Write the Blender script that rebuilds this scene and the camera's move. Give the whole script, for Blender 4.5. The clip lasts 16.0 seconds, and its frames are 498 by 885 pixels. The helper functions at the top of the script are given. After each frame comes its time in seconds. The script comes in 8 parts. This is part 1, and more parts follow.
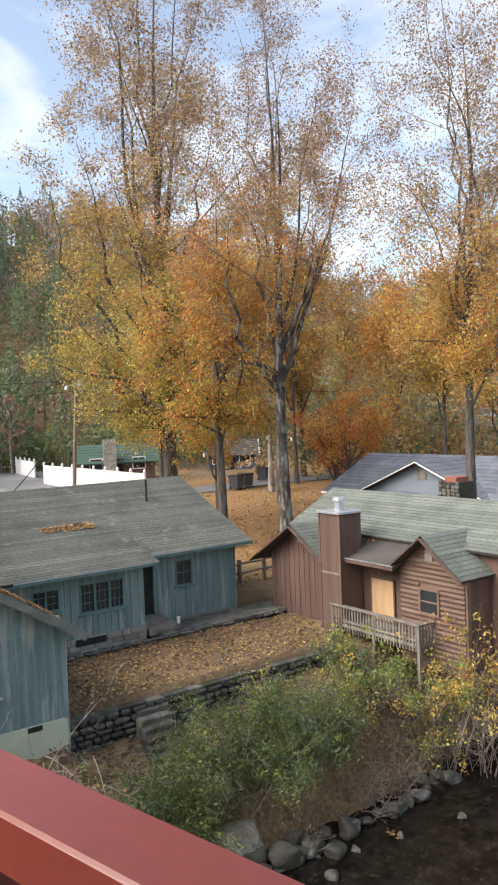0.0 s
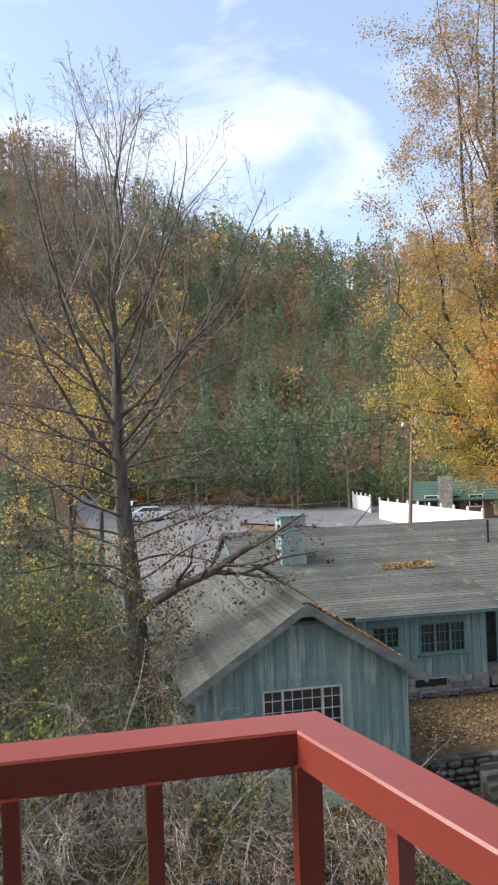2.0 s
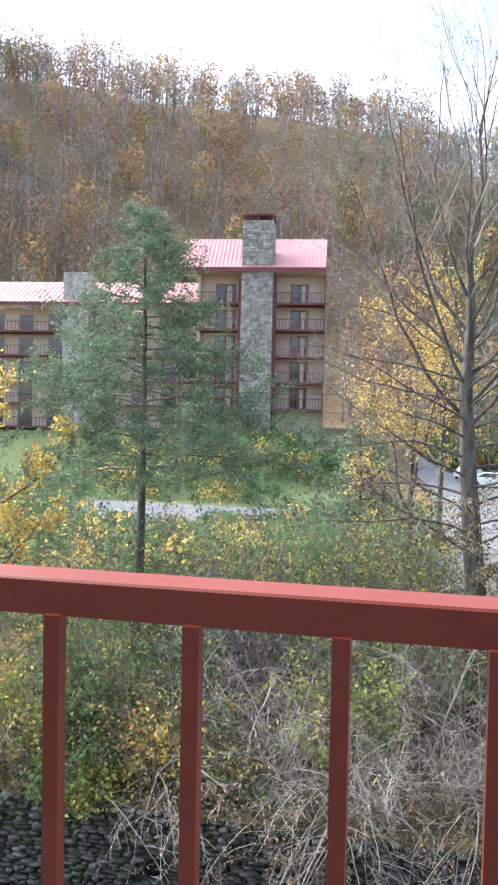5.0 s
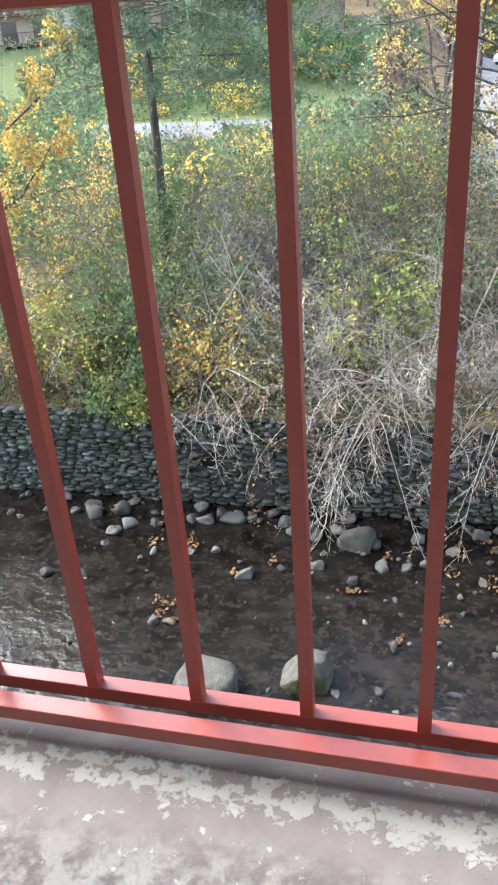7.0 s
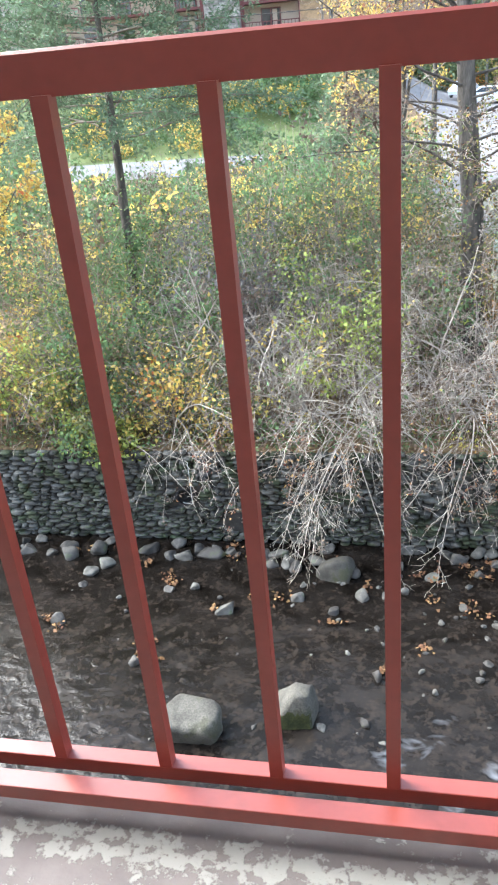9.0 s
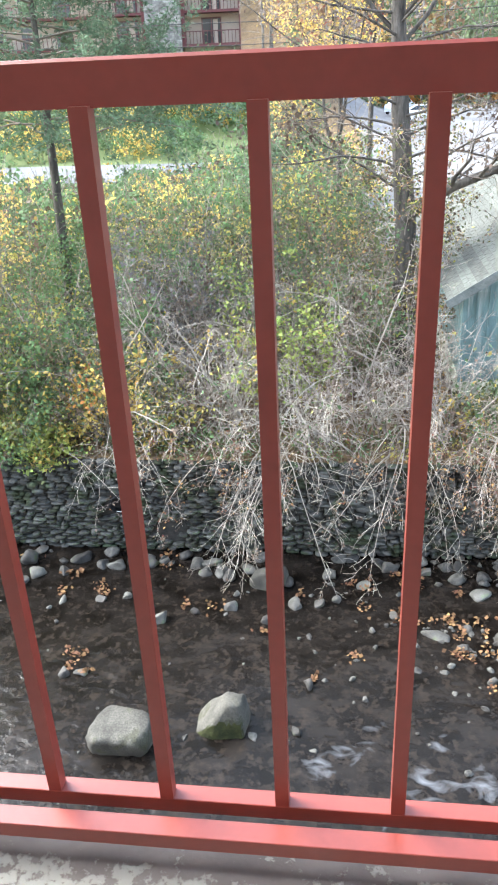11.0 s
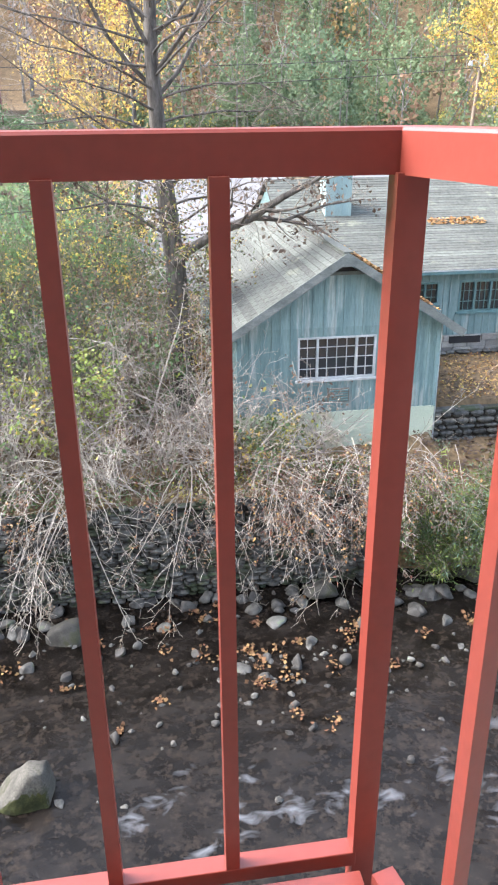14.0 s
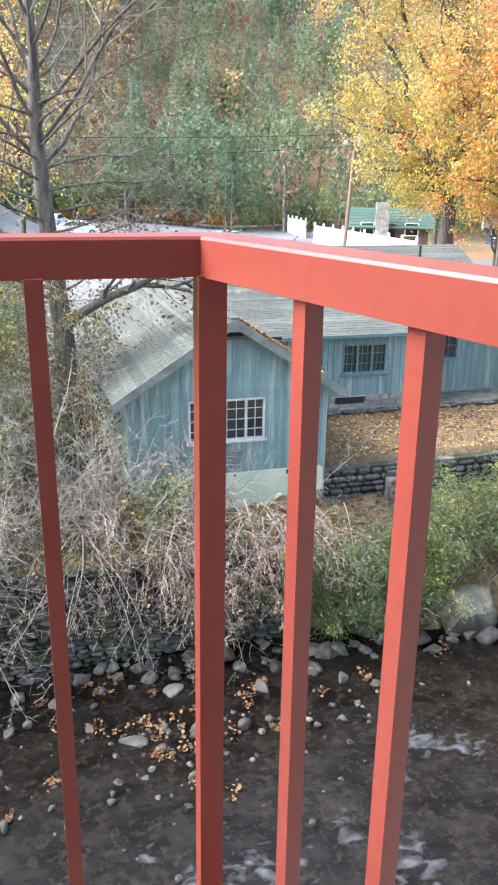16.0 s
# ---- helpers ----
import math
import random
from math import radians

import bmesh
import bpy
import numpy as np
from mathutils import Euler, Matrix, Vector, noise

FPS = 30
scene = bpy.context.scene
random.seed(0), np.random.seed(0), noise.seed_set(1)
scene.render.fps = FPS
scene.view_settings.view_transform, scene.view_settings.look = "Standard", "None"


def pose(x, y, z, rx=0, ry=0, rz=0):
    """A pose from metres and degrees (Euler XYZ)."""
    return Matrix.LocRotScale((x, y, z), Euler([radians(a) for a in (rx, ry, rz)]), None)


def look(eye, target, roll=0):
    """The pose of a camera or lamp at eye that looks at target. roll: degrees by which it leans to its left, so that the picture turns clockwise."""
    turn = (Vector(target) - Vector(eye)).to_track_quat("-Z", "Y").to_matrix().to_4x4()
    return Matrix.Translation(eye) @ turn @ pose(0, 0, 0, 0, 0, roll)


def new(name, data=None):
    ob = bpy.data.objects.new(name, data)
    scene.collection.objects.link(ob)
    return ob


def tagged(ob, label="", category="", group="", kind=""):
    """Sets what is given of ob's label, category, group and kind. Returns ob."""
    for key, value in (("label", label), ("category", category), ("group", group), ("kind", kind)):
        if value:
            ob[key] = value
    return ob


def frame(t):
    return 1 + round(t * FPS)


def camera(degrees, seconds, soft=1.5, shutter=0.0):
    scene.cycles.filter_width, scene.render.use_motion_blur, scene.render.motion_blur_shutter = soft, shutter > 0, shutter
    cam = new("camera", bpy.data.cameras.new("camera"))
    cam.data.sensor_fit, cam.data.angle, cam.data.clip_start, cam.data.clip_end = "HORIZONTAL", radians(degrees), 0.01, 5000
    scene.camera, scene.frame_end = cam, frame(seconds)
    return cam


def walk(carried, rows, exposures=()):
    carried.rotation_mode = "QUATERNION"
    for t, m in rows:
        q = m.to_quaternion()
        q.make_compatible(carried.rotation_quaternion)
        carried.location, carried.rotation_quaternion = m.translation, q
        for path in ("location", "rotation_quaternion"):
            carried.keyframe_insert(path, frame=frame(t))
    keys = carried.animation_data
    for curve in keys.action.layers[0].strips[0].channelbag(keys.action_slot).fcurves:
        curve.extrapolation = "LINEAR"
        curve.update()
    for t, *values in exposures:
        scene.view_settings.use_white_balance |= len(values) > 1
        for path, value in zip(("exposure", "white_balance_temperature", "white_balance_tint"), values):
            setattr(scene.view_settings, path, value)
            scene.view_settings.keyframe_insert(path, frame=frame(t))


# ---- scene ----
# ---------------------------------------------------------------- camera
cam = camera(35.13, 16.0, soft=2.2)
PATH = [
    (0, (-0.035, -1.007, 1.326), (1.1306, 0.6172, 1.2524), -2.24),
    (0.5, (-0.110, -0.964, 1.349), (0.8645, 0.7809, 1.2736), -2.46),
    (1, (-0.131, -0.906, 1.353), (0.6758, 0.9235, 1.3155), -1.25),
    (1.5, (-0.203, -0.903, 1.375), (0.3902, 1.0073, 1.3989), -1.05),
    (2, (-0.234, -0.901, 1.387), (0.1772, 1.0552, 1.4360), -2.07),
    (2.5, (-0.272, -0.868, 1.383), (-0.0717, 1.1208, 1.4463), -2.17),
    (3, (-0.317, -0.857, 1.387), (-0.3471, 1.1410, 1.4764), -1.94),
    (3.5, (-0.359, -0.849, 1.384), (-0.5579, 1.1385, 1.4884), -1.43),
    (3.7, (-0.372, -0.846, 1.378), (-0.6288, 1.1350, 1.4823), -1.46),
    (5.8, (-0.453, -0.788, 1.133), (-0.9242, 1.1130, 0.7297), 0.48),
    (6, (-0.473, -0.786, 1.105), (-0.9185, 1.0894, 0.5731), -1.37),
    (6.5, (-0.480, -0.776, 1.024), (-0.9447, 0.9935, 0.2150), -3.24),
    (7, (-0.484, -0.766, 1.003), (-0.9454, 0.9391, 0.0650), -3.96),
    (7.5, (-0.469, -0.759, 1.027), (-0.9224, 0.9587, 0.1081), -5.45),
    (8, (-0.462, -0.755, 1.035), (-0.9109, 0.9844, 0.1570), -6.22),
    (8.2, (-0.461, -0.756, 1.038), (-0.9011, 0.9913, 0.1686), -6.18),
    (10.3, (-0.431, -0.745, 1.054), (-0.7617, 1.0214, 0.1777), -3.27),
    (10.5, (-0.419, -0.746, 1.057), (-0.7294, 1.0270, 0.1856), -3.11),
    (11, (-0.397, -0.739, 1.057), (-0.6445, 1.0485, 0.1943), -2.63),
    (11.5, (-0.383, -0.735, 1.057), (-0.5714, 1.0656, 0.2063), -2.35),
    (12, (-0.373, -0.734, 1.061), (-0.5097, 1.0792, 0.2277), -1.58),
    (12.5, (-0.350, -0.730, 1.064), (-0.4224, 1.0927, 0.2441), -1.27),
    (13, (-0.317, -0.723, 1.065), (-0.2570, 1.1058, 0.2568), -0.42),
    (13.5, (-0.287, -0.723, 1.074), (-0.0998, 1.1019, 0.2764), 0.21),
    (14, (-0.254, -0.735, 1.086), (0.0213, 1.0857, 0.3051), -0.53),
    (14.5, (-0.230, -0.761, 1.097), (0.1503, 1.0496, 0.3375), -0.38),
    (15, (-0.204, -0.779, 1.106), (0.2523, 1.0168, 0.3533), 0.65),
    (15.5, (-0.197, -0.808, 1.122), (0.2880, 1.0028, 0.4241), 0.34),
    (16, (-0.188, -0.809, 1.125), (0.3573, 1.0084, 0.4924), 0.78),
]
walk(cam, [(t, look(eye, target, roll)) for t, eye, target, roll in PATH],
     exposures=[(0.0, 1.32, 7100, 12), (1.5, 1.34, 7000, 12), (3.0, 1.34, 6550, 11), (3.7, 1.34, 6450, 11), (5.8, 2.92, 6250, 11), (6.5, 3.00, 6250, 11), (7.0, 2.74, 6250, 9),
                (8.2, 2.86, 6250, 8), (10.3, 3.00, 6300, 7), (12.5, 2.92, 6350, 10), (14.0, 2.80, 6450, 13), (16.0, 2.66, 6300, 10)])

# ---------------------------------------------------------------- sky and sun
SUN_AZ, SUN_EL = radians(-75), radians(38)          # azimuth to the right of +y
world = bpy.data.worlds.new("world")
scene.world = world
world.use_nodes = True
wt = world.node_tree
wt.nodes.clear()


def wn(kind, **vals):
    n = wt.nodes.new(kind)
    for k, v in vals.items():
        n.inputs[k].default_value = v
    return n


w_out, w_bg = wn("ShaderNodeOutputWorld"), wn("ShaderNodeBackground", Strength=0.122)
sky = wn("ShaderNodeTexSky")
sky.sky_type, sky.sun_disc = "NISHITA", False
sky.sun_elevation, sky.sun_rotation = SUN_EL, SUN_AZ
sky.air_density, sky.dust_density, sky.ozone_density = 1.0, 1.5, 1.5
w_tc, w_map = wn("ShaderNodeTexCoord"), wn("ShaderNodeMapping")
w_map.inputs["Scale"].default_value = (1.0, 1.0, 2.6)
w_map.inputs["Rotation"].default_value = (0.0, 0.0, 0.6)
w_noise = wn("ShaderNodeTexNoise", Scale=2.6, Detail=9.0, Roughness=0.55, Distortion=0.6)
w_ramp = wn("ShaderNodeValToRGB")
w_ramp.color_ramp.elements[0].position, w_ramp.color_ramp.elements[1].position = 0.46, 0.72
w_ramp.color_ramp.elements[0].color, w_ramp.color_ramp.elements[1].color = (0.12, 0.12, 0.12, 1), (1, 1, 1, 1)
w_mix = wn("ShaderNodeMix")
w_mix.data_type = "RGBA"
w_mix.inputs[7].default_value = (4.15, 4.5, 4.95, 1)     # sunlit cloud
wt.links.new(w_tc.outputs["Generated"], w_map.inputs["Vector"])
wt.links.new(w_map.outputs["Vector"], w_noise.inputs["Vector"])
wt.links.new(w_noise.outputs["Fac"], w_ramp.inputs["Fac"])
wt.links.new(w_ramp.outputs["Color"], w_mix.inputs[0])
wt.links.new(sky.outputs["Color"], w_mix.inputs[6])
wt.links.new(w_mix.outputs[2], w_bg.inputs["Color"])
wt.links.new(w_bg.outputs["Background"], w_out.inputs["Surface"])

sun = new("sun", bpy.data.lights.new("sun", "SUN"))
sun.data.energy, sun.data.angle, sun.data.color = 3.2, radians(55), (1.0, 0.97, 0.93)
sun.matrix_world = look((0, 0, 60), (-60 * math.sin(SUN_AZ) / math.tan(SUN_EL), -60 * math.cos(SUN_AZ) / math.tan(SUN_EL), 0))


# ---------------------------------------------------------------- materials


def material(name, c1, c2, scale=3.0, rough=0.8, fine=40.0, fine_amt=0.25, bump=0.2, bump_scale=30.0, metal=0.0,
             stretch=(1, 1, 1), c3=None, c3_scale=1.0, c3_at=0.62, vary=0.0, translucent=0.0, island=False, spec=0.3):
    """Two colours mixed by noise, a fine grain on top, an optional third colour in patches, and relief."""
    m = bpy.data.materials.new(name)
    m.use_nodes = True
    t = m.node_tree
    bsdf = t.nodes["Principled BSDF"]
    tc, mp = t.nodes.new("ShaderNodeTexCoord"), t.nodes.new("ShaderNodeMapping")
    mp.inputs["Scale"].default_value = stretch
    t.links.new(tc.outputs["Object"], mp.inputs["Vector"])

    def noise_at(s, detail=5.0):
        n = t.nodes.new("ShaderNodeTexNoise")
        n.inputs["Scale"].default_value, n.inputs["Detail"].default_value = s, detail
        t.links.new(mp.outputs["Vector"], n.inputs["Vector"])
        return n.outputs["Fac"]

    def ramp(src, a, b):
        r = t.nodes.new("ShaderNodeMapRange")
        r.inputs["From Min"].default_value, r.inputs["From Max"].default_value = a, b
        t.links.new(src, r.inputs["Value"])
        return r.outputs["Result"]

    def mix(fac, a, b, mode="MIX"):
        x = t.nodes.new("ShaderNodeMix")
        x.data_type, x.blend_type = "RGBA", mode
        for slot, v in ((0, fac), (6, a), (7, b)):
            if isinstance(v, (int, float)):
                x.inputs[slot].default_value = v
            elif isinstance(v, tuple):
                x.inputs[slot].default_value = (*v, 1)
            else:
                t.links.new(v, x.inputs[slot])
        return x.outputs[2]

    col = mix(ramp(noise_at(scale), 0.35, 0.65), c1, c2)
    if c3:
        col = mix(ramp(noise_at(c3_scale, 8.0), c3_at - 0.04, c3_at + 0.04), col, c3)
    if fine_amt:
        g = ramp(noise_at(fine, 3.0), 0.25, 0.75)
        v = t.nodes.new("ShaderNodeMapRange")
        v.inputs["To Min"].default_value, v.inputs["To Max"].default_value = 1 - fine_amt, 1 + fine_amt
        t.links.new(g, v.inputs["Value"])
        hs = t.nodes.new("ShaderNodeHueSaturation")
        t.links.new(v.outputs["Result"], hs.inputs["Value"])
        t.links.new(col, hs.inputs["Color"])
        col = hs.outputs["Color"]
    if vary:
        src = t.nodes.new("ShaderNodeNewGeometry").outputs["Random Per Island"] if island else t.nodes.new("ShaderNodeObjectInfo").outputs["Random"]
        v = t.nodes.new("ShaderNodeMapRange")
        v.inputs["To Min"].default_value, v.inputs["To Max"].default_value = 1 - vary, 1 + vary
        t.links.new(src, v.inputs["Value"])
        hs = t.nodes.new("ShaderNodeHueSaturation")
        t.links.new(v.outputs["Result"], hs.inputs["Value"])
        t.links.new(col, hs.inputs["Color"])
        hv = t.nodes.new("ShaderNodeMapRange")
        hv.inputs["To Min"].default_value, hv.inputs["To Max"].default_value = 0.5 - 0.05 * vary, 0.5 + 0.05 * vary
        t.links.new(src, hv.inputs["Value"])
        t.links.new(hv.outputs["Result"], hs.inputs["Hue"])
        col = hs.outputs["Color"]
    t.links.new(col, bsdf.inputs["Base Color"])
    bsdf.inputs["Roughness"].default_value, bsdf.inputs["Metallic"].default_value = rough, metal
    bsdf.inputs["Specular IOR Level"].default_value = spec
    if bump:
        b = t.nodes.new("ShaderNodeBump")
        b.inputs["Strength"].default_value, b.inputs["Distance"].default_value = bump, 0.02
        t.links.new(noise_at(bump_scale, 4.0), b.inputs["Height"])
        t.links.new(b.outputs["Normal"], bsdf.inputs["Normal"])
    if translucent:
        tr = t.nodes.new("ShaderNodeBsdfTranslucent")
        t.links.new(col, tr.inputs["Color"])
        ms = t.nodes.new("ShaderNodeMixShader")
        ms.inputs[0].default_value = translucent
        t.links.new(bsdf.outputs[0], ms.inputs[1])
        t.links.new(tr.outputs[0], ms.inputs[2])
        t.links.new(ms.outputs[0], t.nodes["Material Output"].inputs["Surface"])
    return m


def leaf_mat(name, c1, c2, scale=0.6, tr=0.45, vary=0.35):
    soft = lambda c: tuple(0.86 * v + 0.14 * (0.3 * c[0] + 0.6 * c[1] + 0.1 * c[2]) for v in c)
    return material(name, soft(c1), soft(c2), scale=scale, rough=0.7, fine_amt=0, bump=0, vary=vary, island=True, translucent=tr, spec=0.15)


M_RED = material("red_paint", (0.240, 0.046, 0.033), (0.212, 0.039, 0.028), scale=2.0, rough=0.36, fine=60, fine_amt=0.08, bump=0.015, bump_scale=60, spec=0.6,
                 c3=(0.24, 0.045, 0.032), c3_scale=7.0, c3_at=0.66)
M_PLASTER = material("plaster", (0.64, 0.61, 0.57), (0.59, 0.56, 0.52), scale=1.5, rough=0.9, fine=50, fine_amt=0.06, bump=0.1)
M_STONE = material("grey_river_stone", (0.048, 0.046, 0.042), (0.112, 0.107, 0.098), scale=3.0, rough=0.75, fine=45, fine_amt=0.25, bump=0.5, bump_scale=14, vary=0.6,
                   c3=(0.10, 0.12, 0.07), c3_scale=4.0, c3_at=0.63)
M_WALLSTONE = material("mossy_wall_stone", (0.048, 0.048, 0.045), (0.105, 0.105, 0.098), scale=3.0, rough=0.85, fine=40, fine_amt=0.25, bump=0.6, bump_scale=16, vary=0.45,
                       c3=(0.045, 0.055, 0.032), c3_scale=2.2, c3_at=0.54)
M_MORTAR = material("dark_joint", (0.035, 0.033, 0.03), (0.055, 0.05, 0.045), scale=6.0, rough=0.95)
M_BOULDER = material("pale_boulder", (0.045, 0.043, 0.037), (0.092, 0.088, 0.076), scale=3.0, rough=0.85, fine=38, fine_amt=0.45, bump=0.9, bump_scale=9,
                     c3=(0.05, 0.05, 0.036), c3_scale=2.6, c3_at=0.58)
M_TERRACE = material("dark_terrace_stone", (0.055, 0.056, 0.053), (0.13, 0.13, 0.12), scale=3.0, rough=0.9, fine=35, fine_amt=0.3, bump=0.6, bump_scale=14, vary=0.4)
M_MOSSROCK = material("mossy_bank_rock", (0.040, 0.038, 0.033), (0.085, 0.080, 0.070), scale=2.5, rough=0.85, fine=45, fine_amt=0.3, bump=0.6, bump_scale=14, c3=(0.055, 0.056, 0.034), c3_scale=2.5, c3_at=0.56)
M_PALEROCK = material("pale_weathered_rock", (0.105, 0.097, 0.078), (0.215, 0.20, 0.165), scale=2.2, rough=0.9, fine=30, fine_amt=0.35, bump=0.9, bump_scale=8, c3=(0.07, 0.066, 0.05), c3_scale=2.0, c3_at=0.60)
M_MOSS = material("wet_green_moss", (0.018, 0.022, 0.007), (0.040, 0.045, 0.014), scale=6.0, rough=0.9, fine=45, fine_amt=0.4, bump=0.8, bump_scale=20)
M_TEAL = material("teal_board", (0.125, 0.20, 0.206), (0.185, 0.27, 0.27), scale=1.6, rough=0.8, fine=25, fine_amt=0.2, bump=0.25, stretch=(3, 3, 0.25), vary=0.10,
                  c3=(0.29, 0.34, 0.33), c3_scale=1.8, c3_at=0.60)
M_TEALPALE = material("pale_teal_board", (0.23, 0.32, 0.32), (0.29, 0.38, 0.37), scale=1.6, rough=0.8, fine=25, fine_amt=0.15, stretch=(3, 3, 0.25))
M_TEALDARK = material("teal_board_dark", (0.09, 0.17, 0.175), (0.13, 0.22, 0.22), scale=1.5, rough=0.85, fine=25, fine_amt=0.2, stretch=(3, 3, 0.25))
M_FOUND = material("painted_block", (0.40, 0.46, 0.36), (0.48, 0.52, 0.41), scale=1.5, rough=0.9, fine=30, fine_amt=0.12, c3=(0.30, 0.27, 0.17), c3_scale=0.8, c3_at=0.6)
M_GREYBLOCK = material("grey_block", (0.22, 0.215, 0.20), (0.30, 0.29, 0.27), scale=2.5, rough=0.9, fine=30, fine_amt=0.2, vary=0.25, bump=0.4)
M_SHINGLE = material("grey_shingle", (0.080, 0.086, 0.077), (0.114, 0.121, 0.108), scale=0.6, rough=0.9, fine=9, fine_amt=0.24, bump=0.5, bump_scale=25, vary=0.2,
                     c3=(0.15, 0.155, 0.125), c3_scale=1.5, c3_at=0.66)
M_SHINGLE_G = material("green_shingle", (0.11, 0.128, 0.115), (0.15, 0.168, 0.15), scale=1.2, rough=0.9, fine=14, fine_amt=0.22, bump=0.5, bump_scale=25, vary=0.16)
M_SHINGLE_B = material("blue_grey_shingle", (0.11, 0.125, 0.155), (0.16, 0.175, 0.205), scale=1.2, rough=0.9, fine=14, fine_amt=0.2, bump=0.4, bump_scale=25, vary=0.14)
M_FELT = material("roofing_felt", (0.055, 0.05, 0.048), (0.085, 0.078, 0.072), scale=0.8, rough=0.9, fine=20, fine_amt=0.15)
M_BROWN = material("brown_board", (0.098, 0.061, 0.050), (0.14, 0.088, 0.071), scale=1.2, rough=0.8, fine=25, fine_amt=0.18, bump=0.25, stretch=(3, 3, 0.3), vary=0.10)
M_BROWNLOG = material("brown_log", (0.125, 0.080, 0.063), (0.18, 0.118, 0.092), scale=1.2, rough=0.8, fine=25, fine_amt=0.2, bump=0.25, stretch=(3, 0.5, 3), vary=0.15)
M_PLY = material("plywood", (0.42, 0.27, 0.15), (0.50, 0.33, 0.19), scale=2.0, rough=0.8, fine=25, fine_amt=0.12, stretch=(3, 3, 0.4))
M_GREYWOOD = material("weathered_wood", (0.145, 0.132, 0.115), (0.225, 0.205, 0.18), scale=2.0, rough=0.9, fine=25, fine_amt=0.2, stretch=(2, 2, 0.5), vary=0.2)
M_WHITE = material("white_paint", (0.72, 0.73, 0.73), (0.80, 0.80, 0.80), scale=1.5, rough=0.6, fine_amt=0.05, bump=0.05)
M_OFFWHITE = material("weathered_white_paint", (0.34, 0.36, 0.36), (0.47, 0.48, 0.475), scale=4.0, rough=0.7, fine=30, fine_amt=0.12, bump=0.1)
M_BLUEGREY = material("blue_grey_siding", (0.17, 0.20, 0.24), (0.20, 0.23, 0.27), scale=0.8, rough=0.8, fine_amt=0.08)
M_GALV = material("galvanised", (0.42, 0.46, 0.50), (0.52, 0.56, 0.60), scale=3.0, rough=0.4, metal=0.7, fine_amt=0.1)
# near-black; in the doorway and vents it replaces their unlit depth
M_DARK = material("dark_opening", (0.012, 0.012, 0.014), (0.022, 0.022, 0.024), scale=3.0, rough=0.7)
M_GLASS = material("window_glass", (0.02, 0.025, 0.03), (0.03, 0.035, 0.04), scale=1.0, rough=0.06, fine_amt=0, bump=0.0, spec=0.6)
M_BARK = material("grey_bark", (0.050, 0.045, 0.040), (0.125, 0.113, 0.10), scale=4.0, rough=0.95, fine=25, fine_amt=0.3, bump=0.8, bump_scale=14, stretch=(2, 2, 0.4))
M_BARKLICHEN = material("lichened_bark", (0.034, 0.030, 0.026), (0.085, 0.077, 0.068), scale=4.0, rough=0.95, fine=25, fine_amt=0.3, bump=0.8, bump_scale=14, stretch=(2, 2, 0.6), c3=(0.20, 0.205, 0.19), c3_scale=2.2, c3_at=0.56)
M_BARKPALE = material("pale_patched_bark", (0.13, 0.12, 0.105), (0.30, 0.285, 0.26), scale=2.5, rough=0.9, fine=25, fine_amt=0.25, bump=0.5, stretch=(1.5, 1.5, 0.6))
M_TWIG = material("grey_twig", (0.22, 0.195, 0.168), (0.38, 0.34, 0.295), scale=1.0, rough=0.9, fine_amt=0, bump=0, vary=0.4, island=True)
M_TWIGPALE = material("pale_dead_twig", (0.23, 0.205, 0.175), (0.44, 0.40, 0.345), scale=1.0, rough=0.9, fine_amt=0, bump=0, vary=0.4, island=True)
M_TWIGDARK = material("brown_twig", (0.15, 0.125, 0.105), (0.26, 0.22, 0.185), scale=1.0, rough=0.9, fine_amt=0, bump=0, vary=0.4, island=True)
M_TWIGMID = material("brown_grey_twig", (0.26, 0.225, 0.195), (0.42, 0.37, 0.325), scale=1.0, rough=0.9, fine_amt=0, bump=0, vary=0.4, island=True)
M_RUBBLE = material("wet_dark_rubble", (0.032, 0.031, 0.029), (0.092, 0.088, 0.080), scale=3.0, rough=0.6, fine=40, fine_amt=0.3, bump=0.5, bump_scale=14, vary=0.4)
M_BARGE = material("weathered_barge_board", (0.10, 0.115, 0.11), (0.17, 0.185, 0.175), scale=2.0, rough=0.85, fine=25, fine_amt=0.25, stretch=(1, 2, 2))
M_LEAF_Y = leaf_mat("yellow_leaf", (0.62, 0.43, 0.075), (0.50, 0.37, 0.075), tr=0.5)
M_LEAF_YG = leaf_mat("yellow_green_leaf", (0.30, 0.30, 0.06), (0.46, 0.385, 0.07), tr=0.5)
M_LEAF_O = leaf_mat("orange_leaf", (0.62, 0.20, 0.035), (0.58, 0.29, 0.05), tr=0.5)
M_LEAF_R = leaf_mat("red_leaf", (0.24, 0.085, 0.058), (0.29, 0.125, 0.08))
M_LEAF_TAN = leaf_mat("tan_leaf", (0.45, 0.30, 0.13), (0.39, 0.255, 0.11), tr=0.5)
M_LEAF_TOP = leaf_mat("thin_top_leaf", (0.34, 0.24, 0.165), (0.30, 0.215, 0.165), tr=0.5)
M_LEAF_OLIVE = leaf_mat("olive_leaf", (0.095, 0.122, 0.052), (0.145, 0.150, 0.066))
M_LEAF_G = leaf_mat("green_leaf", (0.085, 0.16, 0.07), (0.145, 0.235, 0.09))
M_LEAF_LG = leaf_mat("light_green_leaf", (0.221, 0.299, 0.058), (0.312, 0.351, 0.065))
M_BUSH = leaf_mat("bush_green_leaf", (0.066, 0.105, 0.030), (0.128, 0.158, 0.040))
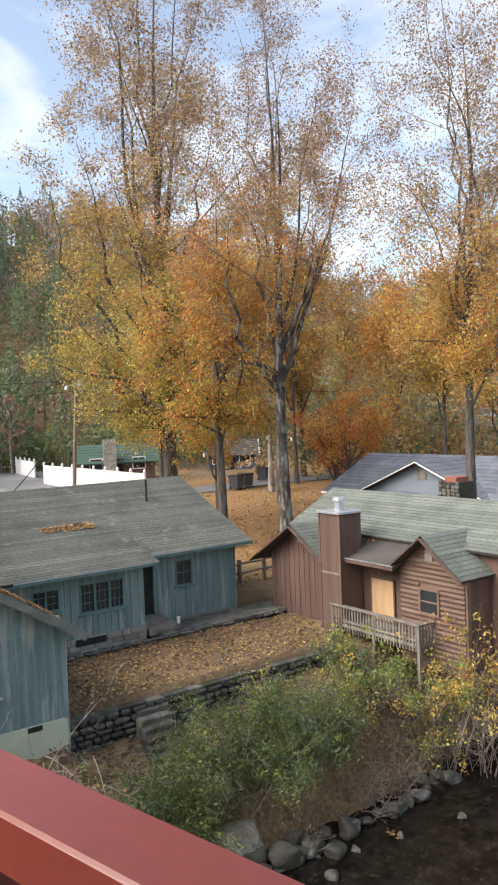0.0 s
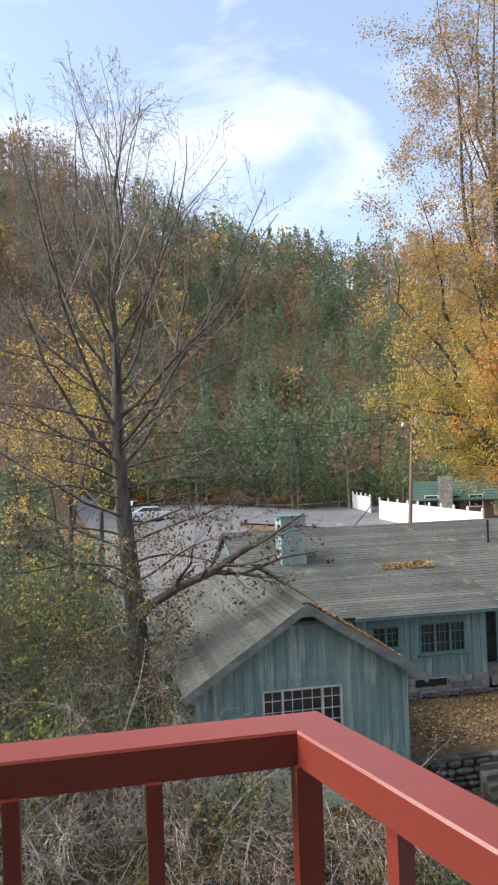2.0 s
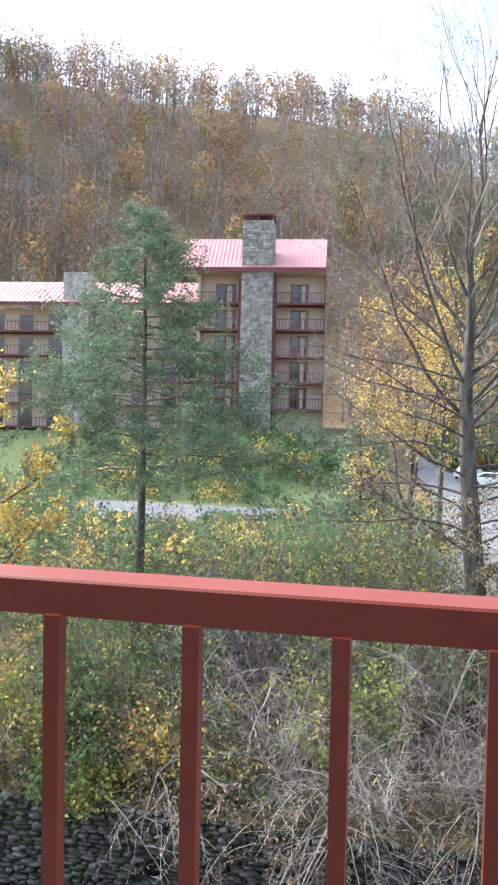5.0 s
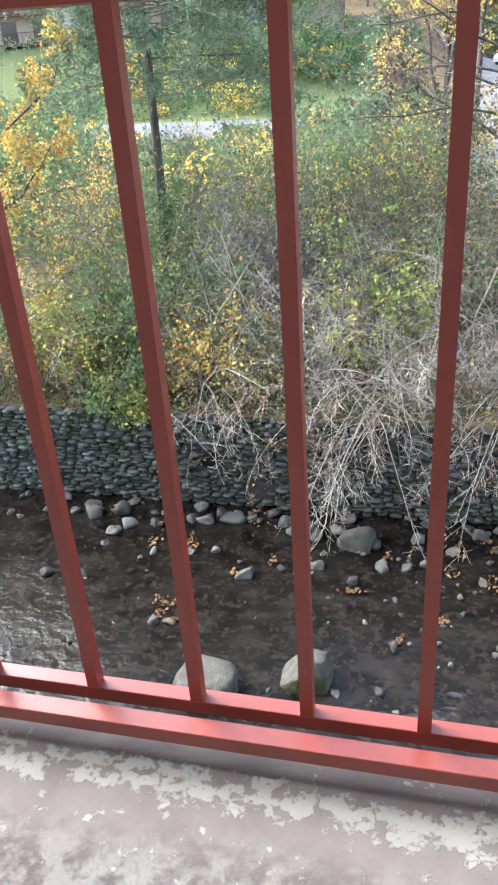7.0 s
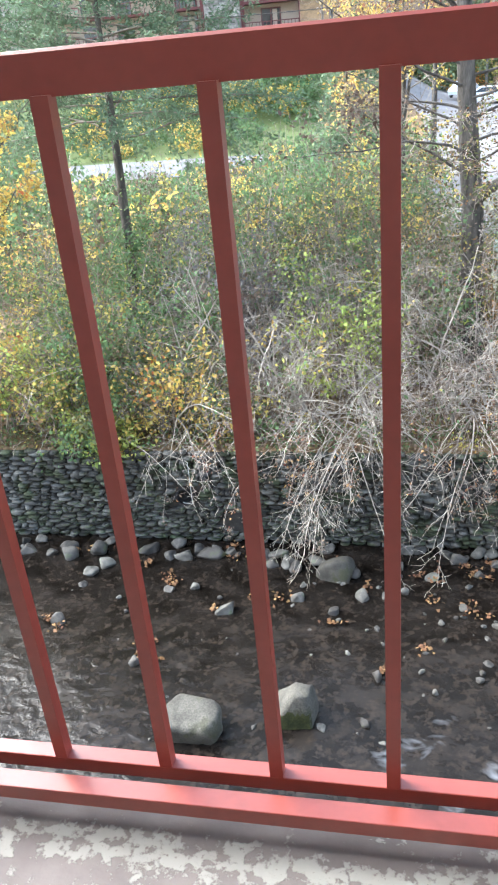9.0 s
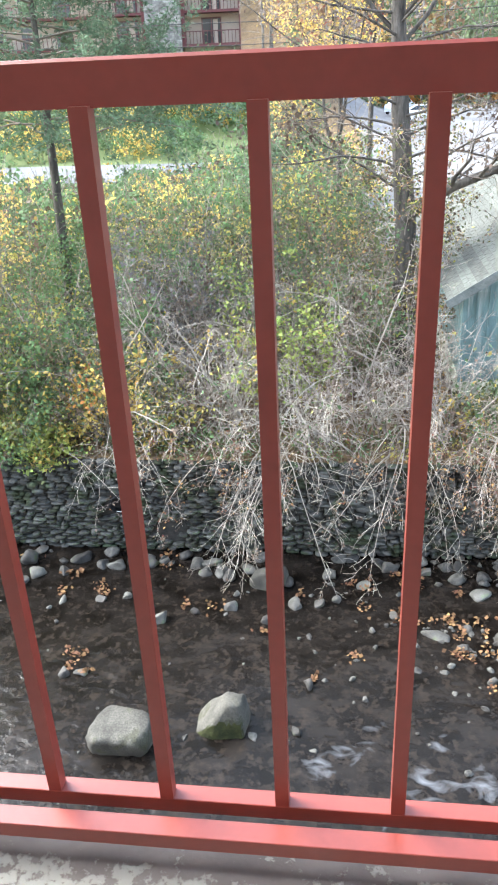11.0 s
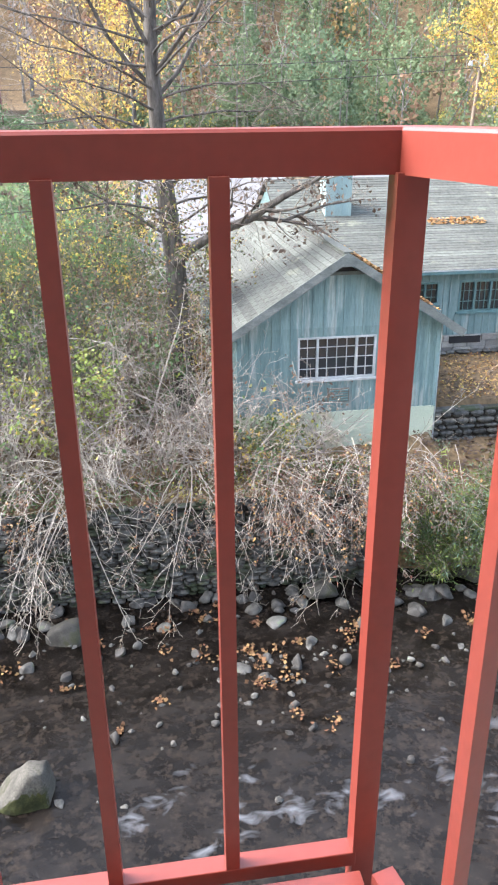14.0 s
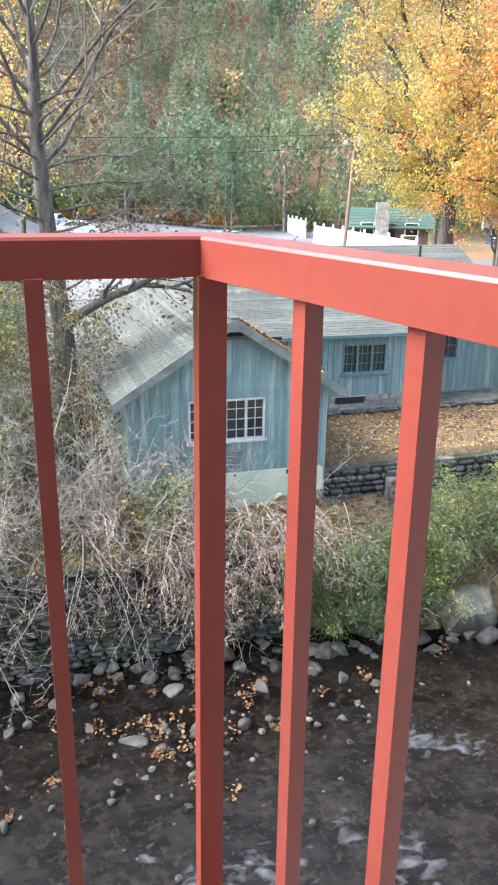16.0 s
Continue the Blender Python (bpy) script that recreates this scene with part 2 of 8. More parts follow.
M_NEEDLE = leaf_mat("evergreen_needle", (0.10, 0.165, 0.10), (0.155, 0.225, 0.125), tr=0.3)
M_DRY = leaf_mat("dry_leaf", (0.115, 0.082, 0.062), (0.18, 0.125, 0.09), tr=0.2)
M_VINE = leaf_mat("grey_dead_vine", (0.13, 0.12, 0.12), (0.19, 0.175, 0.17), tr=0.15)
M_FALLEN = leaf_mat("fallen_leaf", (0.33, 0.17, 0.06), (0.42, 0.24, 0.08), tr=0.1, scale=0.3)
M_WETLEAF = leaf_mat("wet_fallen_leaf", (0.15, 0.07, 0.032), (0.22, 0.115, 0.045), tr=0.1, scale=0.8)
# hill woods lightened beyond leaf colour to stand in for haze
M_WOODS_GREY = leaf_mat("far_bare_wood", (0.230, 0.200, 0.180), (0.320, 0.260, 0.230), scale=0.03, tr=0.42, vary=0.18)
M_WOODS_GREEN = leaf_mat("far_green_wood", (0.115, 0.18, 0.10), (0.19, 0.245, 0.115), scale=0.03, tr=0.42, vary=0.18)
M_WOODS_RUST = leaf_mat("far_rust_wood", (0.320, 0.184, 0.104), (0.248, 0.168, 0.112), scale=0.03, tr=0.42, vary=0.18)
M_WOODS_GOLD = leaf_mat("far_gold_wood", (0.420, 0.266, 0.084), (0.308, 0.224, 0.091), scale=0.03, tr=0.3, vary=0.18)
M_ASPHALT = material("asphalt", (0.13, 0.13, 0.135), (0.18, 0.18, 0.185), scale=0.3, rough=0.9, fine=6, fine_amt=0.15)
M_LANE = material("worn_pale_asphalt", (0.115, 0.120, 0.128), (0.155, 0.160, 0.168), scale=0.3, rough=0.9, fine=6, fine_amt=0.12)
M_ROOFRED = material("red_metal_roof", (0.50, 0.20, 0.19), (0.56, 0.24, 0.22), scale=0.3, rough=0.4, fine_amt=0.04, bump=0, spec=0.5)
M_HOTEL = material("tan_stucco", (0.50, 0.41, 0.33), (0.54, 0.45, 0.36), scale=0.4, rough=0.9, fine_amt=0.05)
M_MAROON = material("maroon_trim", (0.12, 0.04, 0.04), (0.15, 0.05, 0.05), scale=1.0, rough=0.7, fine_amt=0.08)
M_HOTELSTONE = material("hotel_field_stone", (0.20, 0.185, 0.165), (0.32, 0.30, 0.27), scale=1.6, rough=0.9, fine=6, fine_amt=0.4, bump=0.5, bump_scale=3, vary=0.3)
M_CARWHITE = material("silver_white_car_paint", (0.62, 0.66, 0.70), (0.66, 0.70, 0.74), scale=1.0, rough=0.25, fine_amt=0.0, bump=0, spec=0.6)
M_CARDARK = material("dark_car_paint", (0.04, 0.045, 0.06), (0.05, 0.055, 0.07), scale=1.0, rough=0.3, fine_amt=0.0, bump=0, spec=0.6)
M_TYRE = material("tyre_rubber", (0.02, 0.02, 0.02), (0.03, 0.03, 0.03), rough=0.9)
M_POLEWOOD = material("utility_pole_wood", (0.17, 0.14, 0.11), (0.23, 0.19, 0.15), scale=2.0, rough=0.9, stretch=(3, 3, 0.3))
M_WIRE = material("black_cable", (0.03, 0.03, 0.03), (0.04, 0.04, 0.04), rough=0.7, fine_amt=0, bump=0)
M_GREENROOF = material("green_metal_roof", (0.045, 0.085, 0.066), (0.06, 0.105, 0.08), scale=0.5, rough=0.5, fine_amt=0.05, bump=0)
M_BLUEHOUSE = material("navy_siding", (0.05, 0.075, 0.14), (0.07, 0.095, 0.17), scale=0.5, rough=0.8, fine_amt=0.08)
M_BRICKRED = material("red_brown_siding", (0.20, 0.075, 0.055), (0.25, 0.10, 0.07), scale=0.5, rough=0.85, fine_amt=0.1)


def ground_material():
    """Leaf litter, with orange fallen leaves and grass where the two attributes ask for it."""
    m = material("leafy_ground", (0.115, 0.08, 0.045), (0.175, 0.12, 0.065), scale=0.9, rough=0.95, fine=9, fine_amt=0.5, bump=0.8, bump_scale=11)
    t = m.node_tree
    bsdf = t.nodes["Principled BSDF"]
    base = bsdf.inputs["Base Color"].links[0].from_socket
    tc = t.nodes.new("ShaderNodeTexCoord")
    for attr, ca, cb, s in (("grass", (0.085, 0.12, 0.045), (0.125, 0.155, 0.06), 5.0), ("orange", (0.17, 0.10, 0.05), (0.30, 0.17, 0.07), 3.0)):
        a = t.nodes.new("ShaderNodeAttribute")
        a.attribute_name = attr
        n = t.nodes.new("ShaderNodeTexNoise")
        n.inputs["Scale"].default_value, n.inputs["Detail"].default_value = s, 6.0
        t.links.new(tc.outputs["Object"], n.inputs["Vector"])
        two = t.nodes.new("ShaderNodeMix")
        two.data_type = "RGBA"
        two.inputs[6].default_value, two.inputs[7].default_value = (*ca, 1), (*cb, 1)
        t.links.new(n.outputs["Fac"], two.inputs[0])
        add = t.nodes.new("ShaderNodeMath")
        add.operation = "ADD"
        t.links.new(a.outputs["Fac"], add.inputs[0])
        t.links.new(n.outputs["Fac"], add.inputs[1])
        r = t.nodes.new("ShaderNodeMapRange")
        r.inputs["From Min"].default_value, r.inputs["From Max"].default_value = 0.92, 1.1
        t.links.new(add.outputs[0], r.inputs["Value"])
        mx = t.nodes.new("ShaderNodeMix")
        mx.data_type = "RGBA"
        t.links.new(r.outputs["Result"], mx.inputs[0])
        t.links.new(base, mx.inputs[6])
        t.links.new(two.outputs[2], mx.inputs[7])
        base = mx.outputs[2]
    t.links.new(base, bsdf.inputs["Base Color"])
    return m


M_GROUND = ground_material()


def water_material():
    m = bpy.data.materials.new("dark_creek_water")
    m.use_nodes = True
    t = m.node_tree
    b = t.nodes["Principled BSDF"]
    tc, mp = t.nodes.new("ShaderNodeTexCoord"), t.nodes.new("ShaderNodeMapping")
    mp.inputs["Scale"].default_value = (0.9, 1.15, 1.0)
    t.links.new(tc.outputs["Object"], mp.inputs["Vector"])
    n1, n2 = t.nodes.new("ShaderNodeTexNoise"), t.nodes.new("ShaderNodeTexNoise")
    n1.inputs["Scale"].default_value, n1.inputs["Detail"].default_value, n1.inputs["Distortion"].default_value = 3.6, 6.0, 0.6
    n2.inputs["Scale"].default_value, n2.inputs["Detail"].default_value = 1.7, 9.0
    for n in (n1, n2):
        t.links.new(mp.outputs["Vector"], n.inputs["Vector"])
    mix = t.nodes.new("ShaderNodeMix")
    mix.data_type = "RGBA"
    mix.inputs[6].default_value, mix.inputs[7].default_value = (0.004, 0.0032, 0.0026, 1), (0.020, 0.017, 0.015, 1)
    wr = t.nodes.new("ShaderNodeMapRange")
    wr.inputs["From Min"].default_value, wr.inputs["From Max"].default_value = 0.40, 0.85
    t.links.new(n2.outputs["Fac"], wr.inputs["Value"])
    t.links.new(wr.outputs["Result"], mix.inputs[0])
    n4, bed, r4 = t.nodes.new("ShaderNodeTexNoise"), t.nodes.new("ShaderNodeMix"), t.nodes.new("ShaderNodeMapRange")
    n4.inputs["Scale"].default_value, n4.inputs["Detail"].default_value, n4.inputs["Roughness"].default_value = 7.0, 10.0, 0.7
    t.links.new(tc.outputs["Object"], n4.inputs["Vector"])
    r4.inputs["From Min"].default_value, r4.inputs["From Max"].default_value = 0.50, 0.70
    t.links.new(n4.outputs["Fac"], r4.inputs["Value"])
    bed.data_type = "RGBA"
    bed.inputs[7].default_value = (0.030, 0.023, 0.018, 1)
    t.links.new(r4.outputs["Result"], bed.inputs[0])
    t.links.new(mix.outputs[2], bed.inputs[6])
    at, n3, add, rng_ = t.nodes.new("ShaderNodeAttribute"), t.nodes.new("ShaderNodeTexNoise"), t.nodes.new("ShaderNodeMath"), t.nodes.new("ShaderNodeMapRange")
    at.attribute_name, add.operation = "foam", "ADD"
    n3.inputs["Scale"].default_value, n3.inputs["Detail"].default_value, n3.inputs["Distortion"].default_value = 2.6, 9.0, 0.7
    mp3 = t.nodes.new("ShaderNodeMapping")
    mp3.inputs["Scale"].default_value = (1.0, 1.5, 1.0)
    t.links.new(tc.outputs["Object"], mp3.inputs["Vector"])
    t.links.new(mp3.outputs["Vector"], n3.inputs["Vector"])
    t.links.new(at.outputs["Fac"], add.inputs[0])
    t.links.new(n3.outputs["Fac"], add.inputs[1])
    t.links.new(add.outputs[0], rng_.inputs["Value"])
    rng_.inputs["From Min"].default_value, rng_.inputs["From Max"].default_value = 0.92, 1.36
    fm = t.nodes.new("ShaderNodeMix")
    fm.data_type = "RGBA"
    fm.inputs[7].default_value = (0.17, 0.18, 0.20, 1)
    t.links.new(rng_.outputs["Result"], fm.inputs[0])
    t.links.new(bed.outputs[2], fm.inputs[6])
    t.links.new(fm.outputs[2], b.inputs["Base Color"])
    b.inputs["Roughness"].default_value, b.inputs["IOR"].default_value = 0.20, 1.33
    b.inputs["Specular IOR Level"].default_value = 0.38
    bp = t.nodes.new("ShaderNodeBump")
    bp.inputs["Strength"].default_value, bp.inputs["Distance"].default_value = 0.4, 0.06
    t.links.new(n1.outputs["Fac"], bp.inputs["Height"])
    t.links.new(bp.outputs["Normal"], b.inputs["Normal"])
    return m


M_WATER = water_material()


def deck_material():
    """Mauve-grey floor paint, flaked to pale cement along the kerb and worn to mottled concrete further in."""
    m = bpy.data.materials.new("worn_floor_paint")
    m.use_nodes = True
    t = m.node_tree
    b = t.nodes["Principled BSDF"]
    tc = t.nodes.new("ShaderNodeTexCoord")

    def tex(scale, detail=8.0, dist=0.0):
        n = t.nodes.new("ShaderNodeTexNoise")
        n.inputs["Scale"].default_value, n.inputs["Detail"].default_value, n.inputs["Distortion"].default_value = scale, detail, dist
        n.inputs["Roughness"].default_value = 0.62
        t.links.new(tc.outputs["Object"], n.inputs["Vector"])
        return n.outputs["Fac"]

    def span(src, a, b_, lo=0.0, hi=1.0):
        r = t.nodes.new("ShaderNodeMapRange")
        for k, v in (("From Min", a), ("From Max", b_), ("To Min", lo), ("To Max", hi)):
            r.inputs[k].default_value = v
        t.links.new(src, r.inputs["Value"])
        return r.outputs["Result"]

    def calc(op, x, y):
        n = t.nodes.new("ShaderNodeMath")
        n.operation = op
        for i, v in enumerate((x, y)):
            if isinstance(v, float):
                n.inputs[i].default_value = v
            else:
                t.links.new(v, n.inputs[i])
        return n.outputs[0]

    def mix(fac, x, y):
        n = t.nodes.new("ShaderNodeMix")
        n.data_type = "RGBA"
        t.links.new(fac, n.inputs[0])
        for slot, v in ((6, x), (7, y)):
            if isinstance(v, tuple):
                n.inputs[slot].default_value = (*v, 1)
            else:
                t.links.new(v, n.inputs[slot])
        return n.outputs[2]

    sep = t.nodes.new("ShaderNodeSeparateXYZ")
    t.links.new(tc.outputs["Object"], sep.inputs[0])
    d = calc("ADD", sep.outputs["Y"], calc("MULTIPLY", calc("SUBTRACT", tex(5.0, 4.0), 0.5), 0.10))
    flaked = calc("MULTIPLY", span(d, -0.125, -0.085), span(d, -0.030, -0.055))
    worn = span(d, -0.125, -0.20)
    fine = tex(70.0, 6.0)
    blotch = tex(34.0, 10.0, 0.3)
    paint = mix(span(tex(9.0), 0.35, 0.65), (0.142, 0.122, 0.115), (0.188, 0.164, 0.153))
    bare = mix(span(blotch, 0.40, 0.60), (0.225, 0.212, 0.192), (0.095, 0.079, 0.073))
    col = mix(calc("MULTIPLY", worn, span(calc("ADD", blotch, calc("MULTIPLY", tex(6.0), 0.6)), 0.60, 0.74)), paint, bare)
    pale = span(calc("ADD", calc("MULTIPLY", flaked, 0.115), calc("ADD", calc("MULTIPLY", tex(30.0, 10.0, 0.2), 0.62), calc("MULTIPLY", fine, 0.38))), 0.575, 0.615)
    col = mix(pale, col, (0.30, 0.293, 0.262))
    specks = span(tex(130.0, 3.0), 0.63, 0.70, 0.0, 0.7)
    col = mix(specks, col, (0.16, 0.13, 0.12))
    t.links.new(col, b.inputs["Base Color"])
    b.inputs["Roughness"].default_value, b.inputs["Specular IOR Level"].default_value = 0.8, 0.3
    bp = t.nodes.new("ShaderNodeBump")
    bp.inputs["Strength"].default_value, bp.inputs["Distance"].default_value = 0.5, 0.004
    t.links.new(calc("ADD", pale, calc("MULTIPLY", fine, 0.6)), bp.inputs["Height"])
    t.links.new(bp.outputs["Normal"], b.inputs["Normal"])
    return m


M_DECK = deck_material()


# ---------------------------------------------------------------- mesh helpers
XF = Matrix.Identity(4)                 # applied to all that is built, for houses that stand askew


class Shape:
    """A growing list of vertices and faces."""

    def __init__(self):
        self.v, self.f = [], []

    def add(self, verts, faces):
        n = len(self.v)
        self.v += [tuple(p) for p in verts]
        self.f += [tuple(i + n for i in f) for f in faces]
        return self

    def box(self, x0, y0, z0, x1, y1, z1, e=0.0):
        """A box; e chamfers its upright and top edges."""
        if e <= 0:
            return self.add([(x0, y0, z0), (x1, y0, z0), (x1, y1, z0), (x0, y1, z0), (x0, y0, z1), (x1, y0, z1), (x1, y1, z1), (x0, y1, z1)],
                            [(3, 2, 1, 0), (4, 5, 6, 7), (0, 1, 5, 4), (1, 2, 6, 5), (2, 3, 7, 6), (3, 0, 4, 7)])
        ring = [(x0 + e, y0), (x1 - e, y0), (x1, y0 + e), (x1, y1 - e), (x1 - e, y1), (x0 + e, y1), (x0, y1 - e), (x0, y0 + e)]
        cx, cy = (x0 + x1) / 2, (y0 + y1) / 2
        top = [(cx + (x - cx) * (1 - 2 * e / (x1 - x0)), cy + (y - cy) * (1 - 2 * e / (y1 - y0))) for x, y in ring]
        v = [(x, y, z0) for x, y in ring] + [(x, y, z1 - e) for x, y in ring] + [(x, y, z1) for x, y in top]
        f = [tuple(range(7, -1, -1)), tuple(range(16, 24))]
        for k in (0, 8):
            f += [(k + i, k + (i + 1) % 8, k + 8 + (i + 1) % 8, k + 8 + i) for i in range(8)]
        return self.add(v, f)

    def beam(self, a, b, w, h, up=(0, 0, 1)):
        """A straight bar from a to b, w wide and h high (across up)."""
        a, b = Vector(a), Vector(b)
        d = (b - a).normalized()
        side = d.cross(Vector(up)).normalized() * (w / 2)
        top = side.cross(d).normalized() * (h / 2)
        v = [p + s * side + u * top for p in (a, b) for s, u in ((-1, -1), (1, -1), (1, 1), (-1, 1))]
        return self.add(v, [(0, 1, 2, 3), (7, 6, 5, 4), (0, 4, 5, 1), (1, 5, 6, 2), (2, 6, 7, 3), (3, 7, 4, 0)])

    def prism(self, outline, axis, a, b):
        """An outline in the two other axes, drawn out along one axis from a to b."""
        n = len(outline)
        put = {"x": lambda u, v, w: (w, u, v), "y": lambda u, v, w: (u, w, v), "z": lambda u, v, w: (u, v, w)}[axis]
        v = [put(*p, a) for p in outline] + [put(*p, b) for p in outline]
        f = [tuple(range(n - 1, -1, -1)), tuple(range(n, 2 * n))] + [(i, (i + 1) % n, n + (i + 1) % n, n + i) for i in range(n)]
        return self.add(v, f)

    def cyl(self, a, b, r0, r1=None, n=10):
        a, b = Vector(a), Vector(b)
        r1 = r0 if r1 is None else r1
        d = (b - a).normalized()
        s = d.orthogonal().normalized()
        u = d.cross(s)
        v = [p + r * (math.cos(k * math.tau / n) * s + math.sin(k * math.tau / n) * u) for p, r in ((a, r0), (b, r1)) for k in range(n)]
        return self.add(v, [tuple(range(n - 1, -1, -1)), tuple(range(n, 2 * n))] + [(i, (i + 1) % n, n + (i + 1) % n, n + i) for i in range(n)])

    def slab(self, a, b, c, d, t):
        """A plate on four corners (counter-clockwise from above), t thick downwards along its normal."""
        q = [Vector(p) for p in (a, b, c, d)]
        n = (q[1] - q[0]).cross(q[3] - q[0]).normalized() * t
        return self.add(q + [p - n for p in q], [(0, 1, 2, 3), (7, 6, 5, 4), (0, 4, 5, 1), (1, 5, 6, 2), (2, 6, 7, 3), (3, 7, 4, 0)])


def link_mesh(name, verts, faces, mats, smooth=False):
    me = bpy.data.meshes.new(name)
    me.from_pydata([tuple(XF @ Vector(p)) for p in verts], [], faces)
    me.update()
    bm = bmesh.new()
    bm.from_mesh(me)
    bmesh.ops.recalc_face_normals(bm, faces=bm.faces)
    bm.to_mesh(me)
    bm.free()
    me.materials.append(mats)
    if smooth:
        me.polygons.foreach_set("use_smooth", [True] * len(me.polygons))
    return me


def thing(name, label, category, base, group="", kind=""):
    """An Empty at a thing's base, which takes its parts."""
    ob = new(name)
    ob.empty_display_size = 0.2
    ob.location = XF @ Vector(base)
    return tagged(ob, label, category, group, kind)


def part(name, shape, mat, parent, label="", smooth=False):
    """One mesh under a thing or under a part; the shape is in world metres."""
    ob = new(name, link_mesh(name, shape.v, shape.f, mat, smooth))
    ob.parent = parent
    if parent.data is None:
        ob.matrix_parent_inverse = Matrix.Translation(parent.location).inverted()
    if label:
        ob["label"] = label
    return ob


def solo(name, shape, mat, label, category, group="", kind="", smooth=False):
    """A thing that is one mesh."""
    return tagged(new(name, link_mesh(name, shape.v, shape.f, mat, smooth)), label, category, group, kind)


def fast(name, v, quads, mat, smooth=False):
    """A mesh object from arrays: vertices n x 3 and quads m x 4."""
    me = bpy.data.meshes.new(name)
    v, quads = np.asarray(v, np.float32), np.asarray(quads, np.int32)
    me.vertices.add(len(v))
    me.vertices.foreach_set("co", v.ravel())
    me.loops.add(quads.size)
    me.loops.foreach_set("vertex_index", quads.ravel())
    me.polygons.add(len(quads))
    me.polygons.foreach_set("loop_start", np.arange(0, quads.size, 4, dtype=np.int32))
    me.update(calc_edges=True)
    if smooth:
        me.polygons.foreach_set("use_smooth", np.ones(len(quads), bool))
    me.materials.append(mat)
    return new(name, me)


def under(ob, parent):
    ob.parent = parent
    if parent.data is None:
        ob.matrix_parent_inverse = Matrix.Translation(parent.location).inverted()
    return ob


def leaf_quads(rng, centres, size, flat=0.0, aspect=0.6):
    """Folded leaf-shaped quads round the given centres. flat: how far they lie level."""
    c = np.asarray(centres, float)
    n = len(c)
    d = rng.normal(size=(n, 3))
    d[:, 2] *= 1 - flat
    d /= np.linalg.norm(d, axis=1, keepdims=True) + 1e-9
    e = rng.normal(size=(n, 3))
    e[:, 2] *= 1 - flat
    e -= (e * d).sum(1, keepdims=True) * d
    e /= np.linalg.norm(e, axis=1, keepdims=True) + 1e-9
    s = (size * rng.uniform(0.6, 1.3, n))[:, None] / 2
    fold = np.cross(d, e) * s * rng.uniform(-0.5, 0.5, (n, 1))
    v = np.stack([c - d * s, c + e * s * aspect + fold, c + d * s, c - e * s * aspect + fold], 1).reshape(-1, 3)
    return v, np.arange(4 * n).reshape(-1, 4)


def tube_quads(lines, sides=4):
    """Tapered tubes along (points, radii)."""
    vs, qs, n0 = [], [], 0
    ang = np.arange(sides) * 2 * np.pi / sides
    for pts, rad in lines:
        pts, rad = np.asarray(pts, float), np.asarray(rad, float)
        d = np.gradient(pts, axis=0)
        d /= np.linalg.norm(d, axis=1, keepdims=True) + 1e-9
        ref = np.array([0.31, 0.17, 0.93]) if abs(d[0, 2]) < 0.9 else np.array([0.95, 0.3, 0.05])
        s = np.cross(d, ref)
        s /= np.linalg.norm(s, axis=1, keepdims=True) + 1e-9
        u = np.cross(d, s)
        ring = pts[:, None] + rad[:, None, None] * (np.cos(ang)[None, :, None] * s[:, None] + np.sin(ang)[None, :, None] * u[:, None])
        vs.append(ring.reshape(-1, 3))
        k = len(pts)
        i = (np.arange(k - 1)[:, None] * sides + np.arange(sides)[None]).ravel() + n0
        j = (np.arange(k - 1)[:, None] * sides + (np.arange(sides)[None] + 1) % sides).ravel() + n0
        qs.append(np.stack([i, j, j + sides, i + sides], 1))
        n0 += k * sides
    return np.concatenate(vs), np.concatenate(qs)


def bent(rng, start, way, length, steps=6, wobble=0.15, lift=0.0):
    """A crooked line from start along way."""
    p, d = np.array(start, float), np.array(way, float)
    d /= np.linalg.norm(d) + 1e-9
    out = [p]
    for _ in range(steps):
        d = d + rng.normal(size=3) * wobble + (0, 0, lift)
        d /= np.linalg.norm(d) + 1e-9
        p = p + d * length / steps
        out.append(p)
    return np.array(out)


def limbs(rng, trunk, rad, levels, count, spread=0.9, reach=0.5, first=0.35, lift=0.05, shrink=0.6):
    """Branches of a trunk line, level by level. Returns all lines as (points, radii)."""
    lines, layer = [(trunk, rad)], [(trunk, rad, first)]
    for lev in range(levels):
        nxt = []
        for pts, r, lo in layer:
            total = np.linalg.norm(np.diff(pts, axis=0), axis=1).sum()
            for k in range(count[lev]):
                u = lo + (1 - lo) * (k + rng.uniform(0.1, 0.9)) / count[lev]
                f = u * (len(pts) - 1)
                i = min(int(f), len(pts) - 2)
                p = pts[i] + (pts[i + 1] - pts[i]) * (f - i)
                rr = r[i] + (r[i + 1] - r[i]) * (f - i)
                d = pts[i + 1] - pts[i]
                d = d / (np.linalg.norm(d) + 1e-9)
                s = rng.normal(size=3)
                s -= (s @ d) * d
                s /= np.linalg.norm(s) + 1e-9
                way = d * rng.uniform(0.45, 0.8) + s * spread
                ln = total * reach * rng.uniform(0.6, 1.15) * (1.15 - 0.6 * (u - lo) / (1 - lo + 1e-9))
                steps = max(3, 5 - 2 * lev)
                q = bent(rng, p, way, ln, steps, 0.13 + 0.03 * lev, lift)
                r0 = max(rr * shrink, 0.004)
                qr = np.linspace(r0, max(r0 * 0.25, 0.003), len(q))
                lines.append((q, qr))
                nxt.append((q, qr, 0.25))
        layer = nxt
    return lines


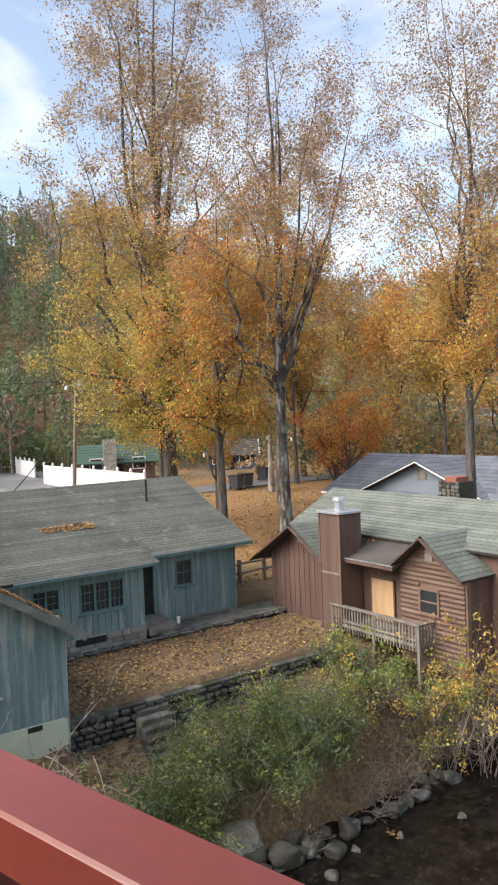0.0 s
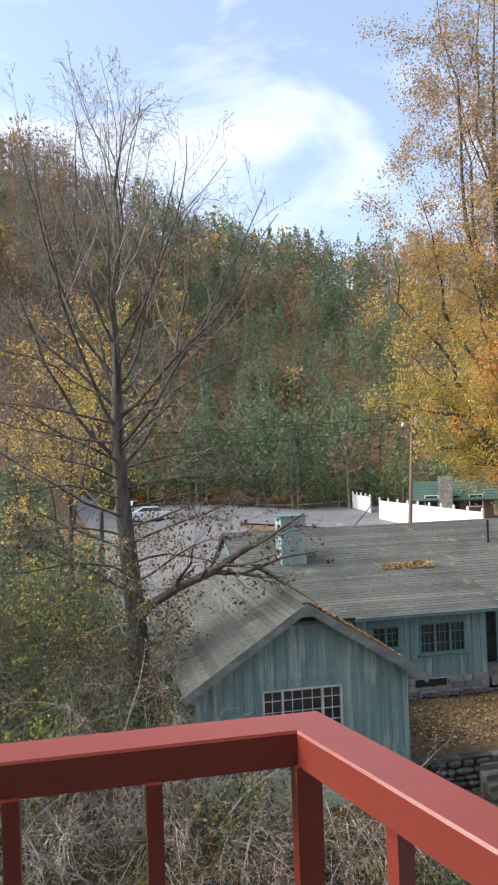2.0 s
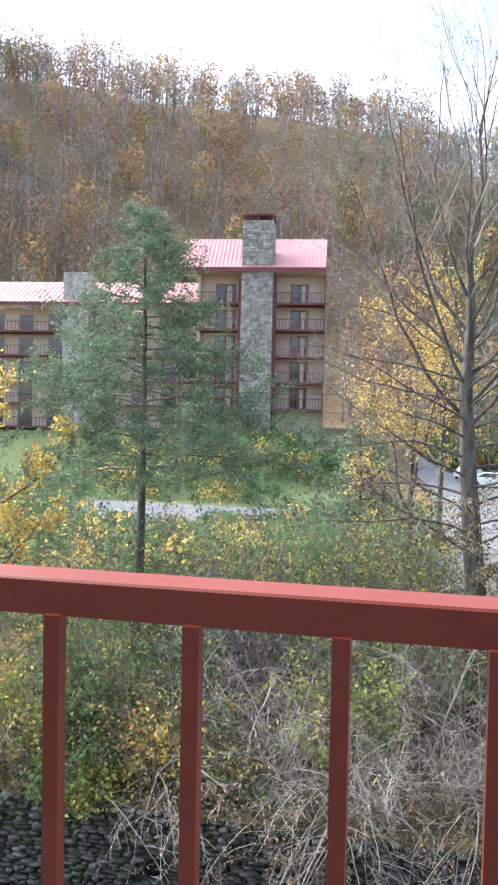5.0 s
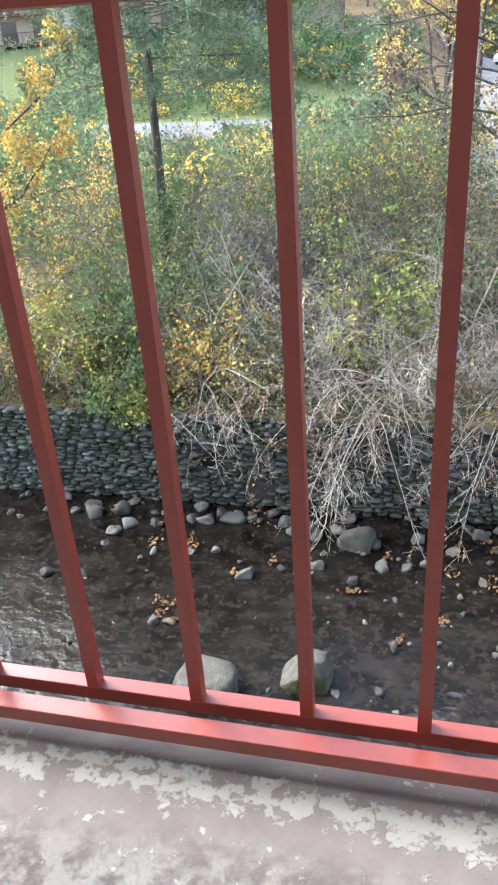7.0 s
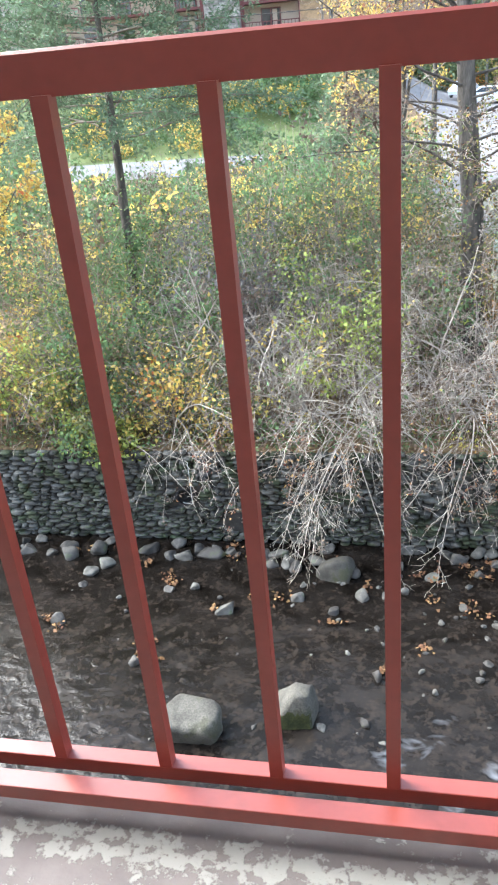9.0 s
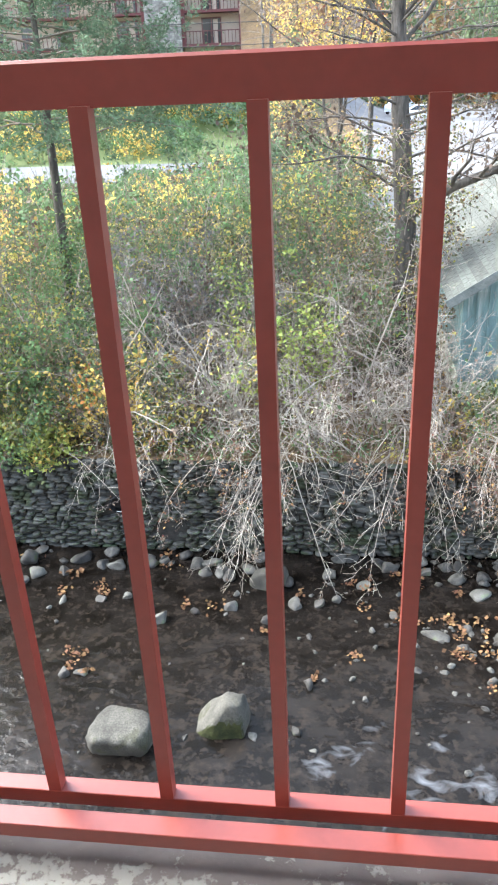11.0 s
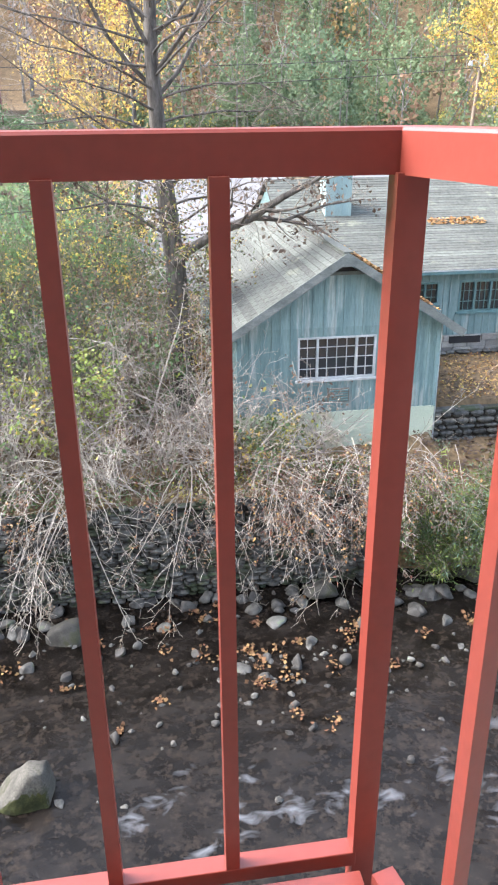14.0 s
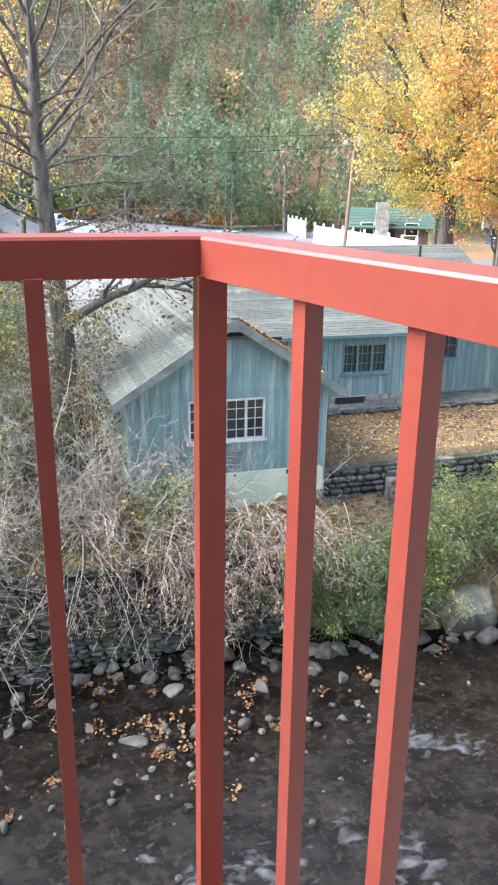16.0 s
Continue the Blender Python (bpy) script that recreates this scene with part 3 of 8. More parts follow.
def sprinkle(rng, lines, n, spread, thin=0.12, clump=1):
    """Points scattered about the thin parts of the given lines, singly or in clumps."""
    if clump > 1:
        c = sprinkle(rng, lines, max(1, n // clump), spread * 0.5, thin)
        w = rng.uniform(0.4, 1.6, (len(c), 1))
        return np.repeat(c, clump, 0) + rng.normal(size=(len(c) * clump, 3)) * np.repeat(w, clump, 0) * spread
    some = [(p, r) for p, r in lines if r[0] < thin]
    w = np.array([np.linalg.norm(p[-1] - p[0]) for p, _ in some])
    pick = rng.choice(len(some), n, p=w / w.sum())
    out = np.empty((n, 3))
    for m, k in enumerate(pick):
        p = some[k][0]
        f = rng.uniform(0.3, 1.0) * (len(p) - 1)
        i = min(int(f), len(p) - 2)
        out[m] = p[i] + (p[i + 1] - p[i]) * (f - i)
    return out + rng.normal(size=(n, 3)) * spread


def smooth_step(a, b, x):
    u = np.clip((x - a) / (b - a), 0, 1)
    return u * u * (3 - 2 * u)


# ---------------------------------------------------------------- land, creek, banks
WATER_Z = -8.8
RIDGE_AZ = np.radians([-180, -60, -25, -17, -9, -3, 3, 8, 14, 21, 25, 35, 46, 70, 180])
RIDGE_H = np.array([60, 86, 88, 85, 82, 78, 72, 64, 57, 52, 54, 40, 30, 26, 40.0]) + 5


def land(x, y):
    """Height of the ground."""
    x, y = np.asarray(x, float), np.asarray(y, float)
    r, az = np.hypot(x, y), np.arctan2(x, y)
    edge = 14.1 - 1.1 * smooth_step(4.0, 9.0, x) + 0.8 * smooth_step(14.5, 19.0, x)
    wallish = 1 - smooth_step(3.4, 5.2, x)
    far_bank = wallish * np.where(y > 14.2, -6.6, -9.2) + (1 - wallish) * (-9.15 + 2.6 * smooth_step(edge - 0.3, edge + 3.1, y))
    back = -6.5 + 0.12 * smooth_step(15, 17, y)
    terrace = smooth_step(6.9, 7.1, x) * (1 - smooth_step(15.6, 16.6, x)) * np.where(y > 17.22, 0.5, 0.0) + smooth_step(15.6, 16.8, x) * smooth_step(15.5, 18, y) * 0.5
    back = back + terrace + 0.3 * smooth_step(19, 30, y) * (1 - terrace / 0.5) + 0.35 * smooth_step(30, 55, y) + 0.4 * smooth_step(60, 95, y)
    z = np.where(y > edge + 3.0, back, np.minimum(far_bank, back))
    z = z - 0.45 * smooth_step(6.95, 7.15, x) * (1 - smooth_step(12.5, 15, x)) * smooth_step(14.2, 16.0, y) * np.where(y < 17.21, 1.0, 0.0)
    z = np.where(y < 14.2 - 2.2 * (1 - wallish), np.where(wallish > 0.5, -9.2, z), z)
    near = -9.2 + 1.6 * smooth_step(3.2, 0.8, y)
    z = np.where(y < 4.0, near, z)
    # the slope up to the hotel, then the wooded hill
    west = 1 - smooth_step(-8, 4, x)
    z = z + smooth_step(-8, 2, x) * (1 - smooth_step(12, 30, x)) * 1.2 * smooth_step(52, 72, y)
    z = z + west * 6.5 * smooth_step(66, 90, y)
    h = np.interp(az, RIDGE_AZ, RIDGE_H) - 6
    z = z + np.where(y > 20, h * smooth_step(104, 215, r) - 12 * smooth_step(230, 420, r), 0)
    return z


def land_sheet():
    def axis(dense_lo, dense_hi, step, far_lo, far_hi, extra=()):
        a = list(np.arange(dense_lo, dense_hi + 1e-6, step)) + list(extra)
        s, p = step, dense_hi
        while p < far_hi:
            s *= 1.12
            p += s
            a.append(p)
        s, p = step, dense_lo
        while p > far_lo:
            s *= 1.12
            p -= s
            a.append(p)
        return np.unique(np.round(a, 3))

    xs = axis(-16, 24, 0.4, -2200, 2200, (6.95, 7.05))
    ys = axis(0, 26, 0.4, -900, 2400, (14.18, 14.22, 17.2, 17.24))
    gx, gy = np.meshgrid(xs, ys)
    z = land(gx, gy)
    rng = np.random.default_rng(5)
    z = z + np.where((gy > 14.4) & (gy < 90), rng.normal(size=z.shape) * 0.035, 0) + np.where(gy < 14, rng.normal(size=z.shape) * 0.06, 0)
    nx, ny = len(xs), len(ys)
    i = (np.arange(ny - 1)[:, None] * nx + np.arange(nx - 1)[None]).ravel()
    ob = fast("ground", np.stack([gx.ravel(), gy.ravel(), z.ravel()], 1), np.stack([i, i + 1, i + nx + 1, i + nx], 1), M_GROUND, True)
    orange = smooth_step(27, 31, gy) * smooth_step(14, 17, gx) * (1 - smooth_step(66, 80, gy)) * 0.7 + 0.16 * smooth_step(17.2, 18.5, gy) * smooth_step(7, 9, gx) * (1 - smooth_step(24, 27, gy))
    grass = 0.75 * (1 - smooth_step(-6, 0, gx)) * smooth_step(50, 53, gy) * (1 - smooth_step(86, 92, gy)) + 0.30 * smooth_step(17.2, 18, gy) * smooth_step(7, 8, gx) * (1 - smooth_step(22, 26, gy))
    for name, vals in (("orange", orange), ("grass", grass)):
        a = ob.data.attributes.new(name, "FLOAT", "POINT")
        a.data.foreach_set("value", vals.ravel().astype(np.float32))
    return tagged(ob, "leaf-strewn brown and grassy ground running up to the wooded hill", "ground", kind="structure")


land_sheet()

# water with a gentle relief
wx, wy = np.meshgrid(np.linspace(-40, 40, 401), np.linspace(1.2, 15.6, 97))
wz = WATER_Z + 0.008 * np.sin(wx * 2.3 + 1.7 * wy) + 0.006 * np.sin(3.1 * wy - 1.2 * wx)
wi = (np.arange(96)[:, None] * 401 + np.arange(400)[None]).ravel()
water = tagged(fast("water", np.stack([wx.ravel(), wy.ravel(), wz.ravel()], 1), np.stack([wi, wi + 1, wi + 402, wi + 401], 1), M_WATER, True),
               "dark shallow creek water with ripples and streaks of foam", "water", kind="structure")
foam = np.zeros_like(wx)
for fx, fy, fr in ((-0.7, 8.1, 0.5), (-0.2, 8.5, 0.5), (0.9, 7.9, 0.6), (1.7, 8.0, 0.6), (1.1, 8.7, 0.4), (2.6, 8.1, 0.7), (3.3, 8.0, 0.6), (0.1, 9.1, 0.4), (6.6, 9.9, 0.8), (7.3, 9.6, 0.7), (5.6, 9.2, 0.6), (4.3, 8.4, 0.6), (0.3, 7.4, 0.6), (5.0, 7.6, 0.8)):
    foam = np.maximum(foam, 0.50 * np.exp(-((wx - fx) ** 2 + (wy - fy) ** 2) / (fr * fr)))
fa = water.data.attributes.new("foam", "FLOAT", "POINT")
fa.data.foreach_set("value", foam.ravel().astype(np.float32))


def road_strip(name, pts, width, mat, label, lift=0.05):
    """A paved strip laid over the land along pts."""
    pts = np.array(pts, float)
    n = 40
    u = np.linspace(0, len(pts) - 1, n)
    c = np.stack([np.interp(u, range(len(pts)), pts[:, k]) for k in range(2)], 1)
    d = np.gradient(c, axis=0)
    d /= np.linalg.norm(d, axis=1, keepdims=True)
    s = np.stack([-d[:, 1], d[:, 0]], 1)
    v = []
    rows = 15
    for w in np.linspace(-0.5, 0.5, rows):
        p = c + s * w * width
        v.append(np.stack([p[:, 0], p[:, 1], land(p[:, 0], p[:, 1]) + lift], 1))
    v = np.concatenate(v)
    i = (np.arange(rows - 1)[:, None] * n + np.arange(n - 1)[None]).ravel()
    return tagged(fast(name, v, np.stack([i, i + 1, i + n + 1, i + n], 1), mat, True), label, "road", kind="structure")


road_strip("road", [(-60, 59), (-25, 59), (-8, 58.2), (-2, 58.6)], 10.5, M_LANE, "pale asphalt lane crossing the grass", 0.08)
road_strip("road", [(24, 66), (36, 60), (48, 61), (62, 58), (90, 50)], 5.0, M_ASPHALT, "grey asphalt street behind the leaf-covered lawn", 0.08)
road_strip("pavement", [(-2, 86), (12, 88), (28, 84), (40, 78)], 34.0, M_ASPHALT, "grey asphalt parking lot behind the houses", 0.10)
road_strip("pavement", [(6.5, 32), (6.5, 50), (7, 72)], 13.0, M_ASPHALT, "grey asphalt drive between the houses and the parking lot", 0.17)


def lot_kerb():
    kerb = thing("kerb", "white painted kerb along the back of the parking lot", "kerb", (10, 104, -4), kind="structure")
    for k in range(14):
        a, b = (-4.0 + 3.2 * k, 103.2 + 0.02 * k), (-4.0 + 3.2 * (k + 1) - 0.03, 103.2 + 0.02 * (k + 1))
        za, zb = float(land(*a)) + 0.18, float(land(*b)) + 0.18
        part("kerb_stone", Shape().beam((*a, za), (*b, zb), 0.25, 0.30), M_WHITE, kerb)


lot_kerb()


# the old creek wall of flat stones
def stone_shape(w, h, d, rng, n=8):
    """A rounded flat stone, its back open: 8 round, two rings and a face."""
    s = Shape()
    a = np.arange(n) * math.tau / n + 0.39
    k = 1 / np.maximum(np.abs(np.cos(a)), np.abs(np.sin(a))) ** 0.55
    j = rng.uniform(0.86, 1.06, n)
    x, z = np.cos(a) * k * j * w / 2, np.sin(a) * k * j * h / 2
    x, z = np.clip(x, -w / 2, w / 2), np.clip(z, -h / 2, h / 2)
    v = [(x[i], 0.06, z[i]) for i in range(n)] + [(x[i] * 0.97, -d * 0.6, z[i] * 0.95) for i in range(n)] + [(x[i] * 0.6, -d, z[i] * 0.55) for i in range(n)]
    f = [(r * n + i, r * n + (i + 1) % n, (r + 1) * n + (i + 1) % n, (r + 1) * n + i) for r in (0, 1) for i in range(n)] + [tuple(range(2 * n, 3 * n))]
    return s.add(v, f)


def creek_wall():
    rng = np.random.default_rng(11)
    wall = thing("wall_creek", "old dry-stone creek wall of flat grey stones", "stone wall", (-4, 14.15, -9), kind="structure")
    back = Shape().box(-40, 14.12, -9.3, 5.2, 14.5, -6.62)
    part("wall_core", back, M_MORTAR, wall, "dark joints behind the stones")
    kinds = []
    for k in range(14):
        sh = stone_shape(1.0, 1.0, 0.5, rng)
        kinds.append(link_mesh("stone", sh.v, sh.f, M_WALLSTONE, True))
    rest = Shape()
    z, count = -8.95, 0
    while z < -6.62:
        h = rng.uniform(0.05, 0.115)
        x = -40 + rng.uniform(0, 0.3)
        while x < 5.1:
            w = rng.uniform(0.15, 0.44) * (0.7 + 2.2 * h)
            if (abs(x + w / 2 + 5.43) < 0.33 and abs(z + h / 2 + 7.65) < 0.24) or (abs(x + w / 2 + 4.35) < 0.32 and -8.6 < z + h / 2 < -8.05):
                x += w
                continue
            tall = h * (1.85 if rng.uniform() < 0.16 else 1.0)
            near = -9.2 < x < -0.6 and z > -8.75
            if near and count < 330:
                ob = new("stone", kinds[rng.integers(14)])
                ob.location = (x + w / 2, 14.10 + rng.uniform(-0.05, 0.04), z + tall / 2 + rng.uniform(-0.02, 0.02))
                ob.scale = (w * 0.98, rng.uniform(0.12, 0.36), tall * rng.uniform(0.82, 1.12))
                ob.rotation_euler = (0, rng.uniform(-0.13, 0.13), 0)
                ob.parent = wall
                ob.matrix_parent_inverse = Matrix.Translation(wall.location).inverted()
                count += 1
            elif x > -26:
                sh = stone_shape(w * 0.97, tall * 0.95, rng.uniform(0.06, 0.15), rng, 6)
                jy, jz = rng.uniform(-0.05, 0.04), rng.uniform(-0.02, 0.02)
                rest.add([(p[0] + x + w / 2, p[1] + 14.10 + jy, p[2] + z + tall / 2 + jz) for p in sh.v], sh.f)
            x += w
        z += h
    tagged(part("stonework", rest, M_WALLSTONE_REST, wall, smooth=True), kind="stuff")
    pipe = Shape()
    a = [k * math.tau / 16 for k in range(16)]
    ring = lambda r, y: [(-5.43 + r * math.cos(t), y, -7.63 + r * math.sin(t)) for t in a]
    pipe.add(ring(0.21, 13.93) + ring(0.185, 13.93) + ring(0.185, 14.11) + ring(0.02, 14.115),
             [(r * 16 + i, r * 16 + (i + 1) % 16, (r + 1) % 4 * 16 + (i + 1) % 16, (r + 1) % 4 * 16 + i) for r in range(3) for i in range(16)])
    part("cord", Shape().cyl((-5.26, 13.93, -6.73), (-5.25, 13.90, -7.78), 0.007, n=6).cyl((-5.25, 13.90, -7.78), (-5.47, 13.92, -7.76), 0.007, n=6), M_OFFWHITE, wall, "thin white cord hanging by the pipe")
    part("drain_pipe", pipe, M_DARK, wall, "black plastic drain pipe")


M_WALLSTONE_REST = material("mossy_wall_stone_far", (0.048, 0.048, 0.045), (0.105, 0.105, 0.098), scale=3.0, rough=0.85, fine=40, fine_amt=0.25, bump=0.6, bump_scale=16,
                            vary=0.45, island=True, c3=(0.045, 0.055, 0.032), c3_scale=2.2, c3_at=0.54)


# stone terrace wall across the lawn, with steps
def terrace_wall():
    rng = np.random.default_rng(21)
    wall = thing("wall_terrace", "low mossy stone retaining wall along the lawn", "stone wall", (11, 17.1, -6.5), kind="structure")
    core = Shape().box(7.0, 17.08, -7.4, 16.2, 17.3, -6.04)
    part("wall_core", core, M_MORTAR, wall)
    x = 7.0
    kinds = [stone_shape(1, 1, 0.5, rng) for _ in range(8)]
    kinds = [link_mesh("stone", s.v, s.f, M_TERRACE, True) for s in kinds]
    z = -7.05
    while z < -6.1:
        h = rng.uniform(0.12, 0.2)
        x = 7.0
        while x < 16:
            w = rng.uniform(0.2, 0.55)
            ob = new("stone", kinds[rng.integers(8)])
            ob.location, ob.scale = (x + w / 2, 17.07, z + h / 2), (w * 0.98, 0.2, h * 0.98)
            ob.parent = wall
            ob.matrix_parent_inverse = Matrix.Translation(wall.location).inverted()
            x += w
        z += h
    x = 7.0
    while x < 16.1:
        w = rng.uniform(0.5, 0.9)
        part("capstone", Shape().box(x, 16.98 + rng.uniform(-.03, .03), -6.07, x + w - 0.02, 17.34, -6.0 + rng.uniform(0, 0.02), 0.015), M_WALLSTONE, wall)
        x += w
    steps = thing("stone_steps", "worn grey stone steps through the low wall", "steps", (9.3, 16.7, -6.6))
    for k in range(6):
        part("step", Shape().box(8.75 + 0.05 * k, 15.6 + 0.26 * k, -7.3, 9.75 + 0.03 * k, 15.6 + 0.26 * k + 0.34, -6.92 + 0.15 * k, 0.03), M_STONE, steps)


creek_wall()
terrace_wall()


# ---------------------------------------------------------------- the balcony
DECK_Z, RAIL_Z = 0.072, 1.07
BAR_X = [0.1686, 0.3232, 0.4777, 0.6373, 0.7977, 0.958] + [0.966 + 0.162 * k for k in range(1, 23)]
PHI = 0.2407
SIDE = Vector((math.sin(PHI), -math.cos(PHI), 0))       # the way of the side rail, from the corner back to the house
OUT = Vector((math.cos(PHI), math.sin(PHI), 0))         # outwards from the side rail


def balcony():
    deck = thing("balcony_floor", "worn grey painted concrete balcony floor with pale patches", "floor", (-1, -1, 0), kind="structure")
    e = Vector((0.04, 0.006, 0))
    back = SIDE * 2.3 + OUT * 0.05
    part("slab", Shape().prism([(-5, 0.006), (e.x, e.y), (back.x, back.y - 0.1), (-5, -2.3)], "z", -0.16, DECK_Z), M_DECK, deck)
    rail = thing("balcony_railing", "red painted steel balcony railing with square bars", "railing", (0, 0.02, 0))
    # top rail along the front, mitred at the corner with the side rail
    h, d = 0.041, 0.066
    q = OUT * 0.059
    k = (d - q.y) / SIDE.y
    corner = q + SIDE * k                      # where the two outer edges meet
    z0, z1, e = RAIL_Z - h, RAIL_Z, 0.003

    def profile(a0, a1, b1, b0):
        """A rail between the inner edge a0-a1 and the outer edge b0-b1 with softened upper edges."""
        s = Shape()
        vs = []
        for a, b in ((a0, b0), (a1, b1)):
            a, b = Vector(a), Vector(b)
            w = (b - a).normalized() * e
            vs += [(a.x, a.y, z0), (a.x, a.y, z1 - e), ((a + w).x, (a + w).y, z1), ((b - w).x, (b - w).y, z1), (b.x, b.y, z1 - e), (b.x, b.y, z0)]
        return s.add(vs, [(5, 4, 3, 2, 1, 0), (6, 7, 8, 9, 10, 11)] + [(i, (i + 1) % 6, 6 + (i + 1) % 6, 6 + i) for i in range(6)])

    part("top_rail", profile((-4.6, 0, 0), (0, 0, 0), corner, (-4.6, d, 0)), M_RED, rail)
    sb = SIDE * 2.2
    part("top_rail", profile((0, 0, 0), sb, sb + q, corner), M_RED, rail)
    part("post", Shape().beam((0.0112, 0.0240, -0.10), (0.0112, 0.0050, z0 + 0.002), 0.0305, 0.027, (0, 1, 0)), M_RED, rail)
    zb = 0.149
    part("bottom_rail", Shape().box(-4.6, 0.006, zb - 0.024, 0.001, 0.032, zb, 0.001), M_RED, rail)
    part("toe_rail", Shape().box(-4.6, -0.0445, 0.116, 0.001, -0.014, 0.140, 0.001), M_RED, rail)
    a, b = SIDE * 0.03 + OUT * 0.022, SIDE * 2.2 + OUT * 0.022
    part("bottom_rail", Shape().beam(a + Vector((0, 0, zb - 0.0165)), b + Vector((0, 0, zb - 0.0165)), 0.032, 0.028), M_RED, rail)
    part("toe_rail", Shape().beam(a + Vector((0, 0, 0.1255)) - OUT * 0.051, b + Vector((0, 0, 0.1255)) - OUT * 0.051, 0.029, 0.024), M_RED, rail)
    for x in BAR_X:
        x = -x
        part("bar", Shape().beam((x, 0.016, zb - 0.002), (x, 0.0, z0 + 0.002), 0.0184, 0.019, (0, 1, 0)), M_RED, rail)
    for k in range(13):
        p = SIDE * (0.172 + 0.150 * k) + OUT * 0.018
        part("bar", Shape().beam(p + Vector((0, 0, zb)), p + Vector((0, 0, z0)), 0.0195, 0.019, SIDE), M_RED, rail)
    for x in (-0.02, -1.5, -3.0, -4.5):
        part("foot", Shape().box(x - 0.012, -0.038, DECK_Z, x + 0.012, -0.020, 0.117), M_RED, rail)
    # unseen hotel storey behind the balcony, sized to shade and light the railing
    wall = thing("wall_south", "unseen pale plaster hotel wall, shading and bouncing light onto the railing", "wall", (-2, -2.3, 0), kind="structure")
    part("plaster", Shape().box(-9, -2.5, -9.3, 9, -2.3, 14), M_PLASTER, wall)
    tagged(solo("ceiling", Shape().box(-9, -2.3, 2.52, 1.4, -0.35, 2.70), M_PLASTER, "unseen plain balcony ceiling slab, added to cut sky light", "ceiling", kind="structure"))
    tagged(solo("wall_west", Shape().box(-5.2, -2.3, DECK_Z, -5.02, -0.9, 2.52), M_PLASTER, "unseen plain partition wall added at the end of the balcony", "wall", kind="structure"))


balcony()


# ---------------------------------------------------------------- houses: helpers


def roof_face(house, e0, e1, r1, r0, mat, rows, name="roof", thick=0.09, label="", lift=0.014, piece="course", tab=0.32):
    """One slope of a roof: a plate on eave e0-e1 and ridge r0-r1, with its courses of shingles laid over it."""
    e0, e1, r0, r1 = (Vector(p) for p in (e0, e1, r0, r1))
    n = (e1 - e0).cross(r0 - e0).normalized()
    if n.z < 0:
        n, e0, e1, r0, r1 = -n, e1, e0, r1, r0
    plate = part(name, Shape().slab(e0, e1, r1, r0, thick), M_FELT if tab else mat, house, label)
    for k in range(rows):
        u, v = (k + 0.06) / rows, min(1.0, (k + 1.0) / rows)
        a, b, c, d = e0.lerp(r0, u), e1.lerp(r1, u), e1.lerp(r1, v), e0.lerp(r0, v)
        length = (b - a).length
        marks = [(0.0, lift)]
        if tab:
            n_tab = max(1, int(length / tab))
            for i in range(n_tab):
                p = (i + 0.25 + 0.5 * (k % 2)) / n_tab
                g = 0.007 / length
                if g < p < 1 - g:
                    marks += [(p - g, lift), (p - g, 0.003), (p + g, 0.003), (p + g, lift)]
        marks.append((1.0, lift))
        m = len(marks)
        verts = [a.lerp(b, p) for p, _ in marks] + [a.lerp(b, p) + n * h for p, h in marks] + [d.lerp(c, p) + n * (0.003 + 0.3 * h) for p, h in marks]
        faces = [q for i in range(m - 1) for q in ((i, i + 1, m + i + 1, m + i), (m + i, m + i + 1, 2 * m + i + 1, 2 * m + i))]
        part(piece, Shape().add(verts, faces), mat, plate)
    return plate


def wall_y(house, x0, x1, z0, z1, y, thick, mat, openings=(), name="wall", label=""):
    """A wall that faces -y, with rectangular openings (x0, x1, z0, z1) through it."""
    s = Shape()
    xs = sorted({x0, x1, *[v for o in openings for v in o[:2]]})
    zs = sorted({z0, z1, *[v for o in openings for v in o[2:]]})
    nx, nz = len(xs), len(zs)
    solid = {(i, k): not any(o[0] <= xs[i] + 1e-6 and o[1] >= xs[i + 1] - 1e-6 and o[2] <= zs[k] + 1e-6 and o[3] >= zs[k + 1] - 1e-6 for o in openings)
             for i in range(nx - 1) for k in range(nz - 1)}
    at = lambda i, k, b: (k * nx + i) + b * nx * nz
    faces = []
    for (i, k), full in solid.items():
        if not full:
            continue
        faces += [(at(i, k, 0), at(i + 1, k, 0), at(i + 1, k + 1, 0), at(i, k + 1, 0)), (at(i, k, 1), at(i, k + 1, 1), at(i + 1, k + 1, 1), at(i + 1, k, 1))]
        for (di, dk), a, b in (((-1, 0), (i, k), (i, k + 1)), ((1, 0), (i + 1, k), (i + 1, k + 1)), ((0, -1), (i, k), (i + 1, k)), ((0, 1), (i, k + 1), (i + 1, k + 1))):
            if not solid.get((i + di, k + dk), False):
                faces.append((at(*a, 0), at(*b, 0), at(*b, 1), at(*a, 1)))
    s.add([(x, yy, z) for yy in (y, y + thick) for z in zs for x in xs], faces)
    return part(name, s, mat, house, label)


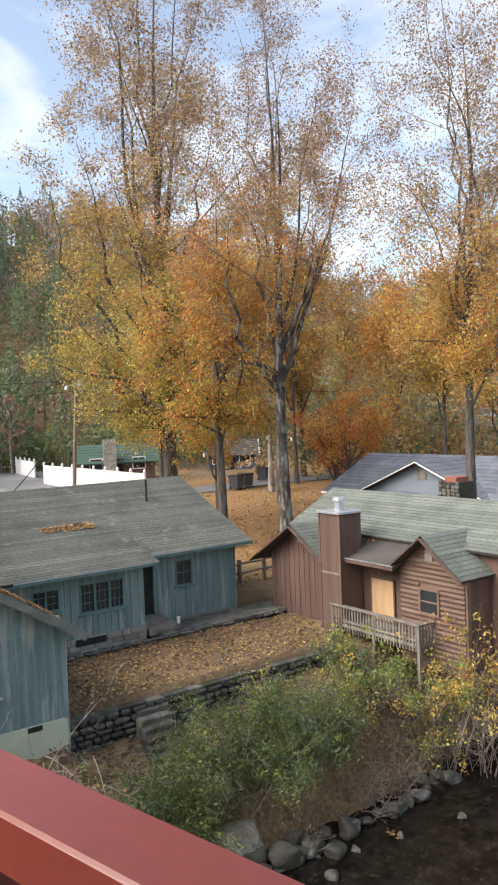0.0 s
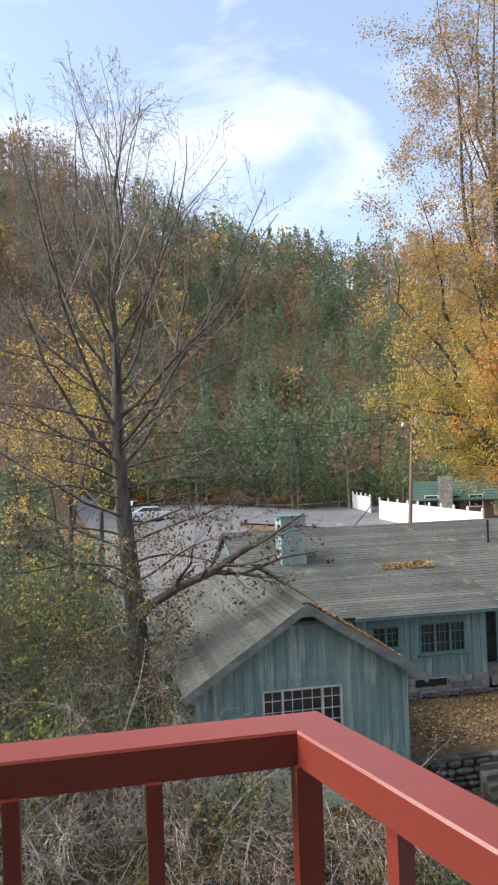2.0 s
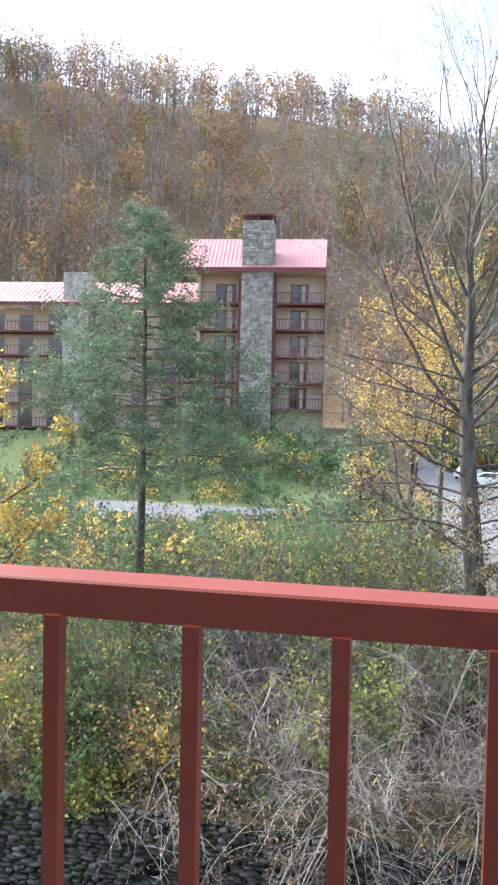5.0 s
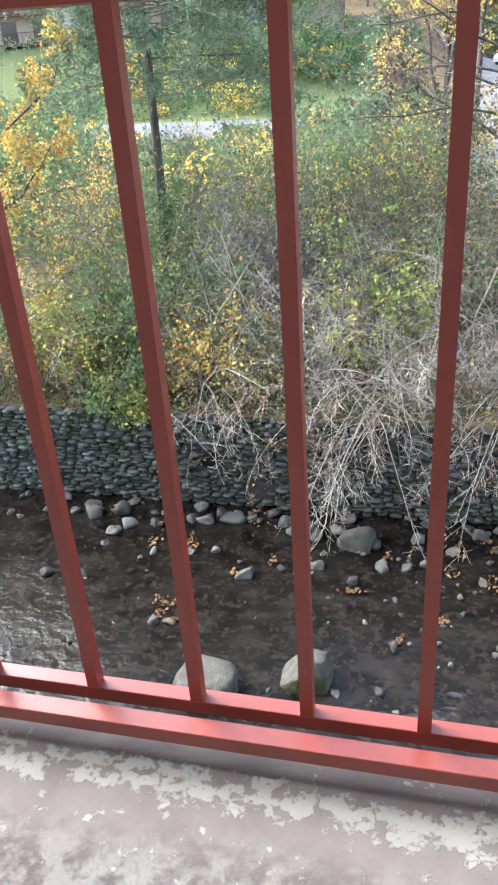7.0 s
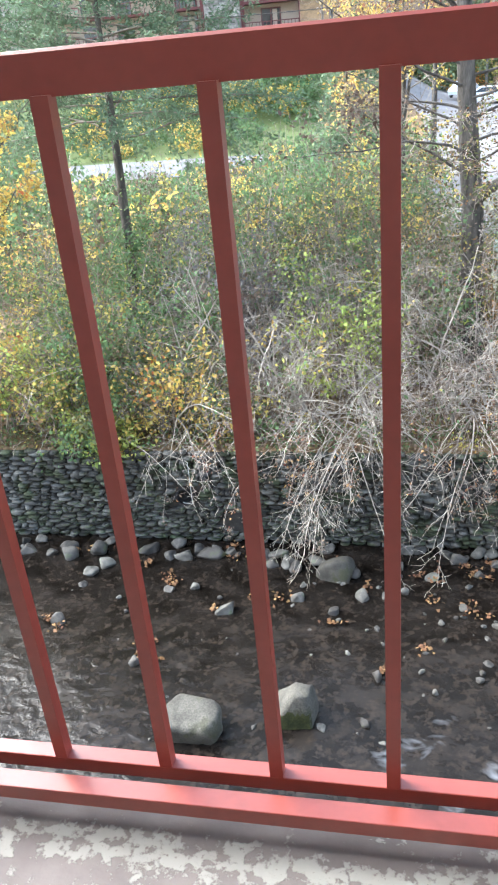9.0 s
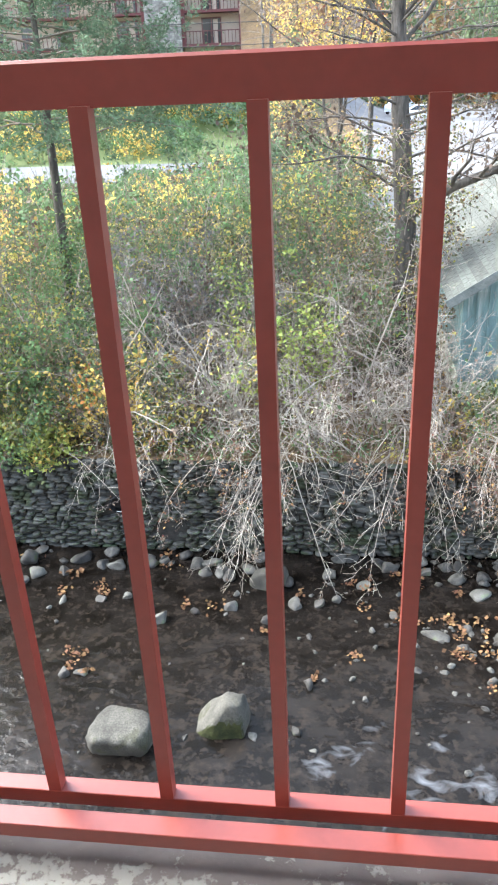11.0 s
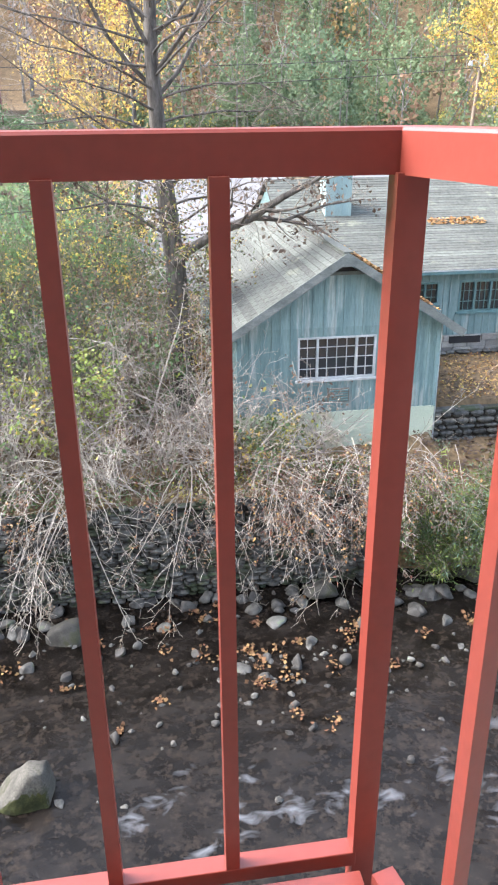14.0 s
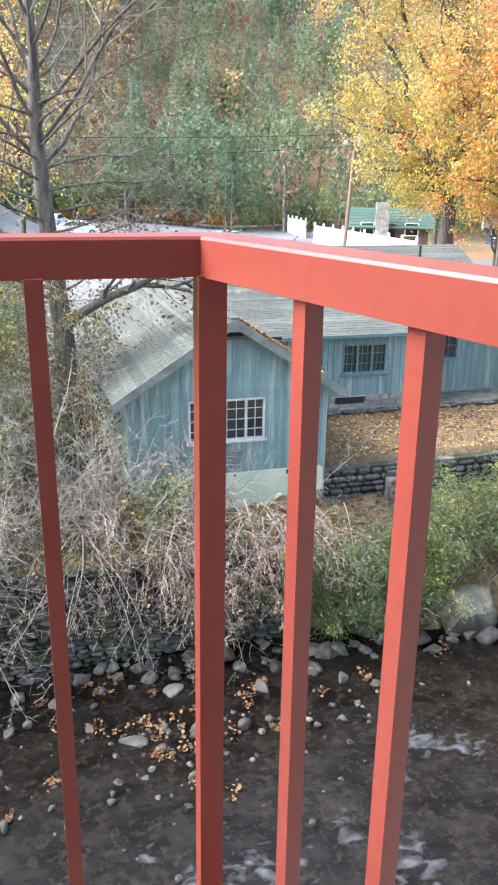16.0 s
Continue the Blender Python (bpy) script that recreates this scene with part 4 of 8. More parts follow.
def window_y(house, x0, x1, z0, z1, y, cols, rows, frame_mat, w=0.05, mullions=(), bar=0.022, deep=0.06):
    """A window that faces -y: frame, sill, panes, glazing bars, and posts between its sashes."""
    win = part("window", Shape().box(x0, y + deep, z0, x1, y + deep + 0.02, z1), M_GLASS, house, "dark glass")
    f = Shape()
    f.box(x0, y - 0.02, z0, x0 + w, y + deep, z1).box(x1 - w, y - 0.02, z0, x1, y + deep, z1)
    f.box(x0 + w, y - 0.02, z1 - w, x1 - w, y + deep, z1).box(x0 + w, y - 0.02, z0, x1 - w, y + deep, z0 + w)
    part("window_frame", f, frame_mat, win)
    part("window_sill", Shape().box(x0 - 0.06, y - 0.07, z0 - 0.05, x1 + 0.06, y + 0.02, z0, 0.008), frame_mat, win)
    for m in mullions:
        part("mullion", Shape().box(m - w * 0.6, y - 0.015, z0 + w, m + w * 0.6, y + deep, z1 - w), frame_mat, win)
    for k in range(1, cols):
        x = x0 + (x1 - x0) * k / cols
        part("glazing_bar", Shape().box(x - bar / 2, y + 0.02, z0 + w, x + bar / 2, y + deep - 0.005, z1 - w), frame_mat, win)
    for k in range(1, rows):
        z = z0 + (z1 - z0) * k / rows
        part("glazing_bar", Shape().box(x0 + w, y + 0.022, z - bar / 2, x1 - w, y + deep - 0.007, z + bar / 2), frame_mat, win)
    return win


# ---------------------------------------------------------------- teal gable house on the bank
def gable_house():
    rng = random.Random(3)
    h = thing("gable_house", "small weathered teal board house with a grey shingle gable roof", "house", (4.58, 20, -6.5))
    yf, zs, zf = 16.7, -5.72, -7.2
    xl, xr, xm, zr, sl = 2.16, 7.0, 4.58, -1.85, 0.645
    top = lambda x: zr - 0.14 - abs(x - xm) * sl
    win = (3.56, 5.46, -4.88, -3.84)
    wall_y(h, xl, xr, zs, -3.62, yf, 0.14, M_TEAL, [win], "wall", "teal vertical boards, paint worn pale low down")
    part("gable_wall", Shape().prism([(xl, -3.62), (xr, -3.62), (xr, top(xr)), (xm, top(xm)), (xl, top(xl))], "y", yf, yf + 0.14), M_TEAL, h)
    part("wall", Shape().box(xl, yf + 0.14, zs, xl + 0.14, 26.5, top(xl) + 0.05), M_TEAL, h)
    part("wall", Shape().box(xr - 0.14, yf + 0.14, zs, xr, 21.6, top(xr) + 0.05), M_TEAL, h)
    part("wall", Shape().box(xl, 26.36, zs, xr, 26.5, -3.6), M_TEAL, h)
    found = part("foundation", Shape().box(xl - 0.03, yf - 0.03, zf, xr + 0.03, yf + 0.2, zs), M_FOUND, h, "pale green painted block foundation")
    part("foundation", Shape().box(xl - 0.03, yf + 0.2, zf, xl + 0.2, 26.5, zs), M_FOUND, h)
    part("foundation", Shape().box(xr - 0.2, yf + 0.2, zf, xr + 0.03, 21.7, zs), M_FOUND, h)
    part("foundation_vent", Shape().box(6.05, yf - 0.045, -5.86, 6.4, yf - 0.028, -5.74), M_DARK, found)
    x = xl + 0.06
    while x < xr:
        lo = zs - 0.03
        if win[0] - 0.1 < x < win[1] + 0.1:
            part("batten", Shape().box(x - 0.022, yf - 0.025, lo, x + 0.022, yf - 0.001, win[2] - 0.08), M_TEAL, h)
            lo = win[3] + 0.06
        part("batten", Shape().box(x - 0.022, yf - 0.025, lo, x + 0.022, yf - 0.001, top(x) - 0.02), M_TEAL, h)
        x += rng.choice((0.2, 0.24, 0.27))
    for x in (xl, xr):
        part("corner_board", Shape().box(x - 0.05, yf - 0.03, zs - 0.03, x + 0.05, yf + 0.0, top(x)), M_TEAL, h)
    window_y(h, *win, yf, 8, 4, M_OFFWHITE, 0.045, (4.035, 4.985), 0.014)
    ac = part("window_vent", Shape().box(4.30, yf - 0.06, -5.46, 4.83, yf - 0.002, -5.12), M_GREYWOOD, h, "slatted grey vent")
    for k in range(5):
        part("slat", Shape().box(4.33, yf - 0.09, -5.43 + 0.062 * k, 4.80, yf - 0.06, -5.40 + 0.062 * k), M_TEALDARK, ac)
    # roof: west slope long, east slope down to the eave over the yard
    yo, yb = 16.3, 26.8
    el, er = (1.72, zr - (xm - 1.72) * sl), (7.45, zr - (7.45 - xm) * sl)
    roof_face(h, (el[0], yo, el[1]), (el[0], yb, el[1]), (xm, yb, zr), (xm, yo, zr), M_SHINGLE, 24, "roof_west", label="grey shingles, pale under the open sky")
    roof_face(h, (er[0], yo, er[1]), (er[0], 21.9, er[1]), (xm, 26.0, zr), (xm, yo, zr), M_SHINGLE, 20, "roof_east", label="grey shingles with fallen leaves")
    for (ex, ez), s in ((el, -1), (er, 1)):
        part("barge_board", Shape().beam((ex, yo - 0.015, ez - 0.10), (xm, yo - 0.015, zr - 0.10), 0.03, 0.19), M_BARGE, h, "weathered grey barge board")
        part("soffit", Shape().slab((min(ex, xm), yo, (ez if ex < xm else zr) - 0.12), (max(ex, xm), yo, (zr if ex < xm else ez) - 0.12),
                                    (max(ex, xm), yf, (zr if ex < xm else ez) - 0.12), (min(ex, xm), yf, (ez if ex < xm else zr) - 0.12), 0.02), M_TEALDARK, h)
    part("ridge_cap", Shape().beam((xm, yo - 0.02, zr + 0.015), (xm, 26.2, zr + 0.015), 0.22, 0.03), M_SHINGLE, h)
    part("barge_peak", Shape().prism([(xm - 0.16, zr - 0.30), (xm + 0.16, zr - 0.30), (xm + 0.16, zr - 0.11), (xm, zr - 0.005), (xm - 0.16, zr - 0.11)], "y", yo - 0.036, yo - 0.002), M_BARGE, h)
    # near-black triangle set in for the shadow between peak and collar board
    part("gable_vent", Shape().prism([(xm - 0.34, zr - 0.47), (xm + 0.34, zr - 0.47), (xm, zr - 0.25)], "y", yf - 0.06, yf - 0.03), M_DARK, h, "dark triangle for the shadow under the peak")
    part("collar_board", Shape().box(xm - 0.5, yf - 0.08, zr - 0.55, xm + 0.5, yf - 0.03, zr - 0.47), M_BARGE, h)
    part("downpipe", Shape().cyl((xr + 0.06, yf + 0.02, zf + 0.5), (xr + 0.06, yf + 0.02, -3.6), 0.035, n=8), M_GALV, h, "thin pale downpipe")
    return h


# ---------------------------------------------------------------- long teal house behind it
def main_house():
    rng = random.Random(4)
    h = thing("long_house", "long low teal board house with a grey shingle roof", "house", (11, 24, -5.9))
    yl, yr, xs, xe, x0 = 21.6, 22.75, 11.78, 16.15, 7.0
    ze = -3.36
    w0, w1 = (8.06, 8.92, -4.40, -3.72), (9.56, 11.08, -4.66, -3.70)
    wr = (13.62, 14.33, -4.62, -3.69)
    door = (11.95, 12.75, -5.42, -3.62)
    wall_y(h, x0, xs, -5.36, ze, yl, 0.14, M_TEAL, [w0, w1], "wall", "light teal boards")
    wall_y(h, xs, xe, -5.72, ze, yr, 0.14, M_TEAL, [door, wr], "wall", "teal boards, worn pale near the ground")
    part("wall", Shape().box(xs - 0.14, yl + 0.14, -5.36, xs, yr, ze), M_TEAL, h)
    part("wall", Shape().box(xe - 0.14, yr + 0.14, -5.72, xe, 31.2, ze + 0.1), M_TEAL, h)
    part("gable_wall", Shape().prism([(yr, ze), (31.4, ze), (27.2, -1.35)], "x", xe - 0.14, xe), M_TEAL, h)
    part("wall", Shape().box(x0, 31.2, -5.72, xe, 31.4, ze), M_TEAL, h)
    part("gable_wall", Shape().prism([(25.3, -4.4), (31.3, -4.4), (31.3, -3.3), (27.3, -1.30), (25.3, -2.2)], "x", 4.72, 4.86), M_TEAL, h)
    part("foundation", Shape().box(x0, yl - 0.03, -6.3, xs + 0.02, yl + 0.25, -5.36), M_GREYBLOCK, h, "grey stone foundation")
    part("foundation", Shape().box(xs + 0.02, yr - 0.03, -6.2, xe, yr + 0.25, -5.72), M_GREYBLOCK, h)
    for a, b, yy, lo, rows in ((x0, xs, yl, -6.12, 4), (xs + 0.02, xe, yr, -6.15, 2)):
        for row in range(rows):
            x, z = a, lo + 0.19 * row
            while x < b - 0.15:
                w = min(rng.uniform(0.28, 0.62), b - x)
                part("foundation_stone", Shape().box(x + 0.012, yy - 0.03 - rng.uniform(0.02, 0.06), z + 0.01, x + w - 0.012, yy - 0.031, z + 0.18, 0.012), M_GREYBLOCK, h)
                x += w
    part("foundation_vent", Shape().box(9.35, yl - 0.11, -5.60, 10.35, yl - 0.028, -5.39), M_DARK, h, "dark vent opening in the foundation")
    x = x0 + 0.1
    while x < xe:
        y, zb = (yl, -5.38) if x < xs else (yr, -5.74)
        spans = [(zb, ze + 0.02)]
        for w in ((w0, w1) if x < xs else (wr, door)):
            if w[0] - 0.08 < x < w[1] + 0.08:
                spans = [(zb, w[2] - 0.08), (w[3] + 0.05, ze + 0.02)]
        for a, b in spans:
            if b - a > 0.1:
                part("batten", Shape().box(x - 0.022, y - 0.025, a, x + 0.022, y - 0.001, b), M_TEAL, h)
        x += rng.choice((0.2, 0.24, 0.27))
    window_y(h, *w0, yl, 4, 3, M_TEALDARK, 0.05, (8.49,), 0.016)
    window_y(h, *w1, yl, 9, 3, M_TEALDARK, 0.06, (10.07, 10.57), 0.016)
    window_y(h, *wr, yr, 2, 2, M_TEALDARK, 0.06, (), 0.02)
    # near-black panel in place of the unlit room behind
    part("door", Shape().box(door[0], yr + 0.10, door[2], door[1], yr + 0.14, door[3]), M_DARK, h, "dark panel standing for the unlit open doorway")
    # roof: lower slope, steeper upper slope, and the back
    ridge, brk = (27.3, -1.16), (25.8, -2.2)
    roof_face(h, (6.9, 21.2, -3.3), (12.15, 21.2, -3.3), (12.15, 25.2, -2.1), (5.5, 25.2, -2.1), M_SHINGLE, 24, "roof_lower", label="grey shingles in even courses")
    roof_face(h, (12.15, 22.3, -3.3), (16.65, 22.3, -3.3), (16.65, 25.2, -2.1), (12.15, 25.2, -2.1), M_SHINGLE, 18, "roof_lower")
    roof_face(h, (4.6, 25.2, -2.1), (16.65, 25.2, -2.1), (16.65, 27.3, -1.16), (4.6, 27.3, -1.16), M_SHINGLE, 14, "roof_upper")
    roof_face(h, (16.65, 31.8, -3.4), (4.6, 31.8, -3.4), (4.6, 27.3, -1.16), (16.65, 27.3, -1.16), M_SHINGLE, 8, "roof_back")
    for a, b, y in ((7.4, 12.15, 21.18), (12.15, 16.65, 22.28)):
        part("drip_edge", Shape().box(a, y - 0.035, -3.325, b, y - 0.021, -3.285), M_GALV, h, "pale metal drip edge")
        part("fascia", Shape().box(a, y - 0.02, -3.42, b, y + 0.01, -3.30), M_TEALDARK, h, "dark teal fascia board")
    part("fascia", Shape().box(12.13, 21.2, -3.44, 12.16, 22.3, -3.30), M_GREYWOOD, h)
    part("rake_board", Shape().beam((16.66, 22.3, -3.38), (16.66, 25.2, -2.18), 0.03, 0.14), M_GREYWOOD, h)
    part("rake_board", Shape().beam((16.66, 25.2, -2.18), (16.66, 27.3, -1.24), 0.03, 0.14), M_GREYWOOD, h)
    part("soffit", Shape().box(7.0, 21.2, -3.43, 12.15, 21.62, -3.40), M_TEALDARK, h)
    part("soffit", Shape().box(12.15, 22.3, -3.43, 16.65, 22.77, -3.40), M_TEALDARK, h)
    # board chimney and plumbing vent
    ch = part("chimney", Shape().box(6.2, 25.0, -2.7, 7.07, 25.8, -0.54), M_TEALPALE, h, "square chimney clad in pale teal boards")
    for k in range(4):
        part("batten", Shape().box(6.21 + 0.27 * k, 24.975, -2.3, 6.255 + 0.27 * k, 25.0, -0.57), M_TEALPALE, ch)
    part("chimney_cap", Shape().box(6.15, 24.95, -0.54, 7.12, 25.85, -0.49, 0.01), M_TEALDARK, ch)
    part("vent_pipe", Shape().cyl((14.2, 25.7, -2.0), (14.2, 25.7, -1.05), 0.045, n=8), M_DARK, h, "thin black vent pipe")
    part("rain_pipe", Shape().cyl((16.1, 22.68, -5.7), (16.1, 22.68, -3.4), 0.035, n=8), M_TEAL, h)
    # stone terrace and step before the door
    st = thing("stone_terrace", "low grey stone terrace with a wooden step at the doorway", "terrace", (14, 22, -5.9))
    part("terrace", Shape().box(12.2, 21.3, -6.4, 18.6, 22.72, -5.78, 0.04), M_WALLSTONE, st)
    part("ledge", Shape().box(7.6, 21.3, -6.4, 12.2, 21.56, -5.84, 0.04), M_TERRACE, st, "rough stone ledge along the foundation")
    part("step", Shape().box(11.9, 21.55, -5.78, 13.1, 22.7, -5.56, 0.02), M_GREYWOOD, st)
    part("step", Shape().box(12.0, 22.1, -5.56, 12.9, 22.72, -5.40, 0.02), M_GREYWOOD, st)
    kinds = [stone_shape(1, 1, 0.5, np.random.default_rng(500 + k)) for k in range(8)]
    kinds = [link_mesh("stone", q.v, q.f, M_TERRACE, True) for q in kinds]
    z = -6.30
    while z < -5.86:
        hs, x = rng.uniform(0.11, 0.17), 7.6
        while x < 18.5:
            w = rng.uniform(0.22, 0.62)
            ob = new("stone", kinds[rng.randrange(8)])
            ob.location, ob.scale, ob.rotation_euler = (x + w / 2, 21.3 - rng.uniform(0, 0.05), z + hs / 2), (w * 0.98, rng.uniform(0.15, 0.4), hs * 1.02), (0, rng.uniform(-0.08, 0.08), 0)
            under(ob, st)
            x += w
        z += hs
    x = 12.2
    while x < 18.4:
        w = rng.uniform(0.5, 1.1)
        part("capstone", Shape().box(x, 21.16 + rng.uniform(-0.05, 0.06), -5.80, x + w - 0.03, 21.75 + rng.uniform(-0.1, 0.1), -5.74 + rng.uniform(0, 0.05), 0.02), M_TERRACE, st)
        x += w
    part("post", Shape().box(13.0, 21.6, -5.78, 13.08, 21.68, -5.35), M_WHITE, st)
    return h


# ---------------------------------------------------------------- brown cabin on the right
def brown_house():
    h = thing("brown_cabin", "brown timber cabin with a green-grey shingle roof", "house", (18.5, 18, -5.95))
    xw = 17.3

    def wall_x(y0, y1, z0, z1, x, mat, name="wall", label=""):
        return part(name, Shape().box(x, min(y0, y1), z0, x + 0.15, max(y0, y1), z1), mat, h, label)

    # left wing: gable to the west
    ya, za, sl = 20.3, -2.57, 0.62
    lo, hi = 18.7, 22.0
    part("wall", Shape().prism([(lo, -6.2), (hi, -6.2), (hi, za - 0.12 - (hi - ya) * sl), (ya, za - 0.12), (lo, za - 0.12 - (ya - lo) * sl)], "x", xw, xw + 0.15), M_BROWN, h, "dark brown boards")
    for k in range(12):
        y = lo + 0.05 + (hi - lo) * k / 12
        part("batten", Shape().box(xw - 0.02, y, -6.15, xw - 0.001, y + 0.04, za - 0.14 - abs(y - ya) * sl), M_BROWN, h)
    part("vent", Shape().box(xw - 0.03, ya - 0.16, -3.25, xw - 0.003, ya + 0.16, -2.85), M_GREYWOOD, h, "slatted gable vent")
    part("wall", Shape().box(xw + 0.15, hi - 0.15, -6.2, 23, hi, -3.7), M_BROWN, h)
    ze = za - 2.35 * sl
    roof_face(h, (23, ya + 2.35, ze), (16.85, ya + 2.35, ze), (16.85, ya, za), (23, ya, za), M_SHINGLE_G, 14, "roof_north")
    roof_face(h, (16.85, ya - 1.7, za - 1.7 * sl), (20.5, ya - 1.7, za - 1.7 * sl), (20.5, ya, za), (16.85, ya, za), M_SHINGLE_G, 11, "roof_south", label="green-grey shingles")
    for s, w in ((1, 2.35), (-1, 1.7)):
        part("barge_board", Shape().beam((16.83, ya + s * w, za - w * sl - 0.09), (16.83, ya, za - 0.09), 0.03, 0.17, (1, 0, 0)), M_BROWN, h)
    # the middle: dark felt lean-to over the boarded door, and the main ridge behind
    wall_x(15.75, 18.7, -6.1, -3.4, 17.8, M_BROWN)
    door = part("door", Shape().box(17.76, 16.34, -5.42, 17.80, 17.3, -4.12), M_PLY, h, "bare plywood door")
    part("door_frame", Shape().box(17.74, 17.3, -5.42, 17.80, 17.36, -4.06).box(17.74, 16.28, -5.42, 17.80, 16.34, -4.06).box(17.74, 16.28, -4.12, 17.80, 17.36, -4.06), M_BROWN, door)
    part("felt_roof", Shape().slab((17.0, 15.6, -3.45), (20.4, 15.6, -2.35), (20.4, 18.65, -2.35), (17.0, 18.65, -3.45), 0.1), M_FELT, h, "flat dark felt lean-to roof with leaves")
    part("fascia", Shape().box(16.97, 15.6, -3.56, 17.0, 18.6, -3.42), M_BROWN, h)
    part("drip_edge", Shape().box(16.955, 15.6, -3.445, 16.975, 18.62, -3.405), M_GALV, h, "pale metal drip edge")
    roof_face(h, (18.3, 22.2, -2.9), (18.3, 12.0, -2.9), (20.6, 12.0, -1.72), (20.6, 22.2, -1.72), M_SHINGLE_G, 16, "roof_main", label="green-grey shingles")
    roof_face(h, (23.5, 12.0, -3.1), (23.5, 22.2, -3.1), (20.6, 22.2, -1.72), (20.6, 12.0, -1.72), M_SHINGLE_G, 6, "roof_back")
    part("wall", Shape().box(18.6, 12.4, -6.4, 23, 21.9, -3.0), M_BROWN, h)
    # right wing with log siding
    yb, zb = 14.57, -2.41
    lo, hi, sl2 = 13.25, 15.75, 0.78
    xg = 17.5
    part("wall", Shape().prism([(lo, -6.4), (hi, -6.4), (hi, zb - 0.1 - (hi - yb) * sl2), (yb, zb - 0.1), (lo, zb - 0.1 - (yb - lo) * sl2)], "x", xg, xg + 0.15), M_BROWNLOG, h, "log siding")
    z = -6.2
    while z < -2.75:
        half = min(1.25, (zb - 0.2 - z - 0.07) / sl2)
        a, b = max(lo, yb - half), min(hi, yb + half)
        for p, q in (((a, 14.22), (15.0, b)) if -4.82 < z < -4.0 else ((a, b),)):
            if q - p > 0.1:
                part("log", Shape().cyl((xg + 0.02, p, z + 0.07), (xg + 0.02, q, z + 0.07), 0.075, n=8), M_BROWNLOG, h)
        z += 0.145
    part("wall", Shape().box(xg + 0.15, lo, -6.4, 21, lo + 0.15, -3.5), M_BROWN, h)
    win = part("window", Shape().box(xg - 0.05, 14.29, -4.74, xg - 0.03, 14.93, -4.08), M_GLASS, h, "dark glass")
    part("window_frame", Shape().box(xg - 0.08, 14.22, -4.82, xg - 0.04, 14.29, -4.0).box(xg - 0.08, 14.93, -4.82, xg - 0.04, 15.0, -4.0)
         .box(xg - 0.08, 14.29, -4.08, xg - 0.04, 14.93, -4.0).box(xg - 0.08, 14.29, -4.82, xg - 0.04, 14.93, -4.74).box(xg - 0.07, 14.29, -4.43, xg - 0.045, 14.93, -4.39), M_BROWNLOG, win)
    part("vent", Shape().box(xg - 0.08, yb - 0.14, -3.2, xg - 0.05, yb + 0.14, -2.85), M_GREYWOOD, h)
    w = 1.45
    roof_face(h, (21, yb + w, zb - w * sl2), (17.1, yb + w, zb - w * sl2), (17.1, yb, zb), (21, yb, zb), M_SHINGLE_G, 11, "roof_north")
    roof_face(h, (17.1, yb - w, zb - w * sl2), (21, yb - w, zb - w * sl2), (21, yb, zb), (17.1, yb, zb), M_SHINGLE_G, 11, "roof_south")
    for s in (1, -1):
        part("barge_board", Shape().beam((17.08, yb + s * w, zb - w * sl2 - 0.08), (17.08, yb, zb - 0.08), 0.03, 0.15, (1, 0, 0)), M_BROWN, h)
    # boarded chimney with its flue
    ch = part("chimney", Shape().box(16.8, 17.7, -5.9, 17.75, 18.68, -2.02), M_BROWN, h, "tall chimney boxed in brown boards")
    part("chimney_cap", Shape().box(16.74, 17.64, -2.02, 17.81, 18.74, -1.95, 0.01), M_GALV, ch, "galvanised cap")
    fl = part("flue", Shape().cyl((17.27, 18.2, -1.95), (17.27, 18.2, -1.62), 0.15, n=14), M_GALV, ch)
    part("flue_cap", Shape().cyl((17.27, 18.2, -1.62), (17.27, 18.2, -1.52), 0.22, 0.20, n=14), M_GALV, fl)
    part("band", Shape().box(16.785, 17.69, -3.98, 16.80, 18.69, -3.92), M_GREYWOOD, ch)
    for y in (17.7, 18.66):
        part("corner_board", Shape().box(16.78, y - 0.03, -5.9, 16.80, y + 0.05, -2.02), M_BROWN, ch)
    # stone chimney on the main ridge
    sc = part("stone_chimney", Shape().box(20.9, 16.2, -2.2, 21.6, 17.1, -1.25), M_MORTAR, h, "small rubble stone chimney")
    rng = random.Random(8)
    for k in range(30):
        z, side = -1.95 + 0.125 * (k % 6), k // 6
        y = 16.2 + 0.18 * side
        part("stone", Shape().box(20.9 - rng.uniform(0.03, 0.09), y + 0.01, z, 20.92, y + 0.165, z + rng.uniform(0.08, 0.115), 0.012), M_STONE, sc)
    part("brick_cap", Shape().box(20.85, 16.3, -1.25, 21.5, 16.8, -1.08, 0.01), M_BRICKRED, sc)
    # deck with railing
    dk = thing("wooden_deck", "weathered grey wooden deck with a slatted railing", "deck", (17.2, 16.3, -6.1))
    part("floor", Shape().box(16.8, 14.45, -5.62, 17.78, 18.2, -5.52), M_GREYWOOD, dk)
    for y in (14.48, 16.3, 18.16):
        part("post", Shape().box(16.78, y - 0.05, -6.9, 16.88, y + 0.05, -4.98), M_GREYWOOD, dk)
    part("handrail", Shape().box(16.74, 14.40, -4.98, 16.92, 18.24, -4.93, 0.01), M_GREYWOOD, dk)
    part("handrail", Shape().box(16.92, 14.40, -4.98, 18.0, 14.55, -4.93, 0.01), M_GREYWOOD, dk)
    part("lower_rail", Shape().box(16.8, 14.45, -5.45, 16.86, 18.2, -5.38), M_GREYWOOD, dk)
    for k in range(29):
        y = 14.55 + 3.6 * k / 28.5
        part("baluster", Shape().box(16.79, y, -5.75, 16.82, y + 0.05, -4.99), M_GREYWOOD, dk)
